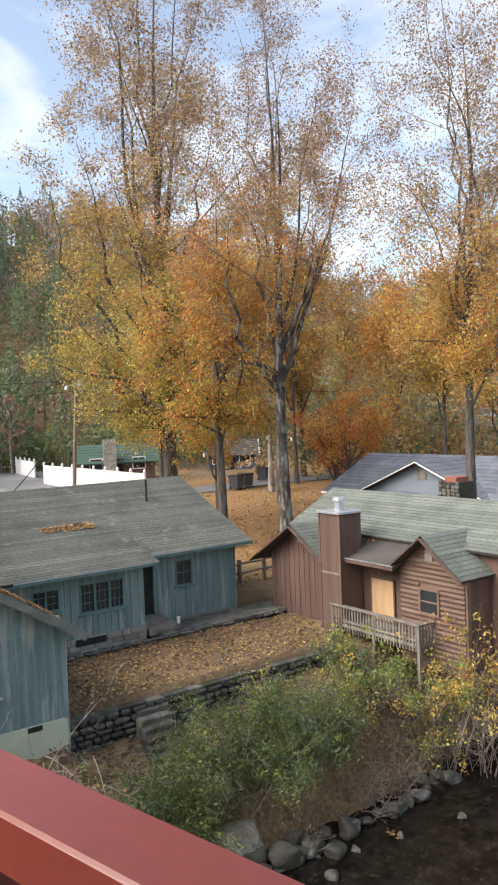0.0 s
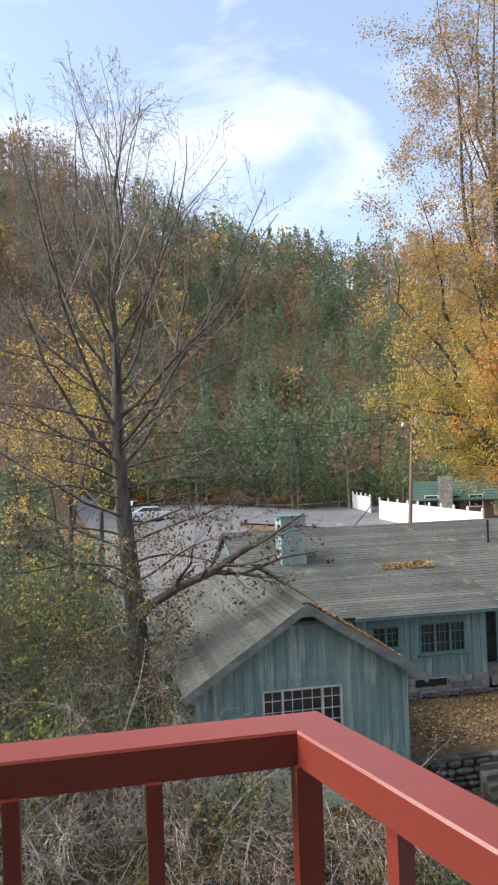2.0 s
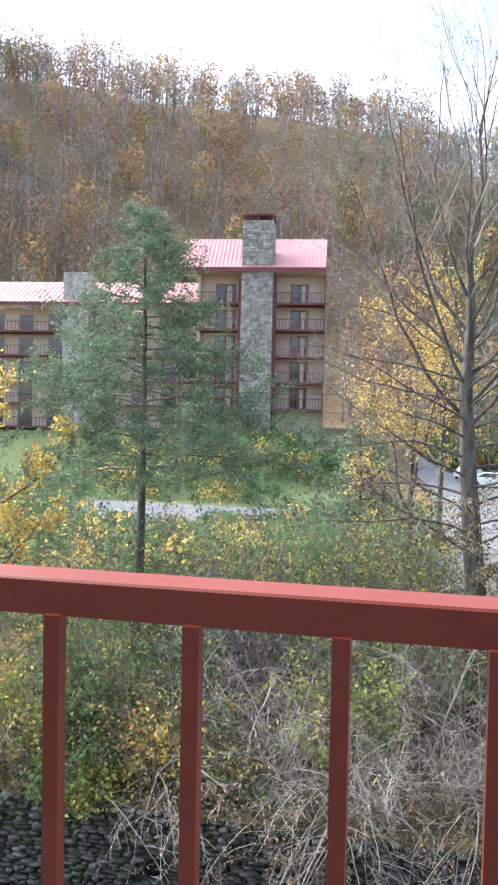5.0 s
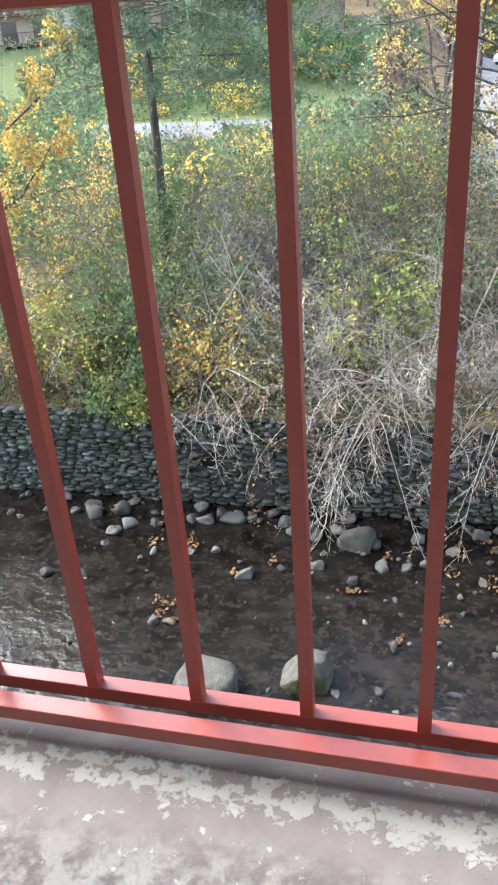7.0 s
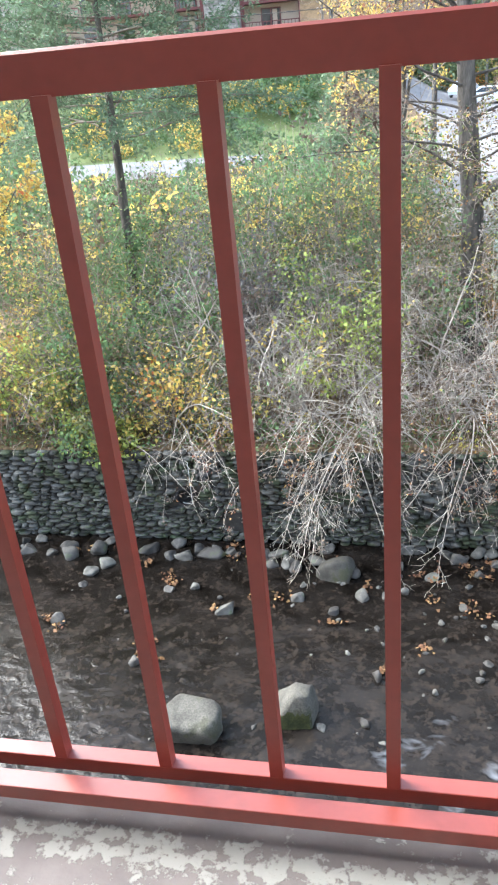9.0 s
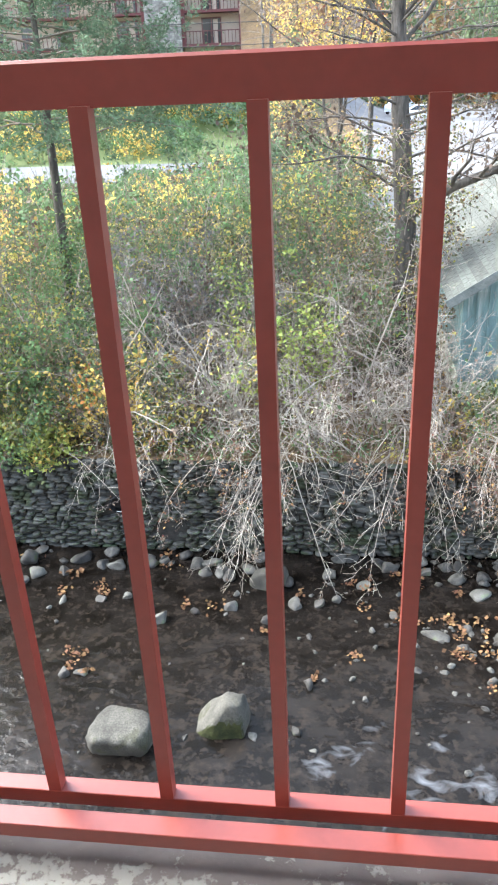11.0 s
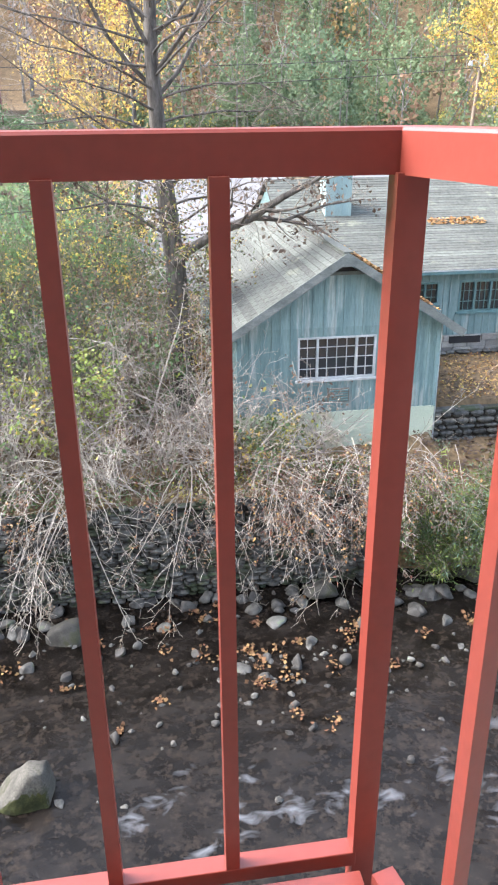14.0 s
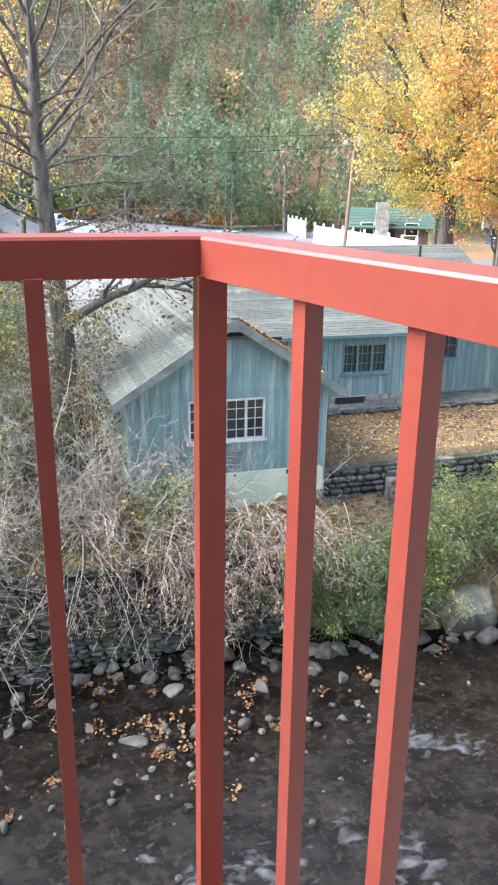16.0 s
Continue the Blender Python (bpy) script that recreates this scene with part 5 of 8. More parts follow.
    for k in range(8):
        part("baluster", Shape().box(16.95 + 0.125 * k, 14.44, -5.75, 17.0 + 0.125 * k, 14.47, -4.99), M_GREYWOOD, dk)


def grey_house():
    """The blue-grey house behind the cabin, with a cross gable to the west."""
    h = thing("blue_grey_house", "blue-grey house with white trim and a dark shingle roof", "house", (34, 27, -5.5))
    xw, ya, za, sl, xr = 29.4, 25.5, -1.30, 0.41, 32.7
    part("gable_wall", Shape().prism([(ya - 4.0, -5.8), (ya + 4.0, -5.8), (ya + 4.0, za - 0.12 - 4.0 * sl), (ya, za - 0.12), (ya - 4.0, za - 0.12 - 4.0 * sl)], "x", xw, xw + 0.2), M_BLUEGREY, h)
    part("wall", Shape().box(xw + 0.2, 18.3, -5.8, 36, 32.1, -3.1), M_BLUEGREY, h)
    part("gable_wall", Shape().prism([(29.2, -3.1), (36.2, -3.1), (xr, -1.42)], "y", 31.9, 32.1), M_BLUEGREY, h)
    roof_face(h, (28.9, 32.5, -3.18), (28.9, 18.0, -3.18), (xr, 18.0, -1.27), (xr, 32.5, -1.27), M_SHINGLE_B, 13, "roof_west", label="blue-grey shingles")
    roof_face(h, (36.5, 18.0, -3.18), (36.5, 32.5, -3.18), (xr, 32.5, -1.27), (xr, 18.0, -1.27), M_SHINGLE_B, 6, "roof_east")
    w = 4.25
    roof_face(h, (xr, ya + w, za - w * sl), (xw - 0.45, ya + w, za - w * sl), (xw - 0.45, ya, za), (xr, ya, za), M_SHINGLE_B, 11, "roof_north")
    roof_face(h, (xw - 0.45, ya - w, za - w * sl), (xr, ya - w, za - w * sl), (xr, ya, za), (xw - 0.45, ya, za), M_SHINGLE_B, 11, "roof_south")
    for s in (1, -1):
        part("trim", Shape().beam((xw - 0.47, ya + s * w, za - w * sl - 0.07), (xw - 0.47, ya, za - 0.07), 0.04, 0.15, (1, 0, 0)), M_WHITE, h, "white barge board")
    part("trim", Shape().box(28.86, ya + w, -3.3, 28.9, 32.5, -3.17), M_WHITE, h)
    part("vent", Shape().box(xw - 0.04, ya - 0.3, -2.25, xw - 0.003, ya + 0.3, -1.8), M_GREYWOOD, h)
    win = part("window", Shape().box(xw - 0.03, ya - 2.4, -3.6, xw - 0.003, ya - 0.4, -3.1), M_GLASS, h)
    part("window_frame", Shape().box(xw - 0.06, ya - 2.5, -3.1, xw - 0.02, ya - 0.3, -2.98).box(xw - 0.06, ya - 1.45, -3.6, xw - 0.02, ya - 1.3, -3.1), M_WHITE, win)


gable_house()
main_house()
brown_house()
grey_house()


M_HOTELSTONE_REST = material("hotel_field_stone_low", (0.20, 0.185, 0.165), (0.32, 0.30, 0.27), scale=1.6, rough=0.9, fine=6, fine_amt=0.4, bump=0.5, bump_scale=3, vary=0.3, island=True)


# ---------------------------------------------------------------- hotel across the valley
def hotel():
    global XF
    XF = Matrix.Translation((-18.2, 81.0, 0)) @ Matrix.Rotation(radians(7), 4, "Z")
    h = thing("hotel_tower", "five-storey tan hotel tower with a stone chimney and red metal roof", "hotel", (0, 6, 0))
    z0, st = 3.15, 2.79
    zt = 17.4
    # body: set back behind the balconies
    part("wall", Shape().box(-6.0, 1.9, -4, 7.3, 13, zt), M_HOTEL, h, "tan stucco wall")
    part("side_wall", Shape().box(7.3, 0.2, -4, 7.38, 13, zt), M_MAROON, h, "dark maroon end wall")
    part("side_wall", Shape().box(-6.3, 0.6, z0, -6.0, 13, zt), M_HOTEL, h)
    ch = part("chimney", Shape().box(-1.45, -0.7, -4, 1.9, 2.0, 22.6), M_HOTELSTONE, h, "tall fieldstone chimney")
    rng = random.Random(5)
    facing = Shape()
    count = 0
    z = 1.0
    while z < 22.5:
        hs, x = rng.uniform(0.2, 0.36), -1.44
        while x < 1.85:
            w = min(rng.uniform(0.25, 0.62), 1.89 - x)
            box = (x + 0.02, -0.7 - rng.uniform(0.02, 0.10), z + 0.015, x + w - 0.02, -0.69, z + hs - 0.015, 0.012)
            if z > 10.5 and count < 300 and w > 0.1:
                part("stone", Shape().box(*box), M_HOTELSTONE, ch)
                count += 1
            elif w > 0.1:
                facing.box(*box)
            x += w
        z += hs
    tagged(part("stonework", facing, M_HOTELSTONE_REST, ch), kind="stuff")
    part("chimney_cap", Shape().box(-1.5, -0.8, 23.3, 1.95, 2.1, 23.5), M_MAROON, ch, "dark metal cap on posts")
    for x in (-1.3, 0.2, 1.75):
        for y in (-0.6, 1.9):
            part("cap_post", Shape().box(x - 0.08, y - 0.08, 22.6, x + 0.08, y + 0.08, 23.3), M_MAROON, ch)
    for k in range(5):
        z = z0 + st * k
        for a, b in ((-6.3, -1.45), (1.9, 7.3)):
            bal = part("balcony", Shape().box(a, -0.2, z - 0.22, b, 1.9, z), M_MAROON, h, "maroon balcony slab")
            part("handrail", Shape().box(a, -0.2, z + 1.0, b, -0.12, z + 1.08), M_MAROON, bal)
            n = int((b - a) / 0.32)
            for i in range(n + 1):
                x = a + 0.04 + (b - a - 0.1) * i / n
                part("baluster", Shape().box(x, -0.18, z, x + 0.05, -0.14, z + 1.0), M_MAROON, bal)
            d = part("glass_door", Shape().box(a + 1.9 if a > 0 else b - 2.9, 1.84, z + 0.02, a + 3.6 if a > 0 else b - 1.0, 1.89, z + 2.15), M_GLASS, h, "dark sliding door")
            fa, fb = (a + 1.9, a + 3.6) if a > 0 else (b - 2.9, b - 1.0)
            part("door_frame", Shape().box(fa - 0.1, 1.78, z + 0.02, fa, 1.88, z + 2.25).box(fb, 1.78, z + 0.02, fb + 0.1, 1.88, z + 2.25).box((fa + fb) / 2 - 0.05, 1.78, z + 0.02, (fa + fb) / 2 + 0.05, 1.88, z + 2.15)
                 .box(fa, 1.78, z + 2.15, fb, 1.88, z + 2.25), M_MAROON, d)
            part("curtain", Shape().box((fa + fb) / 2 + 0.15, 1.80, z + 0.05, fb - 0.25, 1.83, z + 2.1), M_HOTEL, d, "pale curtain")
            part("post", Shape().box((a if a > 0 else b - 0.35), -0.2, z, (a + 0.35 if a > 0 else b), 0.0, z + st - 0.22), M_MAROON, h)
    # red standing-seam roof
    ze, zr = 17.85, 22.2
    rf = part("roof", Shape().slab((-8.0, -1.0, ze), (7.4, -1.0, ze), (7.4, 5.2, zr), (-8.6, 5.2, zr), 0.15), M_ROOFRED, h, "red standing-seam metal roof")
    part("roof", Shape().slab((7.4, 13.6, ze), (-8.0, 13.6, ze), (-8.6, 5.2, zr), (7.4, 5.2, zr), 0.15), M_ROOFRED, h)
    part("fascia", Shape().box(-8.0, -1.05, ze - 0.45, 7.4, -0.98, ze), M_MAROON, h)
    part("soffit", Shape().box(-7.9, -0.95, ze - 0.4, 7.3, 2.0, ze - 0.3), M_HOTEL, h)
    for k in range(36):
        x = -7.8 + 15.1 * k / 35
        part("seam", Shape().beam((x, -1.0, ze + 0.04), (x - 0.3, 5.2, zr + 0.04), 0.05, 0.08), M_ROOFRED, rf)
    # lower wing to the west
    w = thing("hotel_wing", "lower tan hotel wing with a red metal roof and stone chimney", "hotel", (-20, 12, 0))
    part("wall", Shape().box(-34, 9, -4, -7.6, 18, 14.6), M_HOTEL, w)
    r2 = part("roof", Shape().slab((-35, 5.6, 15.1), (-6.6, 5.6, 15.1), (-6.6, 12, 18.5), (-35, 12, 18.5), 0.15), M_ROOFRED, w)
    for k in range(48):
        x = -34.6 + 27.8 * k / 47
        part("seam", Shape().beam((x, 5.6, 15.14), (x, 12, 18.54), 0.05, 0.08), M_ROOFRED, r2)
    part("fascia", Shape().box(-35, 5.5, 14.7, -6.6, 5.6, 15.1), M_MAROON, w)
    c2 = part("chimney", Shape().box(-23.0, 6.0, -4, -20.0, 9.2, 18.6), M_HOTELSTONE, w, "fieldstone chimney")
    for k in range(5):
        z = 0.6 + 2.82 * k
        for a, b in ((-34, -23), (-20, -7.6)):
            bal = part("balcony", Shape().box(a, 6.6, z - 0.22, b, 9, z), M_MAROON, w)
            part("handrail", Shape().box(a, 6.6, z + 1.0, b, 6.68, z + 1.08), M_MAROON, bal)
            for i in range(int((b - a) / 0.45)):
                part("baluster", Shape().box(a + 0.45 * i, 6.62, z, a + 0.45 * i + 0.06, 6.66, z + 1.0), M_MAROON, bal)
            for i in range(int((b - a) / 3.6)):
                part("glass_door", Shape().box(a + 1 + 3.6 * i, 8.93, z, a + 2.7 + 3.6 * i, 8.98, z + 2.15), M_GLASS, w)
    XF = Matrix.Identity(4)


def cottage(name, label, base, turn, w, d, hw, hr, wall_mat, roof_mat, chimney=False):
    """A small far house: walls, gable roof, door, windows."""
    global XF
    XF = Matrix.Translation(base) @ Matrix.Rotation(radians(turn), 4, "Z")
    h = thing(name, label, "house", (0, 0, 0))
    part("wall", Shape().box(-w / 2, -d / 2, -1, w / 2, d / 2, hw), wall_mat, h)
    for s in (-1, 1):
        part("gable_wall", Shape().prism([(-d / 2, hw), (d / 2, hw), (0, hr - 0.1)], "x", s * w / 2 - 0.1, s * w / 2 + 0.1), wall_mat, h)
    for s in (-1, 1):
        roof_face(h, (-s * (w / 2 + 0.5), s * (d / 2 + 0.5), hw - 0.25), (s * (w / 2 + 0.5), s * (d / 2 + 0.5), hw - 0.25), (s * (w / 2 + 0.5), 0, hr), (-s * (w / 2 + 0.5), 0, hr), roof_mat, 7, "roof", 0.12, lift=0.03, tab=0)
    for x in (-0.3 * w, 0.28 * w):
        win = part("window", Shape().box(x - 0.6, -d / 2 - 0.03, 1.0, x + 0.6, -d / 2 - 0.005, 2.1), M_GLASS, h)
        part("window_frame", Shape().box(x - 0.7, -d / 2 - 0.06, 0.9, x - 0.6, -d / 2 - 0.01, 2.2).box(x + 0.6, -d / 2 - 0.06, 0.9, x + 0.7, -d / 2 - 0.01, 2.2)
             .box(x - 0.6, -d / 2 - 0.06, 2.1, x + 0.6, -d / 2 - 0.01, 2.2).box(x - 0.6, -d / 2 - 0.06, 0.9, x + 0.6, -d / 2 - 0.01, 1.0), M_WHITE, win)
    part("door", Shape().box(-0.5, -d / 2 - 0.05, 0, 0.5, -d / 2 - 0.005, 2.05), M_DARK, h)
    for s in (-1, 1):
        for e in (-1, 1):
            part("trim", Shape().beam((s * (w / 2 + 0.5), e * (d / 2 + 0.5), hw - 0.3), (s * (w / 2 + 0.5), 0, hr - 0.05), 0.06, 0.2, (1, 0, 0)), M_WHITE if wall_mat != M_BROWN else M_GREENROOF, h)
    if chimney:
        part("chimney", Shape().box(-0.2 * w, -d / 2 - 0.7, -1, -0.2 * w + 1.3, -d / 2, hr + 0.6), M_HOTELSTONE, h, "grey stone chimney")
    XF = Matrix.Identity(4)
    return h


hotel()
cottage("green_roof_cottage", "brown cottage with a green metal roof and a stone chimney", (37.6, 76.0, -4.9), -22, 7.6, 5.5, 1.9, 3.5, M_BROWN, M_GREENROOF, True)
cottage("navy_cottage", "navy blue cottage with a dark roof behind the trees", (55.0, 79.5, -5.6), -34, 5.6, 5, 2.2, 3.8, M_BLUEHOUSE, M_FELT)
cottage("red_cottage", "red-brown cottage with a grey roof behind the trees", (69, 79, -5.8), -38, 6.5, 5, 2.3, 4.2, M_BRICKRED, M_FELT)
cottage("pale_green_cottage", "pale green cottage with a grey roof among trees", (78, 57, -3.6), -50, 9, 7, 2.6, 4.8, M_GREYBLOCK, M_SHINGLE_B)


def vinyl_fence():
    f = thing("white_fence", "tall white panel fence with pointed posts", "fence", (36, 79, -5))
    runs = [((33.6, 96.0), (32.4, 86.5), 4), ((30.5, 78.6), (30.4, 56.2), 9)]
    for a, b, n in runs:
        a, b = Vector((*a, 0)), Vector((*b, 0))
        for k in range(n + 1):
            p = a.lerp(b, k / n)
            z = -5.05
            post = part("post", Shape().box(p.x - 0.08, p.y - 0.08, z - 0.7, p.x + 0.08, p.y + 0.08, z + 1.98), M_WHITE, f)
            part("post_cap", Shape().prism([(p.x - 0.1, z + 1.98), (p.x + 0.1, z + 1.98), (p.x, z + 2.16)], "y", p.y - 0.1, p.y + 0.1), M_WHITE, post)
            if k < n:
                q = a.lerp(b, (k + 1) / n)
                part("panel", Shape().beam((p.x, p.y, z + 0.6), (q.x, q.y, z + 0.6), 0.05, 2.4), M_WHITE, f)


def rail_fence():
    f = thing("rail_fence", "old brown split-rail fence between the two houses", "fence", (19.5, 27, -5.9))
    a, b = Vector((17.3, 26.0, 0)), Vector((21.6, 26.6, 0))
    for k in range(4):
        p = a.lerp(b, k / 3)
        z = float(land(p.x, p.y))
        part("post", Shape().box(p.x - 0.07, p.y - 0.07, z - 0.2, p.x + 0.07, p.y + 0.07, z + 1.05, 0.01), M_POLEWOOD, f)
        if k < 3:
            q = a.lerp(b, (k + 1) / 3)
            zq = float(land(q.x, q.y))
            for h, d in ((0.45, 0.03), (0.88, -0.04)):
                part("rail", Shape().cyl((p.x, p.y, z + h), (q.x, q.y, zq + h + d), 0.055, 0.045, 7), M_POLEWOOD, f)


rail_fence()


def utility_pole():
    p = thing("utility_pole", "leaning wooden utility pole with a lamp arm and transformer", "utility pole", (23.4, 54.2, -5.6))
    part("pole", Shape().cyl((23.3, 54.3, -6.0), (23.85, 54.0, 4.45), 0.16, 0.11, 10), M_POLEWOOD, p)
    part("lamp_arm", Shape().cyl((23.8, 54.0, 3.75), (23.2, 53.8, 3.95), 0.03, n=6).cyl((23.2, 53.8, 3.95), (23.0, 53.75, 3.8), 0.03, n=6), M_GALV, p)
    part("lamp_head", Shape().cyl((23.0, 53.75, 3.85), (22.95, 53.73, 3.6), 0.10, 0.16, 10), M_GALV, p, "pale lamp head")
    part("transformer", Shape().cyl((24.1, 53.9, 3.55), (24.1, 53.9, 4.3), 0.2, n=12), M_GALV, p, "pale grey transformer can")
    part("crossarm", Shape().beam((23.3, 54.2, 4.3), (24.4, 53.8, 4.3), 0.1, 0.1), M_POLEWOOD, p)
    for k, (a, b, sag) in enumerate((((23.8, 54.0, 4.3), (-45, 60, 5.5), 1.2), ((23.8, 54.0, 3.5), (-45, 60, 4.2), 1.5), ((23.8, 54.0, 4.2), (75, 62, 4.2), 1.0), ((23.8, 54.0, 3.7), (9, 27, -1.6), 0.8))):
        pts = [(np.array(a) + (np.array(b) - np.array(a)) * u - np.array((0, 0, sag * 4 * u * (1 - u)))) for u in np.linspace(0, 1, 16)]
        v, q = tube_quads([(np.array(pts), np.full(16, 0.025))], 4)
        under(fast("cable", v, q, M_WIRE), p)


def sedan(name, label, base, turn, mat):
    """A parked saloon car, 4.7 m long: lofted body, glass, wheels, lamps."""
    global XF
    XF = Matrix.Translation(base) @ Matrix.Rotation(radians(turn), 4, "Z")
    c = thing(name, label, "car", (0, 0, 0), "parked cars")
    low = [(-2.35, 0.35), (-2.3, 0.75), (-1.5, 0.95), (1.2, 0.98), (2.2, 0.88), (2.38, 0.6), (2.3, 0.3)]
    part("body", Shape().prism(low, "y", -0.88, 0.88), mat, c)
    s = Shape()
    s.add([(-1.5, -0.82, 0.95), (-0.75, -0.66, 1.42), (0.65, -0.66, 1.44), (1.6, -0.82, 0.97), (-1.5, 0.82, 0.95), (-0.75, 0.66, 1.42), (0.65, 0.66, 1.44), (1.6, 0.82, 0.97)],
          [(0, 3, 2, 1), (4, 5, 6, 7), (0, 1, 5, 4), (1, 2, 6, 5), (2, 3, 7, 6), (0, 4, 7, 3)])
    cab = part("cabin", s, mat, c)
    for y in (-1, 1):
        part("side_window", Shape().add([(-1.25, y * 0.80, 1.0), (-0.7, y * 0.69, 1.36), (0.62, y * 0.69, 1.38), (1.35, y * 0.80, 1.0), (-1.25, y * 0.81, 1.0), (-0.7, y * 0.70, 1.36), (0.62, y * 0.70, 1.38), (1.35, y * 0.81, 1.0)],
                                        [(0, 1, 2, 3), (4, 7, 6, 5), (0, 4, 5, 1), (1, 5, 6, 2), (2, 6, 7, 3), (3, 7, 4, 0)]), M_GLASS, cab)
        for x in (-1.45, 1.42):
            wh = part("wheel", Shape().cyl((x, y * 0.72, 0.32), (x, y * 0.91, 0.32), 0.33, n=18), M_TYRE, c)
            part("rim", Shape().cyl((x, y * 0.90, 0.32), (x, y * 0.925, 0.32), 0.21, n=14), M_GALV, wh)
        part("headlight", Shape().box(2.1, y * 0.62 - 0.18, 0.62, 2.36, y * 0.62 + 0.18, 0.76), M_WHITE, c)
        part("tail_light", Shape().box(-2.36, y * 0.66 - 0.16, 0.68, -2.2, y * 0.66 + 0.16, 0.82), M_RED, c)
    part("windscreen", Shape().add([(-1.42, -0.74, 1.0), (-0.8, -0.62, 1.39), (-0.8, 0.62, 1.39), (-1.42, 0.74, 1.0), (-1.46, -0.74, 1.01), (-0.84, -0.62, 1.4), (-0.84, 0.62, 1.4), (-1.46, 0.74, 1.01)],
                                   [(0, 1, 2, 3), (7, 6, 5, 4), (0, 4, 5, 1), (1, 5, 6, 2), (2, 6, 7, 3), (3, 7, 4, 0)]), M_GLASS, cab)
    XF = Matrix.Identity(4)


vinyl_fence()
utility_pole()
sedan("car", "silver-white saloon car parked on the asphalt lot", (6.1, 78.8, float(land(6.1, 78.8)) + 0.12), 178, M_CARWHITE)
sedan("car", "pale blue-white car parked behind the saloon", (4.4, 86.0, float(land(4.4, 86.0)) + 0.35), 250, M_CARWHITE)


def wheeled_bin(base, turn):
    global XF
    XF = Matrix.Translation(base) @ Matrix.Rotation(radians(turn), 4, "Z")
    t = thing("rubbish_bin", "dark wheeled rubbish bin standing by the street", "bin", (0, 0, 0), "rubbish bins")
    part("body", Shape().add([(-0.42, -0.42, 0.1), (0.42, -0.42, 0.1), (0.42, 0.42, 0.1), (-0.42, 0.42, 0.1), (-0.55, -0.5, 1.15), (0.55, -0.5, 1.15), (0.55, 0.5, 1.15), (-0.55, 0.5, 1.15)],
                             [(3, 2, 1, 0), (4, 5, 6, 7), (0, 1, 5, 4), (1, 2, 6, 5), (2, 3, 7, 6), (3, 0, 4, 7)]), M_CARDARK, t)
    part("lid", Shape().box(-0.58, -0.54, 1.15, 0.58, 0.54, 1.24, 0.02), M_DARK, t)
    for x in (-0.4, 0.4):
        part("wheel", Shape().cyl((x - 0.05, 0.4, 0.12), (x + 0.05, 0.4, 0.12), 0.12, n=10), M_TYRE, t)
    XF = Matrix.Identity(4)


wheeled_bin((40.3, 57.4, float(land(40.3, 57.4)) + 0.1), 20)
wheeled_bin((42.0, 58.3, float(land(42.0, 58.3)) + 0.1), 5)
wheeled_bin((47.4, 62.8, float(land(47.4, 62.8)) + 0.1), 30)


# ---------------------------------------------------------------- trees and shrubs
def wood(t, lines, bark, thin_mat, cut, sides=7):
    """The trunk, each stout limb, and all the finer branches together."""
    for k, (p, r) in enumerate(lines):
        if k == 0 or r[0] > cut:
            v, q = tube_quads([(p, r)], sides if k else sides + 3)
            under(fast("trunk" if k == 0 else "limb", v, q, bark, True), t)
    rest = [l for l in lines[1:] if l[1][0] <= cut]
    mid, fine = [l for l in rest if l[1][0] > 0.012], [l for l in rest if l[1][0] <= 0.012]
    for some, n in ((mid, 4), (fine, 3)):
        if some:
            v, q = tube_quads(some, n)
            under(fast("branching", v, q, thin_mat), t)["kind"] = "stuff"


def leafy(parent, name, rng, pts, size, mat, label="", flat=0.0, aspect=0.6):
    v, q = leaf_quads(rng, pts, size, flat, aspect)
    ob = under(fast(name, v, q, mat), parent)
    if label:
        ob["label"] = label
    return ob


def gz(x, y):
    return float(land(x, y))


def stem_line(rng, start, off, top, n=11, wave=0.25):
    """A crooked stem that leaves a trunk at start, swings out by off and climbs to the height top."""
    u = np.linspace(0, 1, n)
    out = np.stack([start[0] + off[0] * u ** 0.9, start[1] + off[1] * u ** 0.9, start[2] + (top - start[2]) * u], 1)
    kink = np.cumsum(rng.normal(size=(n, 2)) * wave, 0)
    kink -= kink[0]
    kink -= u[:, None] * kink[-1]
    out[:, :2] += kink
    return out


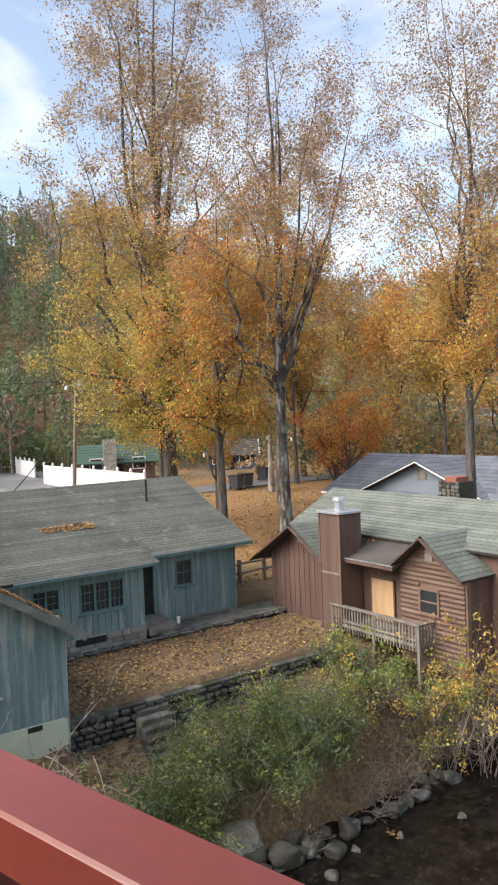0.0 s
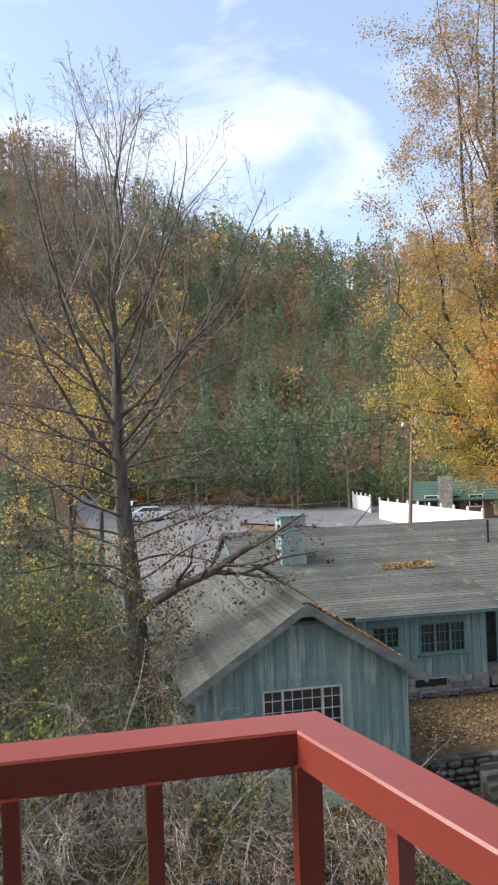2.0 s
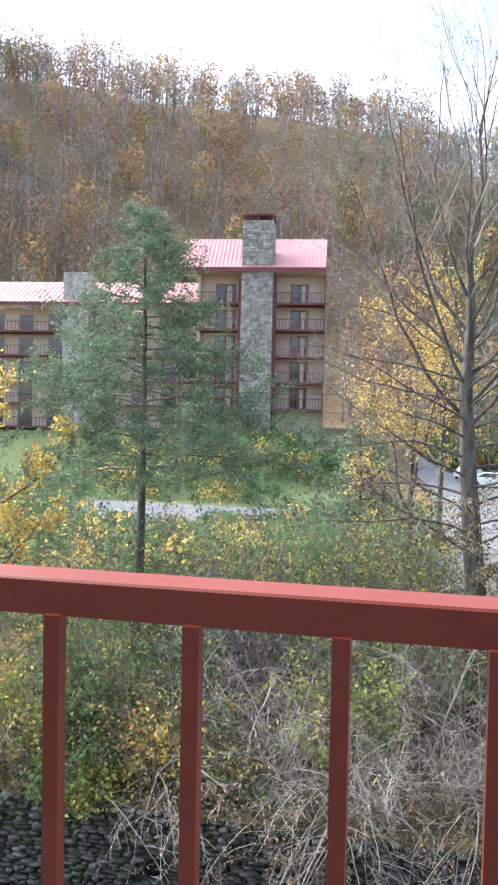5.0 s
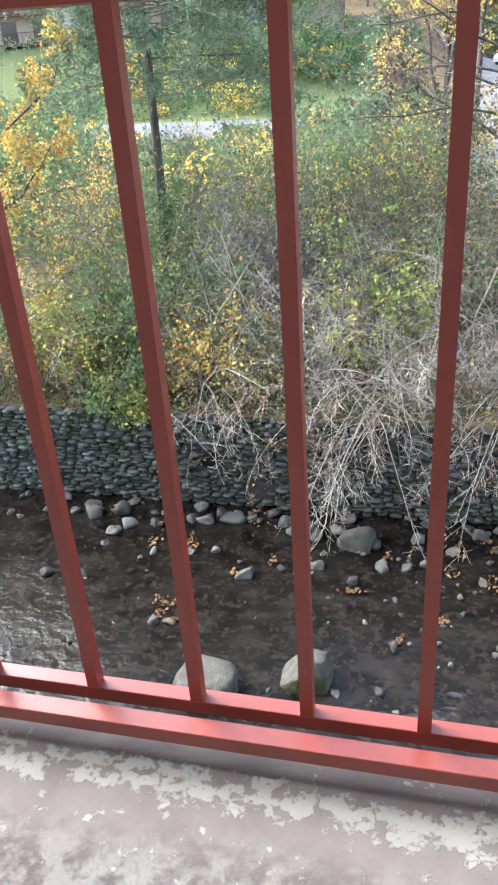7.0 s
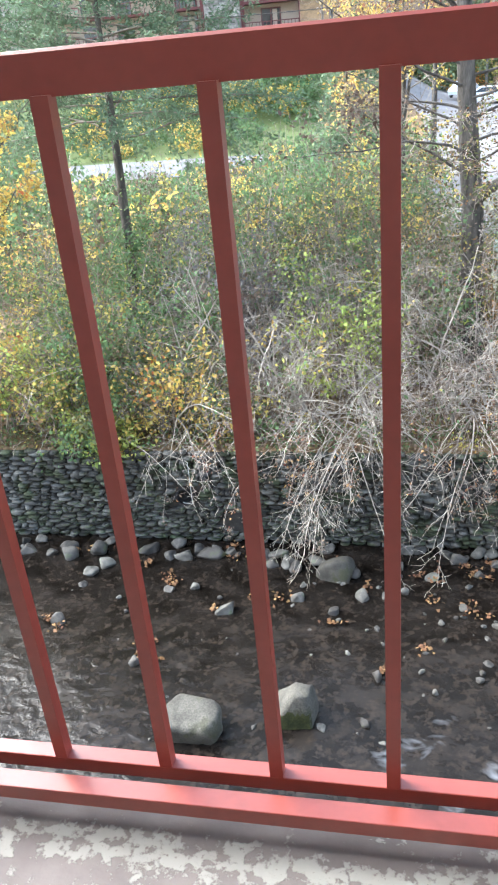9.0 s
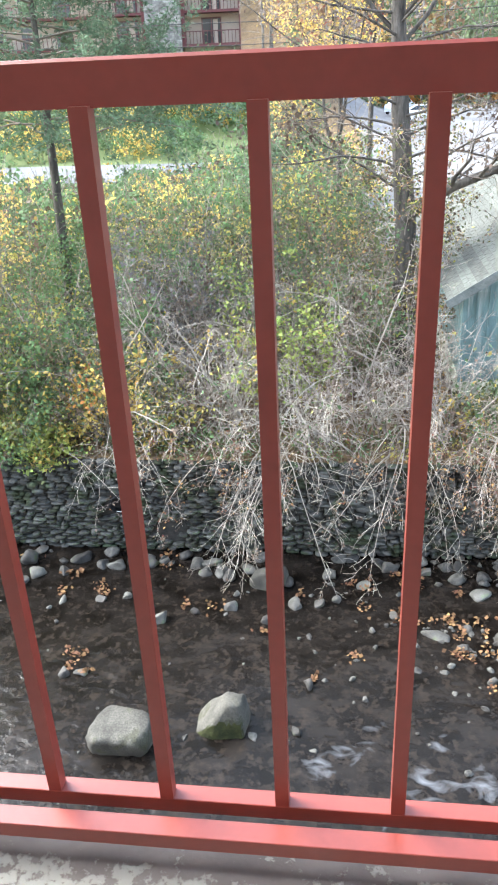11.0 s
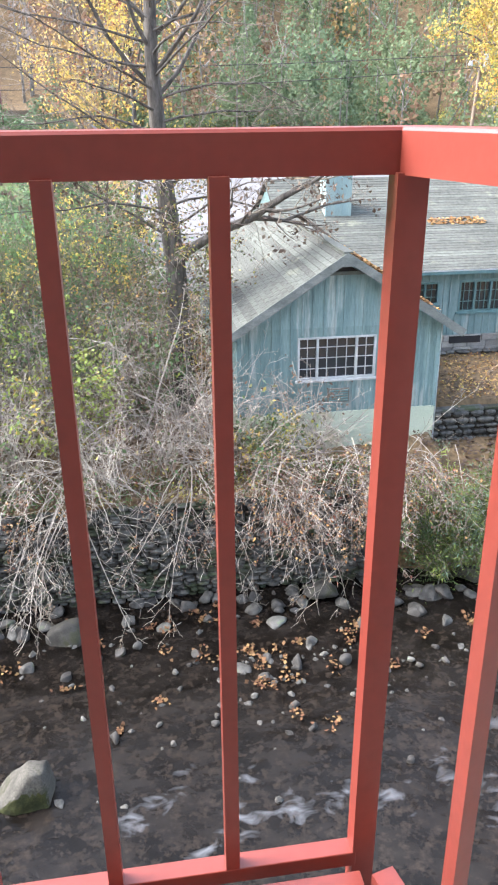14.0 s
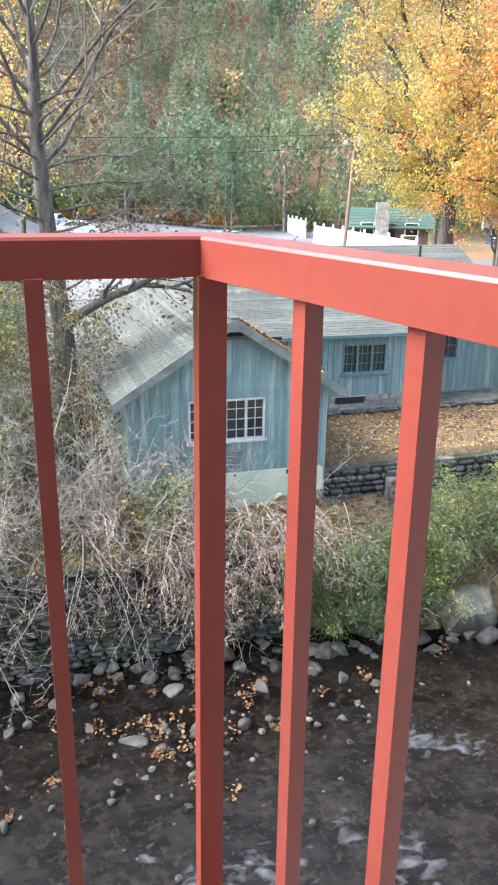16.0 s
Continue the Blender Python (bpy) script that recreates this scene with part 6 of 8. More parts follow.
def autumn_tree(name, label, base, height, radius, seed, crown, stems, bark=None, lean=(0, 0), limb=9, counts=(5, 4), reach=0.26, first=0.2, size=0.16, spread=0.2, clump=8):
    """A tall tree that divides into upswept stems. stems: (share of the height where it leaves, outward x, outward y, share where it ends).
    crown: (material, leaves, from, to) by share of the height."""
    rng = np.random.default_rng(seed)
    t = thing(name, label, "tree", base)
    b = np.array(base, float)
    u = np.linspace(0, 1, 11)
    wave = 0.012 * height
    trunk = b + np.stack([lean[0] * u + wave * u * np.sin(6 * u + seed), lean[1] * u + wave * u * np.cos(4 * u), u * height * 0.97], 1)
    rad = radius * (1 - u) ** 1.15 + 0.012
    rad[0] *= 1.35
    main = [(trunk, rad)]
    for lo, ox, oy, hi in stems:
        k = lo * 10 / 0.97
        i = min(int(k), 9)
        p = trunk[i] + (trunk[i + 1] - trunk[i]) * (k - i)
        r0 = np.interp(k, np.arange(11), rad) * 0.68
        q = stem_line(rng, p, (ox, oy), b[2] + hi * height, 11, 0.011 * height)
        main.append((q, r0 * np.linspace(1, 0, 11) ** 1.45 + 0.012))
    out = list(main)
    for k, (p, r) in enumerate(main):
        some = limbs(rng, p, r, 1, (limb,), 0.95, reach, first if k == 0 else 0.12, 0.07, 0.36)[1:]
        out += some
        for q, qr in some:
            out += limbs(rng, q, qr, 2, counts, 0.7, 0.46, 0.15, 0.06, 0.5)[1:]
    wood(t, out, bark or M_BARK, M_TWIGDARK, 0.06)
    thin = [l for l in out if l[1][0] < 0.05]
    for mat, count, lo, hi in crown:
        pts = sprinkle(rng, thin, int(count / max(0.25, min(1, hi) - lo) * 1.2), spread, clump=clump)
        h = (pts[:, 2] - b[2]) / height + np.repeat(rng.normal(size=len(pts) // clump) * 0.07, clump)
        pts = pts[(h > lo) & (h < hi)][:count]
        leafy(t, "crown", rng, pts, size * (0.95 if lo >= 0.5 else 1.0), mat)
    return t


RISE = [(0.30, -1.6, 0.6, 0.80), (0.36, 1.4, -0.8, 0.85), (0.42, -0.9, -1.0, 0.92), (0.5, 1.1, 0.9, 0.95)]
autumn_tree("autumn_tree", "tall tree with golden lower leaves and a thin bare top", (24.9, 42.4, -5.7), 38, 0.48, 1,
            [(M_LEAF_YG, 15000, 0.10, 0.44), (M_LEAF_Y, 20000, 0.10, 0.52), (M_LEAF_TAN, 26000, 0.34, 0.92), (M_LEAF_O, 4000, 0.24, 0.62), (M_LEAF_TOP, 29000, 0.50, 1.1)],
            [(0.19, -6.6, -1.5, 0.20), (0.17, -4.2, -2.5, 0.17), (0.20, -1.8, -3.6, 0.19), (0.19, 2.4, -3.0, 0.18), (0.22, -7.4, 0.5, 0.28), (0.15, -6.4, 0.5, 0.36), (0.16, 6.0, -1.0, 0.38), (0.17, -4.2, -3.0, 0.30), (0.2, -6.8, 1.0, 0.54), (0.22, -5.2, 0.5, 0.62), (0.26, -4.4, -1.5, 0.98), (0.30, -3.2, 1.5, 0.9), (0.24, 4.6, 0.5, 0.72), (0.34, 2.6, -1.0, 1.0), (0.38, -1.6, -1.2, 1.02), (0.2, -3.0, -3.0, 0.5), (0.2, 2.5, -3.0, 0.48), (0.45, 5.0, 0.5, 0.97)],
            reach=0.30, first=0.14, size=0.16, spread=0.34, limb=10)
autumn_tree("autumn_tree", "orange and yellow maple with a straight grey trunk", (23.2, 34.0, -5.7), 19, 0.28, 2,
            [(M_LEAF_O, 12000, 0.24, 0.95), (M_LEAF_Y, 5000, 0.22, 0.85), (M_LEAF_YG, 4000, 0.2, 0.55), (M_LEAF_TAN, 3000, 0.6, 1.1)],
            [(0.36, -3.0, -0.6, 0.37), (0.36, 2.6, -0.8, 0.35), (0.38, 0.4, -2.6, 0.36), (0.3, -2.6, 0.4, 0.62), (0.34, 2.6, -0.4, 0.66), (0.38, -1.2, -1.8, 0.8), (0.42, 1.2, 1.5, 0.9)], reach=0.42, first=0.28, size=0.16, spread=0.28)
autumn_tree("autumn_tree", "forked grey-barked tree with orange leaves below a thin top", (24.66, 30.4, -5.7), 25, 0.34, 3,
            [(M_LEAF_O, 12500, 0.33, 0.68), (M_LEAF_Y, 3600, 0.32, 0.6), (M_LEAF_TAN, 8000, 0.46, 0.86), (M_LEAF_TOP, 18000, 0.56, 1.1), (M_LEAF_R, 3000, 0.78, 1.1)],
            [(0.35, -2.8, 1.4, 0.44), (0.36, 2.6, 1.6, 0.46), (0.38, 0.4, 2.4, 0.5), (0.31, 3.2, 0.4, 0.72), (0.33, 5.6, -0.3, 0.98), (0.32, -2.6, -0.2, 0.68), (0.36, -1.6, 1.0, 0.84), (0.40, 7.6, 0.5, 0.9), (0.35, 2.0, -1.5, 0.94)], M_BARKLICHEN, reach=0.36, first=0.42, size=0.12, spread=0.24)
autumn_tree("autumn_tree", "golden tree with rust-coloured thinning top", (25.84, 19.6, -5.6), 23, 0.24, 4,
            [(M_LEAF_Y, 11000, 0.2, 0.55), (M_LEAF_O, 9500, 0.22, 0.56), (M_LEAF_TAN, 13000, 0.38, 0.85), (M_LEAF_TOP, 18000, 0.50, 1.1)],
            [(0.40, -3.0, 0.3, 0.42), (0.36, -2.2, -1.0, 0.35), (0.36, 1.5, 1.0, 0.40), (0.42, -1.0, 1.4, 0.46), (0.34, -2.6, 0.8, 0.68), (0.38, -1.8, -0.6, 0.9), (0.4, 1.6, 0.5, 0.95), (0.44, -0.8, 0.3, 1.0), (0.36, 2.2, -0.4, 0.75), (0.5, -2.0, 0.2, 0.98)], reach=0.36, first=0.22, size=0.11, spread=0.24)
autumn_tree("autumn_tree", "tall thin poplar with sparse brown leaves", (36.6, 46.0, -5.6), 40, 0.30, 5,
            [(M_LEAF_TOP, 13000, 0.5, 1.1), (M_LEAF_TAN, 6000, 0.3, 0.7), (M_LEAF_Y, 5000, 0.15, 0.5)],
            [(0.34, -2.6, 0.5, 0.9), (0.4, 2.2, 0.4, 0.95), (0.46, -1.4, -0.6, 1.0), (0.3, 3.4, -0.4, 0.7)], M_BARK, reach=0.28, size=0.18, spread=0.34)
autumn_tree("autumn_tree", "yellow tree beside the street", (41.0, 53.1, -5.5), 25, 0.22, 6,
            [(M_LEAF_Y, 7000, 0.2, 0.95), (M_LEAF_YG, 5000, 0.18, 0.8)], RISE, M_BARKPALE, reach=0.3, size=0.24, spread=0.35)
autumn_tree("young_maple", "young maple with bright orange leaves on the leafy lawn", (35.7, 37.4, -5.5), 8.0, 0.12, 21,
            [(M_LEAF_O, 8500, 0.42, 1.1), (M_LEAF_Y, 1600, 0.4, 1.1)], [(0.3, 3.4, 0.4, 0.85), (0.34, -3.6, 0.2, 0.8), (0.4, 1.6, -1.2, 0.95), (0.36, -1.8, -0.8, 0.9), (0.4, 2.6, -0.8, 0.7)], limb=7, counts=(4, 3), reach=0.42, first=0.3, size=0.15, spread=0.2)
autumn_tree("young_maple", "young orange and yellow maple before the taller trees", (24.4, 36.3, -5.6), 9.5, 0.11, 22,
            [(M_LEAF_O, 3000, 0.3, 1.1), (M_LEAF_YG, 3200, 0.25, 1.1)], [(0.3, 1.4, 0.4, 0.85), (0.34, -1.8, 0.2, 0.7), (0.4, 0.2, -1.2, 0.95)], limb=7, counts=(4, 3), reach=0.40, first=0.3, size=0.14, spread=0.2)
autumn_tree("red_maple", "small dense red maple on the lawn", (37.1, 40.5, -5.5), 6.6, 0.14, 7,
            [(M_LEAF_R, 5500, 0.2, 1.1)], [(0.2, 1.2, 0.4, 0.85), (0.24, -1.2, 0.2, 0.8), (0.3, 0.2, -1.2, 0.95)], limb=7, counts=(4, 3), reach=0.4, first=0.2, size=0.16, spread=0.2)
autumn_tree("autumn_tree", "gold and orange tree behind the blue-grey house", (46, 33, -5.4), 19, 0.26, 8,
            [(M_LEAF_Y, 6500, 0.2, 1.0), (M_LEAF_O, 6000, 0.2, 0.9)], RISE, reach=0.34, size=0.24, spread=0.35)
autumn_tree("autumn_tree", "orange tree behind the cottages", (52, 62, -5.4), 17, 0.3, 9,
            [(M_LEAF_O, 4000, 0.15, 1.0), (M_LEAF_YG, 5000, 0.12, 0.9)], RISE, reach=0.34, size=0.30, spread=0.4)
for k, (x, y, hgt, m1, m2) in enumerate(((47.0, 57.0, 22, M_LEAF_TAN, M_LEAF_O), (57.0, 53.0, 20, M_LEAF_O, M_LEAF_Y), (37.5, 66.0, 24, M_LEAF_TAN, M_LEAF_YG), (62.0, 66.0, 21, M_LEAF_TAN, M_LEAF_YG), (53.0, 44.0, 18, M_LEAF_Y, M_LEAF_TAN))):
    autumn_tree("autumn_tree", "rust and gold tree in the row behind the street", (x, y, gz(x, y) - 0.1), hgt, 0.2, 40 + k,
                [(m1, 5200, 0.12, 1.1), (m2, 3200, 0.12, 0.9)], RISE, limb=7, counts=(4, 4), reach=0.40, size=0.32, spread=0.5)
autumn_tree("autumn_tree", "yellow and olive tree beyond the long roof", (35.2, 60.0, -5.5), 20, 0.3, 13,
            [(M_LEAF_YG, 6000, 0.12, 0.9), (M_LEAF_Y, 4000, 0.12, 0.9)], RISE, reach=0.34, size=0.30, spread=0.45)
autumn_tree("autumn_tree", "yellow-leaved tree on the far bank behind the thicket", (-0.8, 30.0, -6.0), 13, 0.13, 10,
            [(M_LEAF_Y, 3000, 0.3, 1.0), (M_LEAF_R, 700, 0.5, 1.0), (M_LEAF_TAN, 1400, 0.2, 1.0)], [(0.3, -2.0, 0.6, 0.8), (0.36, 1.4, -0.8, 0.85), (0.42, -0.9, -1.0, 0.92)], limb=8, counts=(5, 4), reach=0.34, size=0.13, spread=0.2)
autumn_tree("autumn_tree", "thin gold-leaved tree by the parking lot", (0.6, 46.0, -5.6), 18, 0.18, 12,
            [(M_LEAF_Y, 1100, 0.25, 1.0), (M_LEAF_YG, 900, 0.25, 1.0), (M_LEAF_O, 400, 0.3, 1.0)], RISE, limb=7, counts=(5, 4), reach=0.3, size=0.17, spread=0.25)
autumn_tree("autumn_tree", "layered yellow tree leaning over the creek wall", (-12.6, 17.2, -6.4), 9.5, 0.13, 31,
            [(M_LEAF_Y, 6500, 0.25, 1.1), (M_LEAF_O, 500, 0.3, 1.1), (M_LEAF_YG, 1200, 0.2, 0.9)], [(0.3, 3.2, -0.6, 0.55), (0.42, 3.6, 0.4, 0.75), (0.36, -1.6, -0.8, 0.8), (0.55, 2.4, -0.9, 0.92)],
            limb=8, counts=(5, 4), reach=0.36, size=0.11, spread=0.10, clump=6)


# ---- the big bare tree beside the gable house
def bare_tree():
    rng = np.random.default_rng(41)
    base = np.array((1.0, 19.3, -6.5))
    t = thing("bare_tree", "large leafless tree with grey bark and fine upswept twigs", "tree", base)
    trunk = np.array([(1.0, 19.3, -6.6), (1.02, 19.3, -5), (0.95, 19.3, -2.6), (0.72, 19.3, 0), (0.60, 19.25, 2.0), (0.66, 19.35, 4.0), (0.58, 19.3, 5.6), (0.84, 19.2, 7.2), (0.74, 19.3, 8.6), (1.1, 19.3, 10.4)])
    rad = np.array([0.40, 0.30, 0.26, 0.21, 0.16, 0.115, 0.08, 0.05, 0.03, 0.01])
    main = [(trunk, rad)]
    # upswept limbs, the upper ones steep
    for k in range(30):
        z = 1.3 + 8.2 * (k / 30) ** 1.05
        a = 2.4 * k + 0.5
        steep = 0.6 + 0.13 * z
        x = np.interp(z, trunk[:, 2], trunk[:, 0])
        r = np.interp(z, trunk[:, 2], rad) * 0.27
        ln = (11.4 - z) * rng.uniform(0.54, 0.70) + 1.2
        q = bent(rng, (x, 19.3, z), (math.cos(a), math.sin(a) * 0.8, steep), ln, 9, 0.13, 0.09)
        main.append((q, r * np.linspace(1, 0, len(q)) ** 0.9 + 0.008))
    # thin level limbs with hanging ends lower down
    for k in range(22):
        z = -1.8 + 5.2 * k / 22
        a = (0.0 if k % 2 else math.pi) + rng.normal() * 0.6
        x = np.interp(z, trunk[:, 2], trunk[:, 0])
        q = bent(rng, (x, 19.2, z), (math.cos(a), math.sin(a) * 0.7 - 0.1, 0.42), rng.uniform(3.0, 4.8), 8, 0.13, -0.035)
        main.append((q, np.linspace(0.034, 0.006, len(q))))
    big = np.array([(0.9, 19.15, -2.5), (1.25, 18.9, -2.1), (1.98, 18.5, -1.62), (2.7, 18.25, -1.3), (3.45, 18.0, -0.8), (4.0, 17.7, -0.5), (4.9, 17.4, 0.1)])
    main.append((big, np.array([0.15, 0.13, 0.11, 0.10, 0.08, 0.05, 0.02])))
    big2 = np.array([(2.7, 18.25, -1.3), (3.5, 18.1, -1.35), (4.5, 18.0, -1.0), (5.4, 18.0, -0.9)])
    main.append((big2, np.array([0.05, 0.04, 0.03, 0.012])))
    out = list(main)
    for p, r in main[1:]:
        out += limbs(rng, p, r, 3, (9, 5, 3), 0.62, 0.42, 0.2, 0.05, 0.5)[1:]
    wood(t, out, M_BARK, M_TWIGDARK, 0.03, 8)
    # vines that climb the trunk and hang from the low limbs
    vines = []
    for k in range(90):
        z = rng.uniform(-6.0, -0.2)
        a = rng.uniform(0, 6.28)
        vines.append((bent(rng, (0.95 + 0.25 * math.cos(a), 19.15 + 0.25 * math.sin(a), z), (math.cos(a), math.sin(a), 0.5), rng.uniform(0.8, 2.1), 6, 0.25, -0.16), np.linspace(0.014, 0.004, 7)))
    vines += [l for p, r in vines[:90] for l in limbs(rng, p, r, 1, (6,), 0.8, 0.45, 0.2, -0.08, 0.6)[1:]]
    v, q = tube_quads(vines, 3)
    under(fast("vine", v, q, M_TWIGMID), t)["kind"] = "stuff"
    pts = rng.permutation(sprinkle(rng, vines, 7500, 0.12, 1.0, 5))
    for mat, lo, hi, lab in ((M_DRY, 0, 2800, "dry brown leaves clinging to vines"), (M_LEAF_OLIVE, 2800, 5600, "olive vine leaves"), (M_LEAF_YG, 5600, 6600, "yellow-green vine leaves"), (M_FALLEN, 6600, 7500, "orange vine leaves")):
        leafy(t, "clinging_leaves", rng, pts[lo:hi], 0.085, mat, lab)
    low = sprinkle(rng, [l for l in out if l[0][0][2] < 0.2], 800, 0.12)
    leafy(t, "hanging_leaves", rng, low - (0, 0, 0.1), 0.13, M_DRY)


bare_tree()


def conifer(name, label, base, z0, z1, width, seed, n_leaf=9000, radius=0.16, size=0.22, droop=-0.03, trunk_top=None):
    rng = np.random.default_rng(seed)
    t = thing(name, label, "tree", base)
    b = np.array(base, float)
    u = np.linspace(0, 1, 9)
    trunk = b + np.stack([0.12 * np.sin(3 * u), 0.1 * u, u * (z1 - b[2])], 1)
    lines = [(trunk, radius * (1 - u) + 0.015)]
    for k in range(70):
        w = k / 70
        z = z0 + (z1 - z0) * w
        a = k * 2.4 + rng.uniform(-0.4, 0.4)
        ln = width * (1 - w) ** 0.75 * rng.uniform(0.6, 1.1) + 0.25
        i = (z - b[2]) / (z1 - b[2])
        p = (np.interp(i, u, trunk[:, 0]), np.interp(i, u, trunk[:, 1]), z)
        lines.append((bent(rng, p, (math.cos(a), math.sin(a), 0.15), ln, 5, 0.10, droop), np.linspace(0.03, 0.006, 6)))
    out = list(lines)
    for p, r in lines[1:]:
        out += limbs(rng, p, r, 1, (9,), 0.7, 0.4, 0.2, -0.03, 0.5)[1:]
    wood(t, out, M_BARK, M_TWIGDARK, 0.05)
    pts = sprinkle(rng, out[1:], n_leaf, 0.09)
    leafy(t, "crown", rng, pts, size, M_NEEDLE, aspect=0.28, flat=0.3)
    return t


hem = conifer("hemlock", "tall soft evergreen with drooping feathery branches", (-8.1, 19.8, -6.4), -0.5, 7.3, 4.9, 51, 40000, size=0.15)
ivy = np.random.default_rng(53)
for mat, n in ((M_LEAF_G, 1500), (M_LEAF_LG, 350)):
    c = ivy.normal(size=(n // 10, 3)) * (0.33, 0.28, 1.15) + (-8.0, 19.65, -4.2)
    leafy(hem, "ivy", ivy, np.repeat(c, 10, 0) + ivy.normal(size=(n // 10 * 10, 3)) * 0.12, 0.11, mat, "green ivy climbing the trunk")
conifer("hemlock", "dense evergreen further up the bank", (-3.0, 32.0, -6.2), -4.0, 1.5, 2.6, 52, 6000, size=0.24)


def bush(name, label, base, height, width, seed, leaf, n_leaf=900, size=0.10, stems=14, twig=None, droop=0.0, spread=0.10, sides=(6, 3), lean=(0, 0), flat=0.0, aspect=0.6, away=0.9, clump=20, low=0.0):
    """A many-stemmed shrub. leaf: materials with shares; low: the share of its height below which it is bare."""
    rng = np.random.default_rng(seed)
    t = thing(name, label, "shrub", base)
    lines = []
    for k in range(stems):
        a = rng.uniform(0, 6.28)
        s = rng.uniform(0.1, away) * width / height
        p = np.array(base) + (rng.normal() * 0.12 * width, rng.normal() * 0.12 * width, -0.1)
        q = bent(rng, p, (math.cos(a) * s + lean[0], math.sin(a) * s + lean[1], 1), height * rng.uniform(0.6, 1.15), 6, 0.14, droop)
        lines.append((q, np.linspace(0.018, 0.005, len(q))))
    out = list(lines)
    for p, r in lines:
        out += limbs(rng, p, r, 2, sides, 0.75, 0.42, 0.2, droop * 0.5, 0.6)[1:]
    v, q = tube_quads(out, 3)
    under(fast("branching", v, q, twig or M_TWIGDARK), t)["kind"] = "stuff"
    for mat, share in leaf:
        pts = sprinkle(rng, out, int(n_leaf * share), spread * 1.35, 1.0, clump)
        leafy(t, "foliage", rng, pts[pts[:, 2] > base[2] + low * height], size, mat, flat=flat, aspect=aspect)
    return t


# evergreen and leafy bushes along the right bank
for k, (x, y, hgt, wid, n) in enumerate(((10.6, 14.4, 3.0, 2.6, 5200), (12.3, 14.7, 2.3, 2.0, 3200), (9.2, 15.0, 1.7, 1.5, 1700), (13.6, 14.6, 1.7, 1.8, 2000), (6.4, 14.0, 2.9, 2.3, 4600), (7.5, 14.0, 2.4, 2.2, 3800), (8.4, 14.2, 1.9, 2.0, 2200))):
    bush("evergreen_bush", "feathery dark green evergreen bush hanging over the creek bank", (x, y, gz(x, y)), hgt, wid, 60 + k, [(M_BUSH, 0.66), (M_NEEDLE, 0.2), (M_LEAF_LG, 0.14)], int(n * 2.6), 0.11, 22,
         droop=-0.09, aspect=0.22, lean=(0, -0.2))
for k, (x, y, hgt, wid, n, mats) in enumerate(((16.6, 13.4, 4.3, 1.5, 2600, [(M_LEAF_Y, 0.8), (M_LEAF_LG, 0.2)]), (17.4, 12.8, 4.9, 1.9, 3000, [(M_LEAF_Y, 0.85), (M_LEAF_O, 0.15)]), (16.2, 14.3, 3.0, 1.2, 1700, [(M_LEAF_LG, 0.9), (M_LEAF_Y, 0.1)]),
                                               (14.6, 15.4, 1.2, 1.3, 700, [(M_LEAF_LG, 0.6), (M_LEAF_YG, 0.4)]), (12.4, 16.1, 1.4, 1.0, 420, [(M_LEAF_YG, 1.0)]), (16.2, 15.5, 1.15, 1.5, 1200, [(M_LEAF_LG, 0.5), (M_LEAF_G, 0.5)]), (15.9, 16.8, 0.9, 1.3, 900, [(M_LEAF_G, 0.6), (M_LEAF_YG, 0.4)]), (15.2, 16.2, 1.3, 1.3, 900, [(M_LEAF_YG, 0.5), (M_LEAF_G, 0.5)]), (16.5, 13.9, 2.2, 1.4, 1800, [(M_LEAF_Y, 0.6), (M_LEAF_LG, 0.4)]))):
    bush("yellow_bush", "yellow and light green leafy bush by the wooden deck", (x, y, gz(x, y)), hgt, wid, 80 + k, mats, n, 0.10, 16, low=0.45 if hgt > 2.5 else 0.0)
for k, (x, y, hgt, wid) in enumerate(((15.2, 13.7, 1.7, 2.4), (17.0, 14.0, 1.8, 2.4), (14.2, 13.4, 1.3, 2.2), (18.6, 13.8, 1.8, 2.4), (13.2, 13.5, 1.2, 2.2), (11.4, 13.3, 1.0, 2.0), (9.0, 14.0, 1.1, 2.0), (8.2, 15.0, 1.2, 1.8), (12.6, 15.6, 1.2, 1.8), (15.6, 15.2, 1.3, 2.0))):
    bush("bare_bush", "tangled leafless brown bush on the bank", (x, y, gz(x, y)), hgt, wid, 90 + k, [(M_DRY, 1.0)], 160, 0.08, 15, M_TWIGDARK, droop=-0.06)

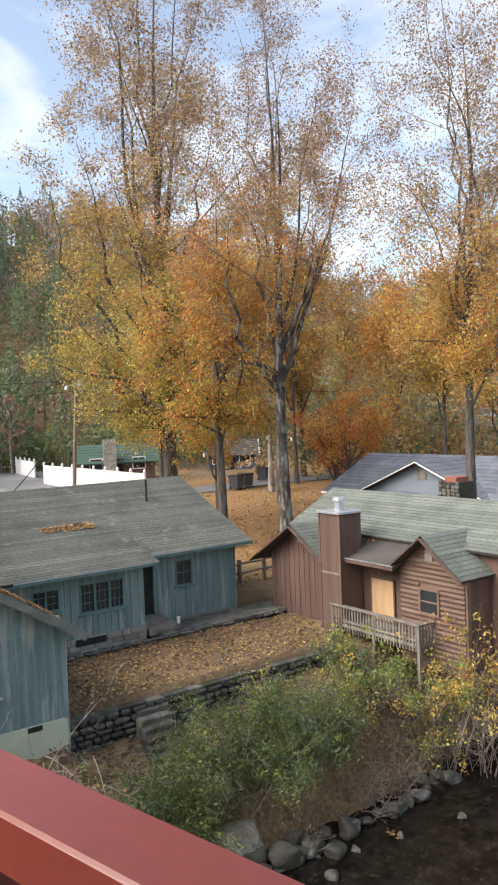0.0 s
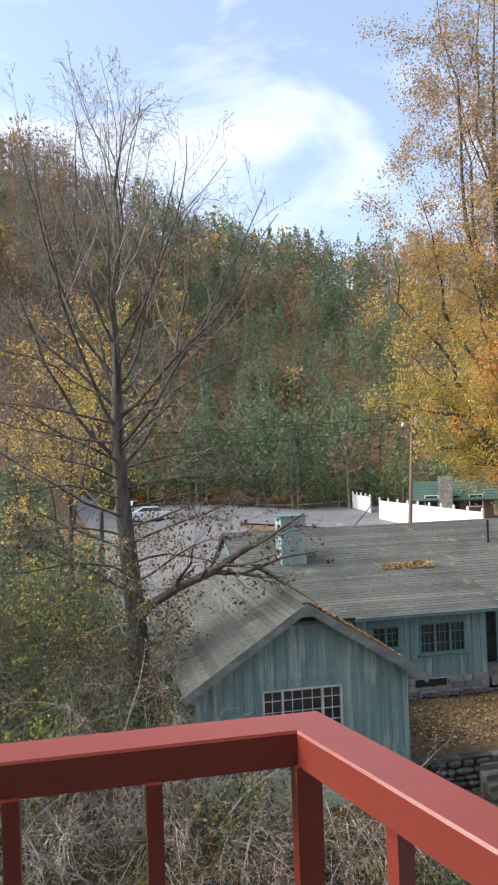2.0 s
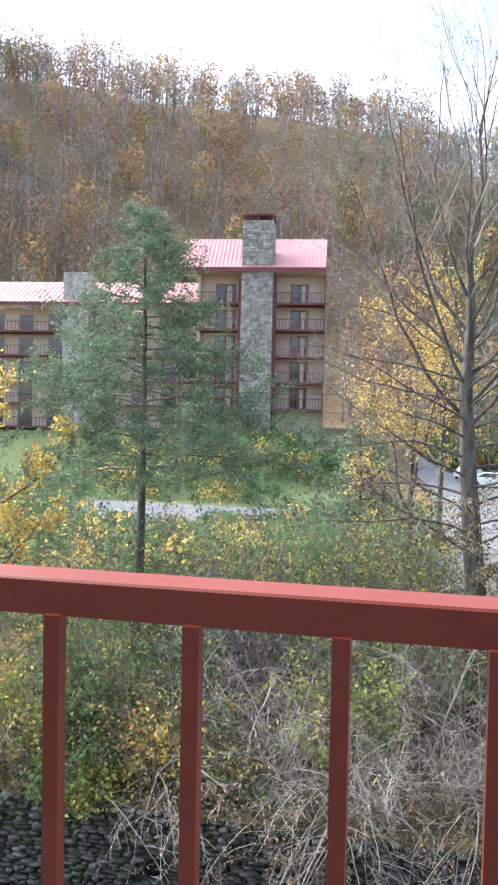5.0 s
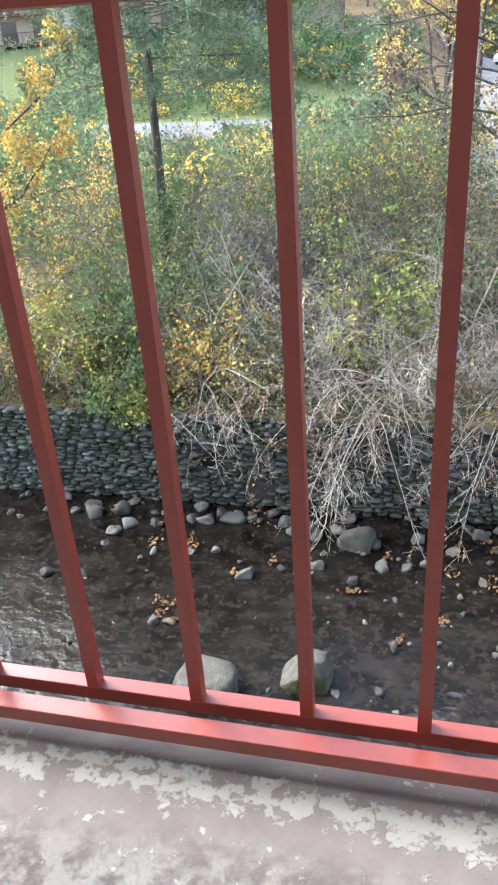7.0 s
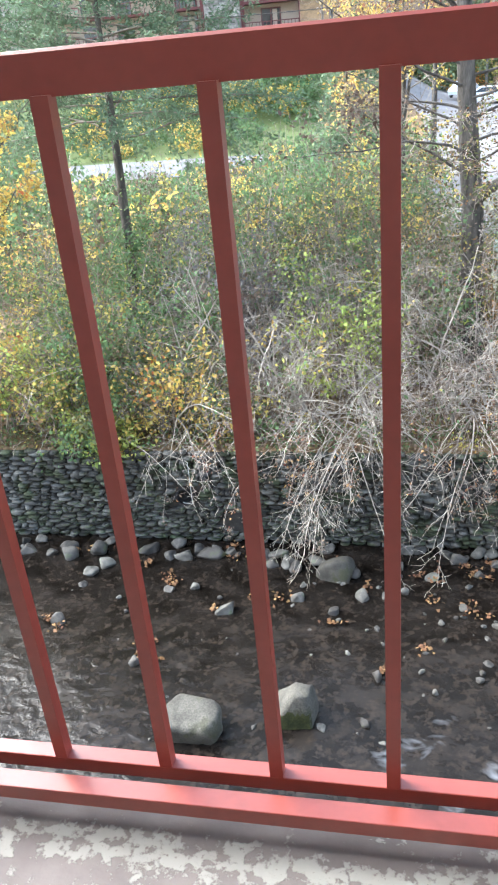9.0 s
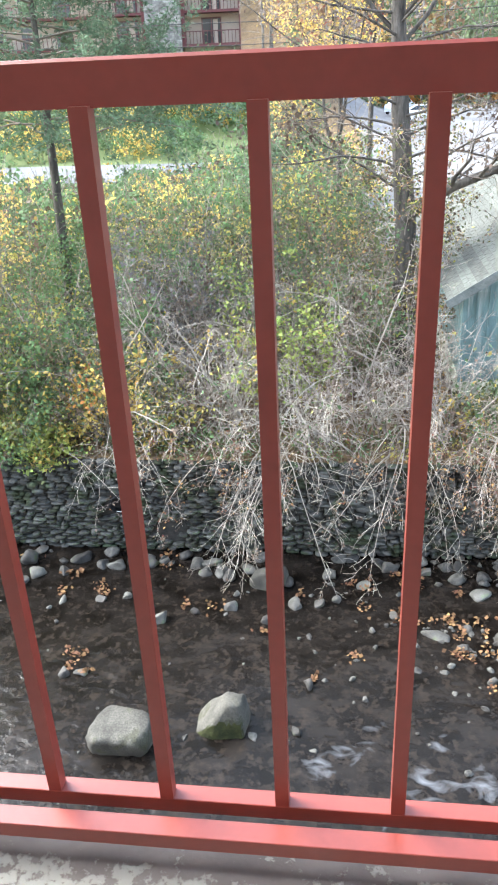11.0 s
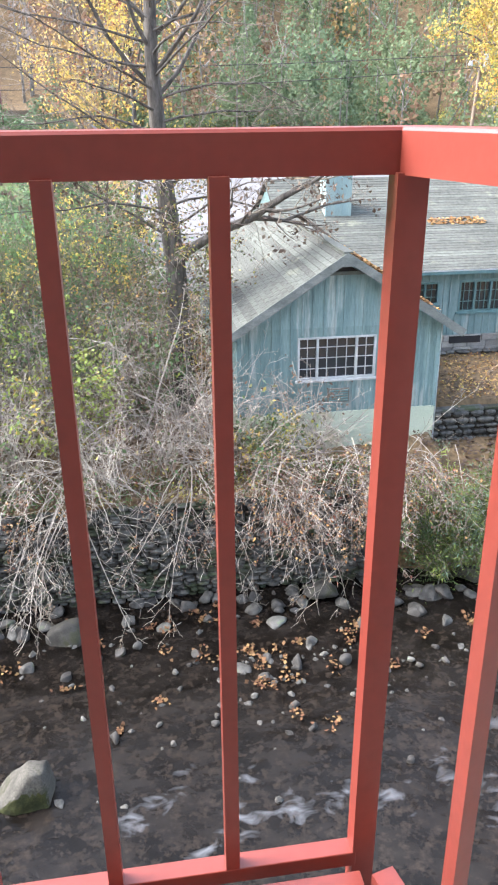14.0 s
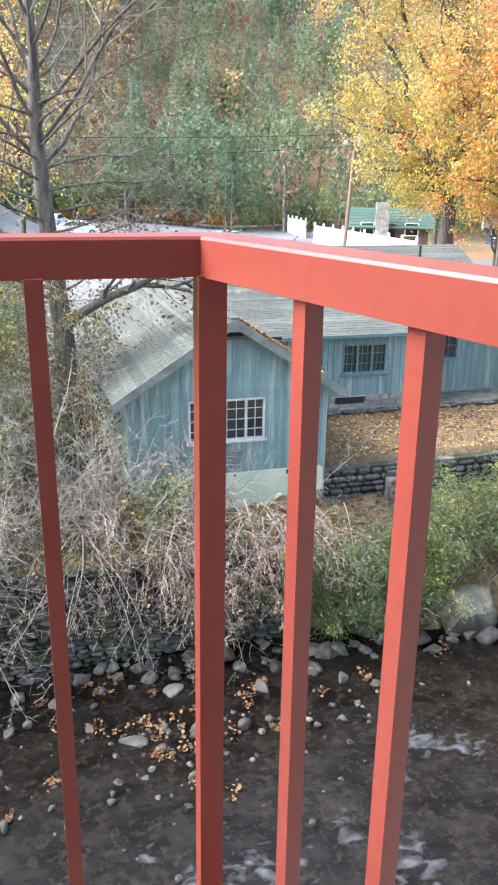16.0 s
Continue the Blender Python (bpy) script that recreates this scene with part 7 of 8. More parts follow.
# thicket on the left bank, plant by plant
TH = [(-12.5, 15.6, 3.4, "g"), (-11.0, 15.0, 3.0, "g"), (-9.8, 15.2, 3.6, "y"), (-8.6, 14.9, 2.8, "lg"), (-7.5, 14.7, 2.0, "g"), (-8.0, 15.8, 3.2, "g"), (-7.2, 14.4, 0.9, "lg"), (-8.9, 17.6, 4.6, "g"), (-6.3, 16.0, 3.0, "g"), (-5.5, 15.0, 2.6, "y"), (-6.6, 18.4, 4.4, "g"),
      (-5.0, 17.5, 4.2, "v"), (-4.5, 18.0, 4.0, "v"), (-6.9, 19.9, 3.4, "g"), (-7.6, 20.9, 3.6, "g"), (-4.2, 15.2, 1.8, "yg"), (-3.6, 17.0, 3.4, "b"), (-2.9, 15.6, 2.7, "b"), (-2.2, 18.2, 4.0, "m"), (-1.4, 16.4, 3.6, "lg"), (-1.0, 15.0, 2.2, "b"), (-0.3, 17.6, 3.6, "m"), (0.3, 15.6, 2.4, "b"),
      (-3.8, 19.6, 4.6, "m"), (-2.0, 21.0, 4.6, "yg"), (-0.6, 20.2, 4.8, "m"), (-5.6, 21.2, 4.6, "g"), (-4.4, 23.0, 5.0, "yg"), (-2.6, 24.4, 5.2, "g"), (-0.9, 23.6, 5.2, "y"), (0.2, 22.4, 4.6, "m"), (-7.6, 24.0, 4.6, "yg"), (-10.4, 19.8, 4.4, "m"),
      (-11.8, 22.8, 4.8, "y"), (1.6, 15.4, 3.0, "b"), (2.6, 15.3, 1.3, "yg"), (1.2, 17.0, 3.6, "b"), (3.6, 15.5, 2.3, "b"), (4.6, 15.6, 1.0, "yg"), (-13.6, 18.4, 5.0, "y"), (-9.4, 26.5, 4.6, "g"), (-6.4, 27.0, 5.0, "y"), (-3.4, 27.6, 4.8, "g"), (0.0, 26.0, 4.4, "g")]
MIX = {"y": [(M_LEAF_Y, 0.8), (M_LEAF_YG, 0.15), (M_LEAF_O, 0.05)], "g": [(M_LEAF_G, 0.7), (M_LEAF_OLIVE, 0.2), (M_LEAF_YG, 0.1)], "lg": [(M_LEAF_LG, 0.9), (M_LEAF_Y, 0.1)], "yg": [(M_LEAF_YG, 0.25), (M_LEAF_OLIVE, 0.35), (M_LEAF_G, 0.3), (M_LEAF_Y, 0.1)], "b": [(M_DRY, 1.0)], "v": [(M_VINE, 0.9), (M_DRY, 0.1)], "m": [(M_DRY, 0.15), (M_LEAF_OLIVE, 0.35), (M_LEAF_G, 0.45), (M_LEAF_LG, 0.05)]}
LAB = {"y": ("yellow_shrub", "tall shrub with yellow autumn leaves on the creek bank"), "g": ("green_shrub", "tangled green-leaved shrub on the creek bank"), "lg": ("green_shrub", "light green leafy shrub above the stone wall"),
       "yg": ("yellow_shrub", "olive and yellow shrub on the creek bank"), "b": ("bare_shrub", "leafless pale-twigged shrub above the stone wall"), "v": ("vine_shrub", "shrub smothered in dead grey vines"), "m": ("vine_shrub", "vine-covered shrub with few dull leaves")}
for k, (x, y, hgt, c) in enumerate(TH):
    hgt = min(hgt, 3.9) if -8 < x < -3.5 and y > 17 else hgt
    n = {"y": 1500, "g": 2900, "lg": 2400, "yg": 1700, "b": 160, "m": 1500, "v": 1700}[c]
    bush(*LAB[c], (x, y, gz(x, y)), hgt, 1.5 + 0.22 * hgt, 200 + k, MIX[c], n, 0.11, 20, M_TWIGMID if c == "b" else M_TWIGDARK, droop=-0.05 if c in "bmv" else -0.02, spread=0.14)


def arch(rng, root, way, length, radius, sag, steps=10):
    """A long bare branch that rises from its root, bends over and hangs."""
    q = bent(rng, root, way, length, steps, 0.08, -sag)
    q[:, 2] = np.maximum(q[:, 2], WATER_Z + 0.12 + rng.uniform(0, 0.15))
    return q, np.linspace(radius, radius * 0.22, len(q))


def tangle():
    """Pale dead branches that arch over the bank and hang down the creek wall, and fine brush behind them."""
    rng = np.random.default_rng(77)
    lines = []
    # fallen crowns whose limbs fan out over the wall
    for fx, fy, fz, n in ((-1.5, 15.0, -5.7, 4), (-2.6, 15.8, -5.0, 3), (1.1, 14.9, -6.0, 3), (3.1, 15.2, -6.0, 2), (-0.2, 16.2, -4.8, 4), (4.9, 15.0, -6.2, 2), (-3.4, 16.6, -4.4, 4), (-1.0, 17.4, -3.9, 4), (-4.6, 16.0, -4.8, 3)):
        for k in range(n):
            a = -math.pi / 2 + rng.normal() * 0.95
            lines.append(arch(rng, (fx + rng.normal() * 0.15, fy, fz), (math.cos(a), math.sin(a), rng.uniform(-0.15, 0.75)), rng.uniform(1.7, 3.1), rng.uniform(0.012, 0.024), rng.uniform(0.08, 0.17)))
    # branches that hang down the wall to the water
    for fx, n in ((-2.0, 5), (-1.6, 6), (0.7, 5), (2.6, 5), (-7.2, 1)):
        for k in range(n):
            lines.append(arch(rng, (fx + rng.normal() * 0.15, 14.4, rng.uniform(-6.5, -5.8)), (rng.normal() * 0.5, -0.6, rng.uniform(-0.25, 0.2)), rng.uniform(2.2, 3.6), rng.uniform(0.010, 0.019), rng.uniform(0.13, 0.22)))
    # arching canes all over the bank
    for k in range(76):
        x, y = rng.uniform(-6.2, 5.4), 14.5 + 6.5 * rng.uniform() ** 1.5
        if x > 1.2 and y > 16:
            continue
        a = rng.uniform(0, 6.28)
        lines.append(arch(rng, (x, y, float(land(x, y)) + rng.uniform(0, 0.6)), (math.cos(a) * 0.8, math.sin(a) * 0.6 - 0.35, rng.uniform(0.7, 1.5)), rng.uniform(2.2, 4.4), rng.uniform(0.010, 0.022), rng.uniform(0.08, 0.17)))
    out = list(lines)
    for p, r in lines:
        out += limbs(rng, p, r, 2, (8, 4), 0.75, 0.40, 0.15, -0.04, 0.55)[1:]
    v, q = tube_quads(out, 3)
    tagged(fast("dead_branches", v, q, M_TWIGPALE), "pale dead branches arching over the bank and the stone wall", "branches", kind="stuff")
    v, q = leaf_quads(rng, sprinkle(rng, out, 3600, 0.05, 1.0, 4), 0.06)
    tagged(fast("dry_leaves", v, q, M_DRY), "few dry leaves on the dead branches", "leaves", kind="stuff")
    lines = []
    for k in range(110):
        x, y, z = rng.uniform(-4.4, 6.6) if k < 50 else rng.uniform(2.0, 6.0), rng.uniform(14.0, 15.0), rng.uniform(-6.6, -5.6)
        lines.append(arch(rng, (x, y, z), (rng.uniform(-0.9, 0.9), -0.7, rng.uniform(-0.3, 0.5)), rng.uniform(1.0, 2.4), 0.009, 0.17, 8))
    out = list(lines)
    for p, r in lines:
        out += limbs(rng, p, r, 2, (6, 3), 0.8, 0.4, 0.2, -0.06, 0.6)[1:]
    v, q = tube_quads(out, 3)
    tagged(fast("creeper", v, q, M_TWIGMID), "brown leafless creepers draped over the creek wall", "creeper", kind="stuff")
    pts = sprinkle(rng, out, 8000, 0.06, 1.0, 4)
    pick = rng.uniform(size=len(pts))
    for mat, lo, hi in ((M_DRY, 0, 0.7), (M_FALLEN, 0.7, 0.88), (M_LEAF_R, 0.88, 1)):
        v, q = leaf_quads(rng, pts[(pick >= lo) & (pick < hi)], 0.07)
        tagged(fast("creeper_leaves", v, q, mat), "small dry leaves on the creepers", "leaves", kind="stuff")
    # low leafy growth along the top of the wall
    n = 420
    c = np.stack([rng.uniform(-14, 4.6, n), 14.2 + rng.uniform(0, 1, n) ** 1.6 * 1.1, np.full(n, -6.55)], 1)
    pts = np.repeat(c, 16, 0) + rng.normal(size=(n * 16, 3)) * (0.16, 0.13, 0.09) + (0, 0, 0.12)
    pick = np.repeat(rng.uniform(size=n), 16)
    for mat, lo, hi in ((M_LEAF_G, 0, 0.36), (M_LEAF_OLIVE, 0.36, 0.62), (M_DRY, 0.62, 0.92), (M_LEAF_YG, 0.92, 1)):
        v, q = leaf_quads(rng, pts[(pick >= lo) & (pick < hi)], 0.085)
        tagged(fast("wall_top_growth", v, q, mat), "low leafy growth along the top of the creek wall", "undergrowth", kind="stuff")
    lines = []
    for k in range(150):
        x, y = rng.uniform(-14, 2.0), rng.uniform(14.5, 24)
        if x > 1.2 and y > 16:
            continue
        a = rng.uniform(0, 6.28)
        q = bent(rng, (x, y, float(land(x, y))), (math.cos(a) * 0.7, math.sin(a) * 0.7, 1), rng.uniform(1.5, 4.2), 7, 0.17, -0.10)
        lines.append((q, np.linspace(0.013, 0.004, len(q))))
    out = list(lines)
    for p, r in lines:
        out += limbs(rng, p, r, 1, (6,), 0.8, 0.4, 0.2, -0.03, 0.6)[1:]
    v, q = tube_quads(out, 3)
    tagged(fast("brushwood", v, q, M_TWIG), "thin grey brushwood tangled over the bank", "brush", kind="stuff")
    pts = sprinkle(rng, out, 7000, 0.12, 1.0, 4)
    pick = rng.uniform(size=len(pts))
    for mat, lo, hi in ((M_LEAF_G, 0, 0.40), (M_LEAF_OLIVE, 0.40, 0.62), (M_DRY, 0.62, 0.90), (M_LEAF_YG, 0.90, 1)):
        v, q = leaf_quads(rng, pts[(pick >= lo) & (pick < hi)], 0.10)
        tagged(fast("undergrowth_leaves", v, q, mat), "small leaves scattered through the undergrowth", "leaves", kind="stuff")


tangle()


def sapling(base, height, seed):
    rng = np.random.default_rng(seed)
    t = thing("bare_sapling", "thin leafless grey sapling standing in the thicket", "sapling", base, "saplings in the thicket")
    q = bent(rng, base, (rng.normal() * 0.25, rng.normal() * 0.25, 1), height, 8, 0.10, 0.02)
    lines = limbs(rng, q, np.linspace(0.032, 0.008, len(q)), 3, (9, 5, 3), 0.8, 0.4, 0.25, 0.02, 0.55)
    wood(t, lines, M_TWIG, M_TWIG, 0.02, 5)


for k in range(22):
    sx, sy = -8.2 + 0.42 * k + 0.3 * math.sin(5 * k), 15.3 + 6.0 * ((k * 0.618) % 1)
    sapling((sx, sy, gz(sx, sy) - 0.05), 3.0 + 1.6 * ((k * 0.37) % 1), 700 + k)


def back_thicket():
    """Shrubs and saplings that fill the low ground between the bank and the lane."""
    rng = np.random.default_rng(88)
    groups = {"green": [], "olive": [], "yellow": [], "dry": []}
    stems = []
    for _ in range(330):
        y = rng.uniform(24, 51.5)
        x = rng.uniform(-0.62 * y - 3, -1.0 + 0.02 * y)
        if 45 < y and x > -6 and rng.uniform() < 0.5:
            continue
        h = rng.uniform(1.6, 4.6) * (1.0 if y < 48 else 0.55)
        d, az = math.hypot(x + 0.4, y + 0.8), math.degrees(math.atan2(x + 0.4, y + 0.8))
        if -25 < az < -9.5:
            h = max(0.35, min(h, (1.0 if rng.uniform() < 0.72 else 1.9) - 0.122 * d - gz(x, y)))       # low growth before the lane
        k = rng.choice(["green", "olive", "yellow", "dry"], p=[0.64, 0.12, 0.08, 0.16])
        n = 240 if k != "dry" else 110
        c = rng.normal(size=(n, 3))
        c /= np.linalg.norm(c, axis=1, keepdims=True)
        c *= rng.uniform(0.2, 1.0, (n, 1)) ** 0.5
        lob = 1 + 0.4 * np.sin(3 * np.arctan2(c[:, 1], c[:, 0]) + rng.uniform(0, 6))
        w = rng.uniform(0.28, 0.5) * h + 0.5
        z = float(land(x, y))
        groups[k].append(np.stack([c[:, 0] * w * lob, c[:, 1] * w * lob, c[:, 2] * h * 0.5], 1) + (x, y, z + h * 0.5))
        for _ in range(9 if k == "dry" else 4):
            q = bent(rng, (x, y, z), (rng.normal() * 0.4, rng.normal() * 0.4, 1), h * rng.uniform(0.8, 1.5), 5, 0.14)
            stems.append((q, np.linspace(0.02, 0.007, len(q))))
    for k, mat in (("green", M_LEAF_G), ("olive", M_LEAF_OLIVE), ("yellow", M_LEAF_Y), ("dry", M_DRY)):
        v, q = leaf_quads(rng, np.concatenate(groups[k]), 0.27)
        tagged(fast("undergrowth_" + k, v, q, mat), k + " undergrowth filling the low ground before the lane", "undergrowth", kind="stuff")
    v, q = tube_quads(stems, 3)
    tagged(fast("undergrowth_stems", v, q, M_TWIGDARK), "thin grey stems in the undergrowth", "undergrowth", kind="stuff")


back_thicket()


# ---- woods on the hill
def woods():
    rng = np.random.default_rng(99)
    sets = {"grey": [], "green": [], "rust": [], "gold": []}
    stems = []
    n = 0
    while n < 2700:
        az, r = radians(rng.uniform(-42, 72)), math.sqrt(rng.uniform(97 ** 2, 242 ** 2))
        x, y = r * math.sin(az), r * math.cos(az)
        if y < 92 or (-40 < x < -6 and y < 106) or (x < -6 and r < 108):
            continue
        n += 1
        a = math.degrees(az)
        up = (r - 97) / 130
        patch = noise.noise(Vector((x * 0.022, y * 0.022, 3.0)))
        green = 0.80 * math.exp(-((a - 13) / 10) ** 2) * (1.2 - 0.7 * up) + 0.25 * (patch > 0.18)
        rust = 0.30 + 0.25 * (patch < -0.15) + 0.2 * (a < -5)
        u = rng.uniform()
        kind = "green" if u < green else "rust" if u < green + rust * 0.6 else "gold" if u < green + rust * 0.6 + 0.10 * (1.4 - up) else "grey"
        h = rng.uniform(9, 16) * (0.85 if kind == "grey" else 1.0)
        z = float(land(x, y))
        m = {"grey": 70, "green": 250}.get(kind, 130)
        w = 0.2 * h
        c = rng.normal(size=(m, 3))
        c /= np.linalg.norm(c, axis=1, keepdims=True)
        c *= rng.uniform(0.45, 1.0, (m, 1)) ** 0.5
        lob = 1 + 0.35 * np.sin(3 * np.arctan2(c[:, 1], c[:, 0]) + rng.uniform(0, 6)) * rng.uniform(0.3, 1)
        if kind == "green" and rng.uniform() < 0.6:
            c = np.stack([c[:, 0] * w * (1 - c[:, 2]) * 0.65, c[:, 1] * w * (1 - c[:, 2]) * 0.65, c[:, 2] * h * 0.45], 1)
        else:
            c = np.stack([c[:, 0] * w * lob, c[:, 1] * w * lob, c[:, 2] * h * 0.36], 1)
        sets[kind].append(c + (x, y, z + h * 0.62))
        if kind == "grey" or rng.uniform() < 0.35:
            q = bent(rng, (x, y, z), (0.03, 0.02, 1), h * 0.98, 4, 0.03)
            stems.append((q, np.linspace(0.22, 0.04, len(q))))
            for _ in range(3):
                k = rng.uniform(0.5, 0.85)
                qq = bent(rng, (x, y, z + h * k), (rng.normal() * 0.6, rng.normal() * 0.6, 1.1), h * 0.35, 3, 0.1)
                stems.append((qq, np.linspace(0.08, 0.02, len(qq))))
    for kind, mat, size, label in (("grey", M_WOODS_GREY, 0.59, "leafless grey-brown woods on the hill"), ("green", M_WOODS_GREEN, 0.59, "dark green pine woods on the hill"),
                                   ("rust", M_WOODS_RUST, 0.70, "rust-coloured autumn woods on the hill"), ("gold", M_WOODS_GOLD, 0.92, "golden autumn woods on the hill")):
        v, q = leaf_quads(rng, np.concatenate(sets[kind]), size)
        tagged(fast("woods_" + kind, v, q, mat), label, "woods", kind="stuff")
    v, q = tube_quads(stems, 3)
    tagged(fast("woods_stems", v, q, M_BARKPALE), "pale bare stems among the hill woods", "woods", kind="stuff")
    # shrubs at the foot of the hill and round the hotel
    for mat, cnt, label, seed, (x0, x1, y0, y1), hh in ((M_LEAF_G, 46, "green shrubs below the hotel", 1, (-34, -8, 66, 79), 3.4), (M_LEAF_G, 22, "tall green shrubs at the foot of the hotel", 7, (-25, -9, 75, 78.5), 5.4), (M_LEAF_YG, 30, "olive shrubs along the foot of the hill", 2, (-6, 46, 100, 108), 5.0),
                                                        (M_WOODS_GREEN, 46, "dark shrubs along the foot of the hill", 3, (-6, 60, 99, 107), 6.0), (M_LEAF_Y, 16, "yellow shrubs below the hotel", 4, (-30, -6, 64, 80), 3.6),
                                                        (M_WOODS_GREEN, 34, "dark trees behind the street", 8, (52, 92, 50, 70), 8.0), (M_LEAF_TAN, 30, "tan trees behind the street", 9, (50, 92, 46, 74), 9.0),
                                                        (M_LEAF_O, 12, "orange shrubs beside the parking lot", 5, (2, 30, 97, 101), 2.4), (M_WOODS_GREEN, 40, "dark trees behind the cottages", 6, (45, 95, 84, 100), 11.0)):
        g = np.random.default_rng(300 + seed)
        pts = []
        for _ in range(cnt):
            x, y = g.uniform(x0, x1), g.uniform(y0, y1)
            c = np.repeat(g.normal(size=(20, 3)) * (0.30, 0.30, 0.24), 19, 0) + g.normal(size=(380, 3)) * np.repeat(g.uniform(0.04, 0.13, (20, 1)), 19, 0)
            c *= hh * g.uniform(0.7, 1.15)
            pts.append(c + (x, y, float(land(x, y)) + hh * 0.42))
        v, q = leaf_quads(g, np.concatenate(pts), 0.28 if hh < 6 else 0.5)
        tagged(fast("shrubs", v, q, mat), label, "shrubs", kind="stuff")


woods()


# ---------------------------------------------------------------- rocks, foam, fallen leaves
def rock(name, label, at, size, seed, mat, group="", planes=(), foot=None):
    """A worn stone, its faces cut by random planes, or by the planes (normal, distance) given. foot: a material for its low front."""
    bm = bmesh.new()
    bmesh.ops.create_icosphere(bm, subdivisions=4 if planes else 3, radius=0.5)
    r = random.Random(seed)
    o = Vector((r.uniform(0, 50), r.uniform(0, 50), r.uniform(0, 50)))
    cuts = [Vector((r.gauss(0, 1), r.gauss(0, 1), r.gauss(0, 0.7))).normalized() for _ in range(7)]
    for v in bm.verts:
        p = v.co.copy()
        for c, far in [(Vector(n).normalized(), f) for n, f in planes] or [(c, 0.25) for c in cuts]:
            d = p.dot(c) - far
            if d > 0:
                p -= c * d * 0.9
        p *= 1 + (0.10 if planes else 0.24) * noise.noise(p * 2.4 + o) + 0.05 * noise.noise(p * 7 + o) + (0.025 * noise.noise(p * 18 + o) if planes else 0)
        v.co = Vector((p.x * size[0], p.y * size[1], p.z * size[2]))
    me = bpy.data.meshes.new(name)
    bm.to_mesh(me)
    bm.free()
    me.polygons.foreach_set("use_smooth", [True] * len(me.polygons))
    me.materials.append(mat)
    if foot:
        me.materials.append(foot)
        for f in me.polygons:
            f.material_index = int(f.normal.y < -0.45 and f.center.z < 0.10 * size[2] + 0.08 * noise.noise(f.center * 5 + o))
    ob = new(name, me)
    ob.location = at
    ob.rotation_euler = (0, 0, 0) if planes else (r.uniform(-0.15, 0.15), r.uniform(-0.15, 0.15), r.uniform(0, 6.28) if size[0] < 0.7 else r.uniform(-0.2, 0.2))
    return tagged(ob, label, "rock", group)


WZ = WATER_Z
# the darker low front stands for wet rock and the shade of its undercut
rock("boulder", "large pale boulder standing in the creek", (-4.0, 8.4, WZ + 0.16), (1.15, 0.95, 0.95), 5, M_BOULDER, "creek boulders",
     [((0.05, -0.12, 1), 0.27), ((0, -1, -0.25), 0.34), ((1, 0.1, 0.1), 0.46), ((-1, 0.2, 0.45), 0.40), ((0.3, 1, 0.3), 0.40), ((0.1, -0.9, 0.6), 0.42)], M_MOSSROCK)
rock("boulder", "angular pale boulder with a mossy foot in the creek", (-2.32, 8.85, WZ + 0.16), (1.15, 0.95, 1.15), 2, M_BOULDER, "creek boulders",
     [((0.15, -1, 0.25), 0.24), ((1, -0.1, 0.15), 0.26), ((-0.8, -0.1, 0.75), 0.20), ((0, 1, 0.3), 0.32), ((0.2, 0.1, 1), 0.36), ((-0.4, -0.7, 0.1), 0.34)], M_MOSS)
for k, (x, y, s) in enumerate(((11.0, 13.3, 0.9), (10.4, 12.7, 1.2), (9.5, 13.9, 1.3), (13.9, 12.75, 0.85), (14.5, 12.9, 0.6), (3.5, 13.55, 1.1), (11.5, 12.4, 0.8), (12.4, 12.9, 0.9), (-1.9, 12.8, 1.0), (8.3, 13.6, 0.9), (15.6, 13.4, 0.7), (6.9, 13.7, 0.9))):
    rock("boulder", "grey boulder at the foot of the bank", (x, y, WZ + 0.12 * s), (s, s * 0.75, s * 0.62), 10 + k, M_BOULDER if k == 3 else M_MOSSROCK, "bank boulders")
# its low front faces take the darker bank rock
rock("boulder", "big pale rough boulder leaning on the bank", (9.5, 13.25, WZ + 0.42), (1.5, 1.2, 1.45), 9, M_PALEROCK, "bank boulders",
     [((0.1, -0.75, 0.6), 0.32), ((0.1, 0.1, 1), 0.36), ((-1, -0.2, 0.2), 0.38), ((1, -0.3, 0.3), 0.36), ((-0.4, -1, -0.3), 0.36), ((0, 1, 0), 0.4)], M_MOSSROCK)
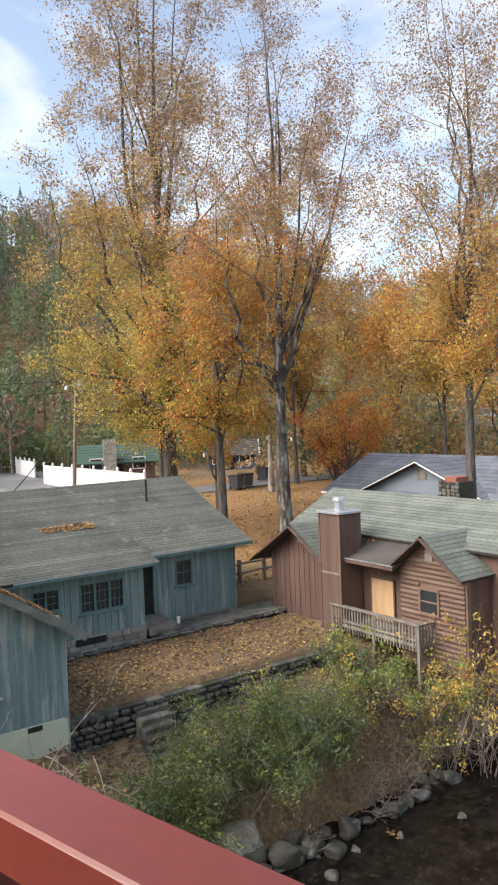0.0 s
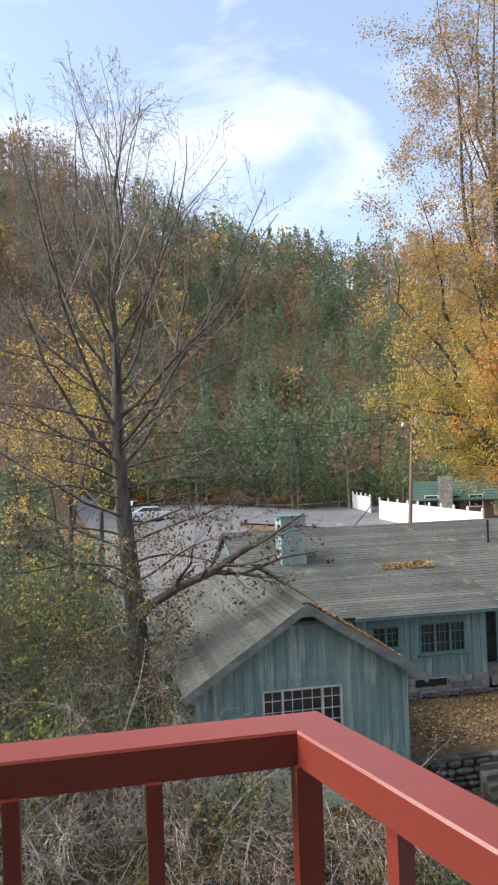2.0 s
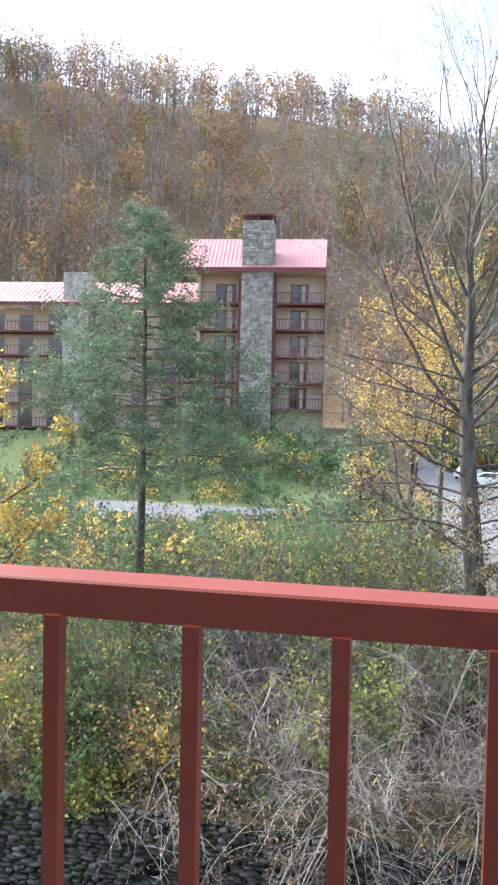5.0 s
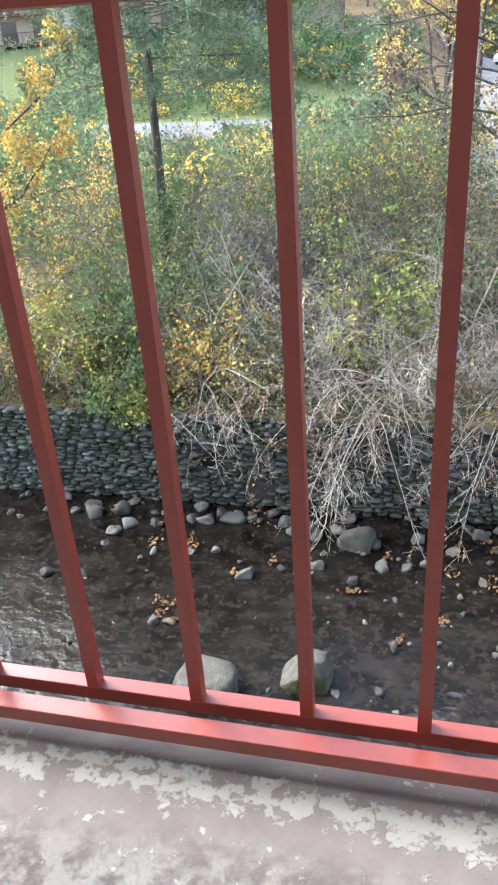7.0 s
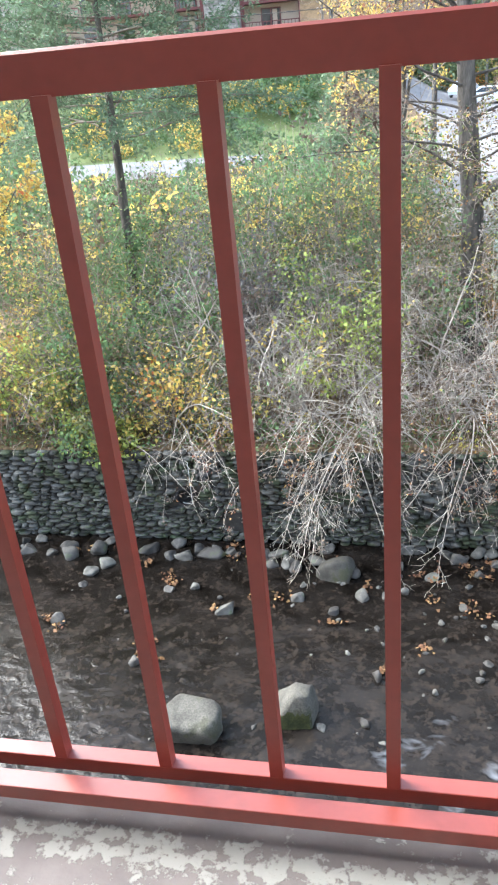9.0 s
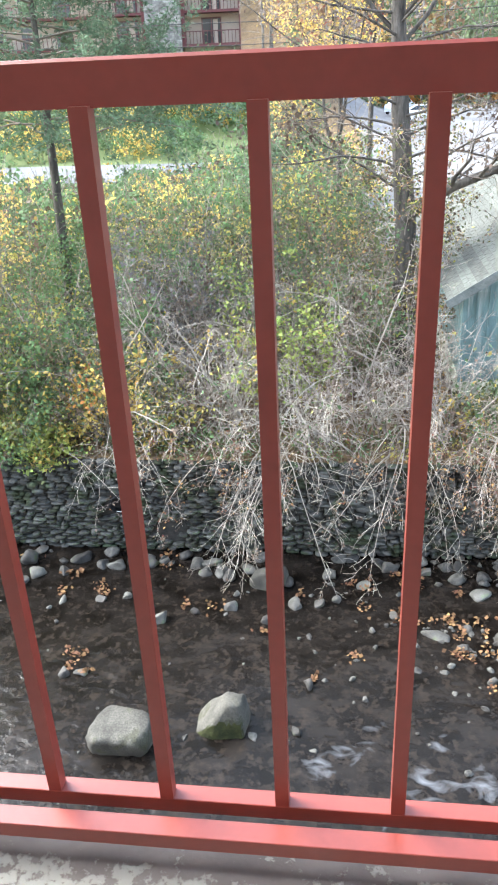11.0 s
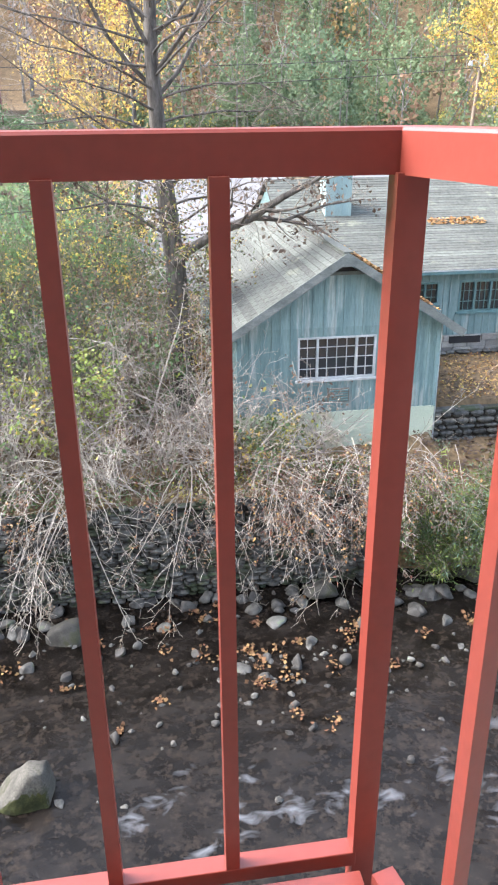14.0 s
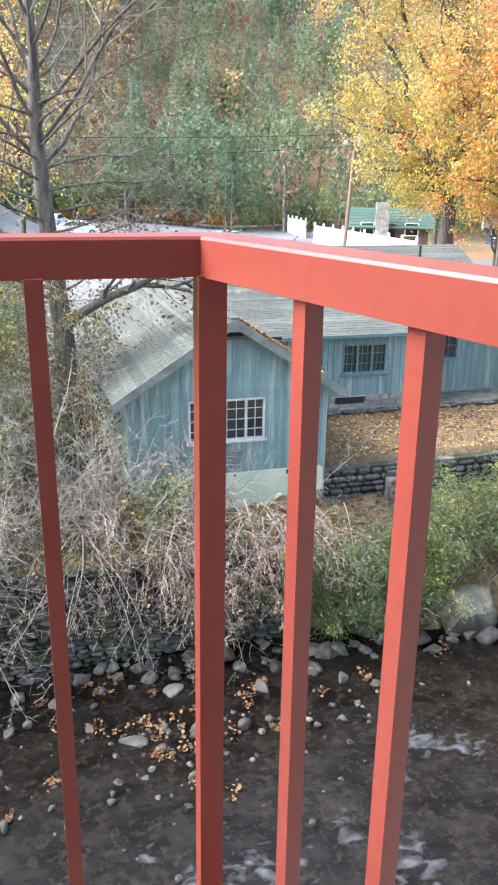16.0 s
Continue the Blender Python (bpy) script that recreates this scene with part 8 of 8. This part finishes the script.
SM = [(-4.86, 13.45, 0.85, 0.42), (-4.39, 13.5, 0.32, 0.2), (-0.06, 12.88, 0.42, 0.2), (2.25, 12.71, 0.55, 0.2), (-1.38, 12.12, 0.5, 0.3), (-4.05, 11.49, 0.5, 0.45), (-2.72, 11.98, 0.45, 0.3), (-1.0, 9.92, 0.32, 0.3), (2.46, 11.33, 0.4, 0.35), (1.32, 11.37, 0.55, 0.25),
      (2.88, 11.93, 0.42, 0.4), (-5.48, 9.89, 0.3, 0.3), (-3.37, 13.11, 0.4, 0.3), (-3.31, 13.5, 0.5, 0.35), (-0.9, 12.2, 0.35, 0.25), (-0.6, 12.35, 0.3, 0.25), (-7.1, 12.9, 0.55, 0.45), (-7.5, 13.4, 0.6, 0.5), (-6.3, 13.5, 0.6, 0.4), (-6.5, 13.0, 0.4, 0.35),
      (-8.1, 13.2, 0.5, 0.4), (-9.2, 13.3, 0.6, 0.4), (-7.4, 10.9, 0.45, 0.35), (-8.2, 10.9, 0.35, 0.25), (-3.4, 11.8, 0.28, 0.22), (-4.9, 12.2, 0.3, 0.2), (-5.4, 12.1, 0.35, 0.2), (-6.2, 12.0, 0.28, 0.18), (-1.9, 11.6, 0.35, 0.25), (0.6, 11.9, 0.3, 0.2), (1.8, 11.0, 0.3, 0.2),
      (1.9, 11.6, 0.28, 0.2), (3.4, 11.2, 0.35, 0.3), (4.1, 12.3, 0.5, 0.35), (4.6, 12.9, 0.55, 0.4), (5.3, 12.5, 0.45, 0.3), (5.9, 13.1, 0.6, 0.4), (2.2, 10.2, 0.26, 0.2), (2.4, 9.6, 0.25, 0.18), (3.0, 13.3, 0.45, 0.3), (1.3, 13.4, 0.4, 0.3), (0.5, 13.5, 0.45, 0.3), (2.0, 13.6, 0.4, 0.3),
      (-2.4, 13.3, 0.5, 0.3), (7.2, 12.2, 0.35, 0.25), (6.4, 11.8, 0.3, 0.2), (8.2, 12.6, 0.45, 0.3), (16.2, 13.5, 0.5, 0.35), (13.2, 11.9, 0.3, 0.2), (15.0, 11.6, 0.35, 0.2), (-5.15, 9.95, 0.34, 0.12), (-1.15, 8.8, 0.3, 0.2), (0.9, 13.0, 0.3, 0.25)]
for k, (x, y, w, h) in enumerate(SM):
    rock("creek_stone", "rounded grey stone lying in the creek", (x, y, WZ + 0.05 * h), (w, w * 0.8, h), 40 + k, M_STONE, "creek stones")


# rubble along the foot of the creek wall and the bank
rr = random.Random(77)
rubble = []
for k in range(9):
    ob = rock("rubble_stone", "dark angular stone at the foot of the creek wall", (-9.0 + 1.7 * k, 13.75, WZ + 0.05), (1.0, 0.8, 0.62), 500 + k, M_RUBBLE, "rubble stones")
    rubble.append(ob.data)
    ob.scale = (0.42, 0.42, 0.42)
for k in range(80):
    x = rr.uniform(-10.5, 12.0)
    s = rr.choice((0.16, 0.2, 0.26, 0.3, 0.38, 0.5))
    y = 13.85 - abs(rr.gauss(0, 0.6)) - (0.5 if x > 5 else 0)
    ob = new("rubble_stone", rubble[k % 9])
    ob.location, ob.scale, ob.rotation_euler = (x, y, WZ + 0.06 * s), (s, s, s), (rr.uniform(-0.3, 0.3), rr.uniform(-0.3, 0.3), rr.uniform(0, 6.28))
    tagged(ob, "dark angular stone at the foot of the creek wall", "rock", "rubble stones")


for k in range(30):
    x = 5.2 + 0.38 * k + rr.uniform(-0.2, 0.2)
    s_ = rr.choice((0.4, 0.5, 0.6, 0.8))
    y = (13.35 - 0.5 * min(1.0, max(0.0, (x - 4) / 5)) + 0.8 * min(1.0, max(0.0, (x - 14.5) / 4))) + rr.uniform(-0.3, 0.25)
    ob = new("bank_rock", rubble[k % 9])
    ob.location, ob.scale, ob.rotation_euler = (x, y, WZ + 0.1 * s_), (s_, s_, s_ * 0.9), (rr.uniform(-0.3, 0.3), rr.uniform(-0.3, 0.3), rr.uniform(0, 6.28))
    tagged(ob, "dark wet rock at the edge of the bank", "rock", "bank rocks")

# small stones scattered over the creek bed, most of them along the riffle
pebble = [rock("pebble", "small grey stone breaking the creek surface", (0.4 + 0.5 * k, 11.6 - 0.2 * k, WZ + 0.01), (1.0, 0.8, 0.55), 900 + k, M_STONE if k < 3 else M_RUBBLE, "creek pebbles") for k in range(7)]
for ob in pebble:
    ob.scale = (0.16, 0.16, 0.16)
for k in range(150):
    if k % 3:
        x, y = rr.gauss(2.6, 2.2), 11.6 - abs(rr.gauss(0, 1.0)) + 0.3 * rr.random()
    else:
        x, y = rr.uniform(-9.5, 9.5), rr.uniform(8.0, 13.4)
    w = rr.choice((0.07, 0.09, 0.11, 0.14, 0.18, 0.24))
    ob = new("pebble", pebble[k % 7].data)
    ob.location, ob.scale, ob.rotation_euler = (x, y, WZ + 0.03 * w), (w, w * rr.uniform(0.7, 1.2), w), (rr.uniform(-0.3, 0.3), rr.uniform(-0.3, 0.3), rr.uniform(0, 6.28))
    tagged(ob, "small grey stone breaking the creek surface", "rock", "creek pebbles")


def fallen_leaves():
    rng = np.random.default_rng(123)

    def lay(n, x0, x1, y0, y1, size, mat, label, over=None):
        x, y = rng.uniform(x0, x1, n), rng.uniform(y0, y1, n)
        z = (land(x, y) if over is None else over(x, y)) + 0.03 + rng.uniform(0, 0.02, n)
        v, q = leaf_quads(rng, np.stack([x, y, z], 1), size, flat=0.85, aspect=0.8)
        tagged(fast("fallen_leaves", v, q, mat), label, "leaves", kind="stuff")

    lay(2400, 7.2, 17.2, 17.4, 21.5, 0.085, M_FALLEN, "orange fallen leaves on the lawn")
    lay(2600, 7.2, 17.2, 17.3, 21.5, 0.09, M_DRY, "brown fallen leaves on the lawn")
    lay(800, 7.2, 17.2, 17.4, 21.5, 0.075, M_LEAF_Y, "yellow fallen leaves on the lawn")
    lay(2200, 5.0, 16, 14.6, 17.0, 0.12, M_DRY, "brown fallen leaves on the bank")
    lay(7000, 16, 45, 26, 60, 0.16, M_FALLEN, "orange fallen leaves under the trees")
    lay(2500, 16, 45, 26, 60, 0.16, M_LEAF_Y, "yellow fallen leaves under the trees")
    lay(4000, 16, 45, 26, 60, 0.16, M_DRY, "brown fallen leaves under the trees")
    lay(900, 0.9, 2.1, 15.6, 25, 0.12, M_FALLEN, "orange fallen leaves along the side of the gable house")
    lay(1600, -12, 3, 14.6, 26, 0.13, M_DRY, "brown fallen leaves under the thicket")
    lay(1500, 4.7, 6.9, 16.4, 21.6, 0.10, M_FALLEN, "fallen leaves on the gable roof", lambda x, y: -1.82 - (x - 4.58) * 0.645)
    lay(900, 4.7, 6.6, 16.32, 17.6, 0.09, M_FALLEN, "drift of orange leaves along the gable edge", lambda x, y: -1.82 - (x - 4.58) * 0.645)
    lay(260, 9.5, 11.4, 24.1, 24.6, 0.11, M_FALLEN, "drift of fallen leaves on the long roof", lambda x, y: -3.3 + (y - 21.2) * 0.3)
    lay(300, 17.1, 20.2, 17.6, 18.6, 0.10, M_FALLEN, "fallen leaves on the felt roof", lambda x, y: -3.45 + (x - 17.0) * 0.3235)
    # leaves caught between the creek stones
    c = np.array([(x, y) for x, y, *_ in SM if y > 9])
    heaps = np.concatenate([c[rng.integers(0, len(c), 60)] + rng.normal(size=(60, 2)) * 0.2, rng.normal(size=(10, 2)) * (1.5, 0.5) + (3.0, 11.4)])
    p = np.repeat(heaps, 16, 0) + rng.normal(size=(1120, 2)) * np.repeat(rng.uniform(0.03, 0.13, (70, 2)), 16, 0)
    v, q = leaf_quads(rng, np.concatenate([p, WZ + rng.uniform(0.02, 0.09, (len(p), 1))], 1), 0.085, flat=0.6, aspect=0.8)
    tagged(fast("fallen_leaves", v, q, M_WETLEAF), "orange leaves caught between the creek stones", "leaves", kind="stuff")


fallen_leaves()
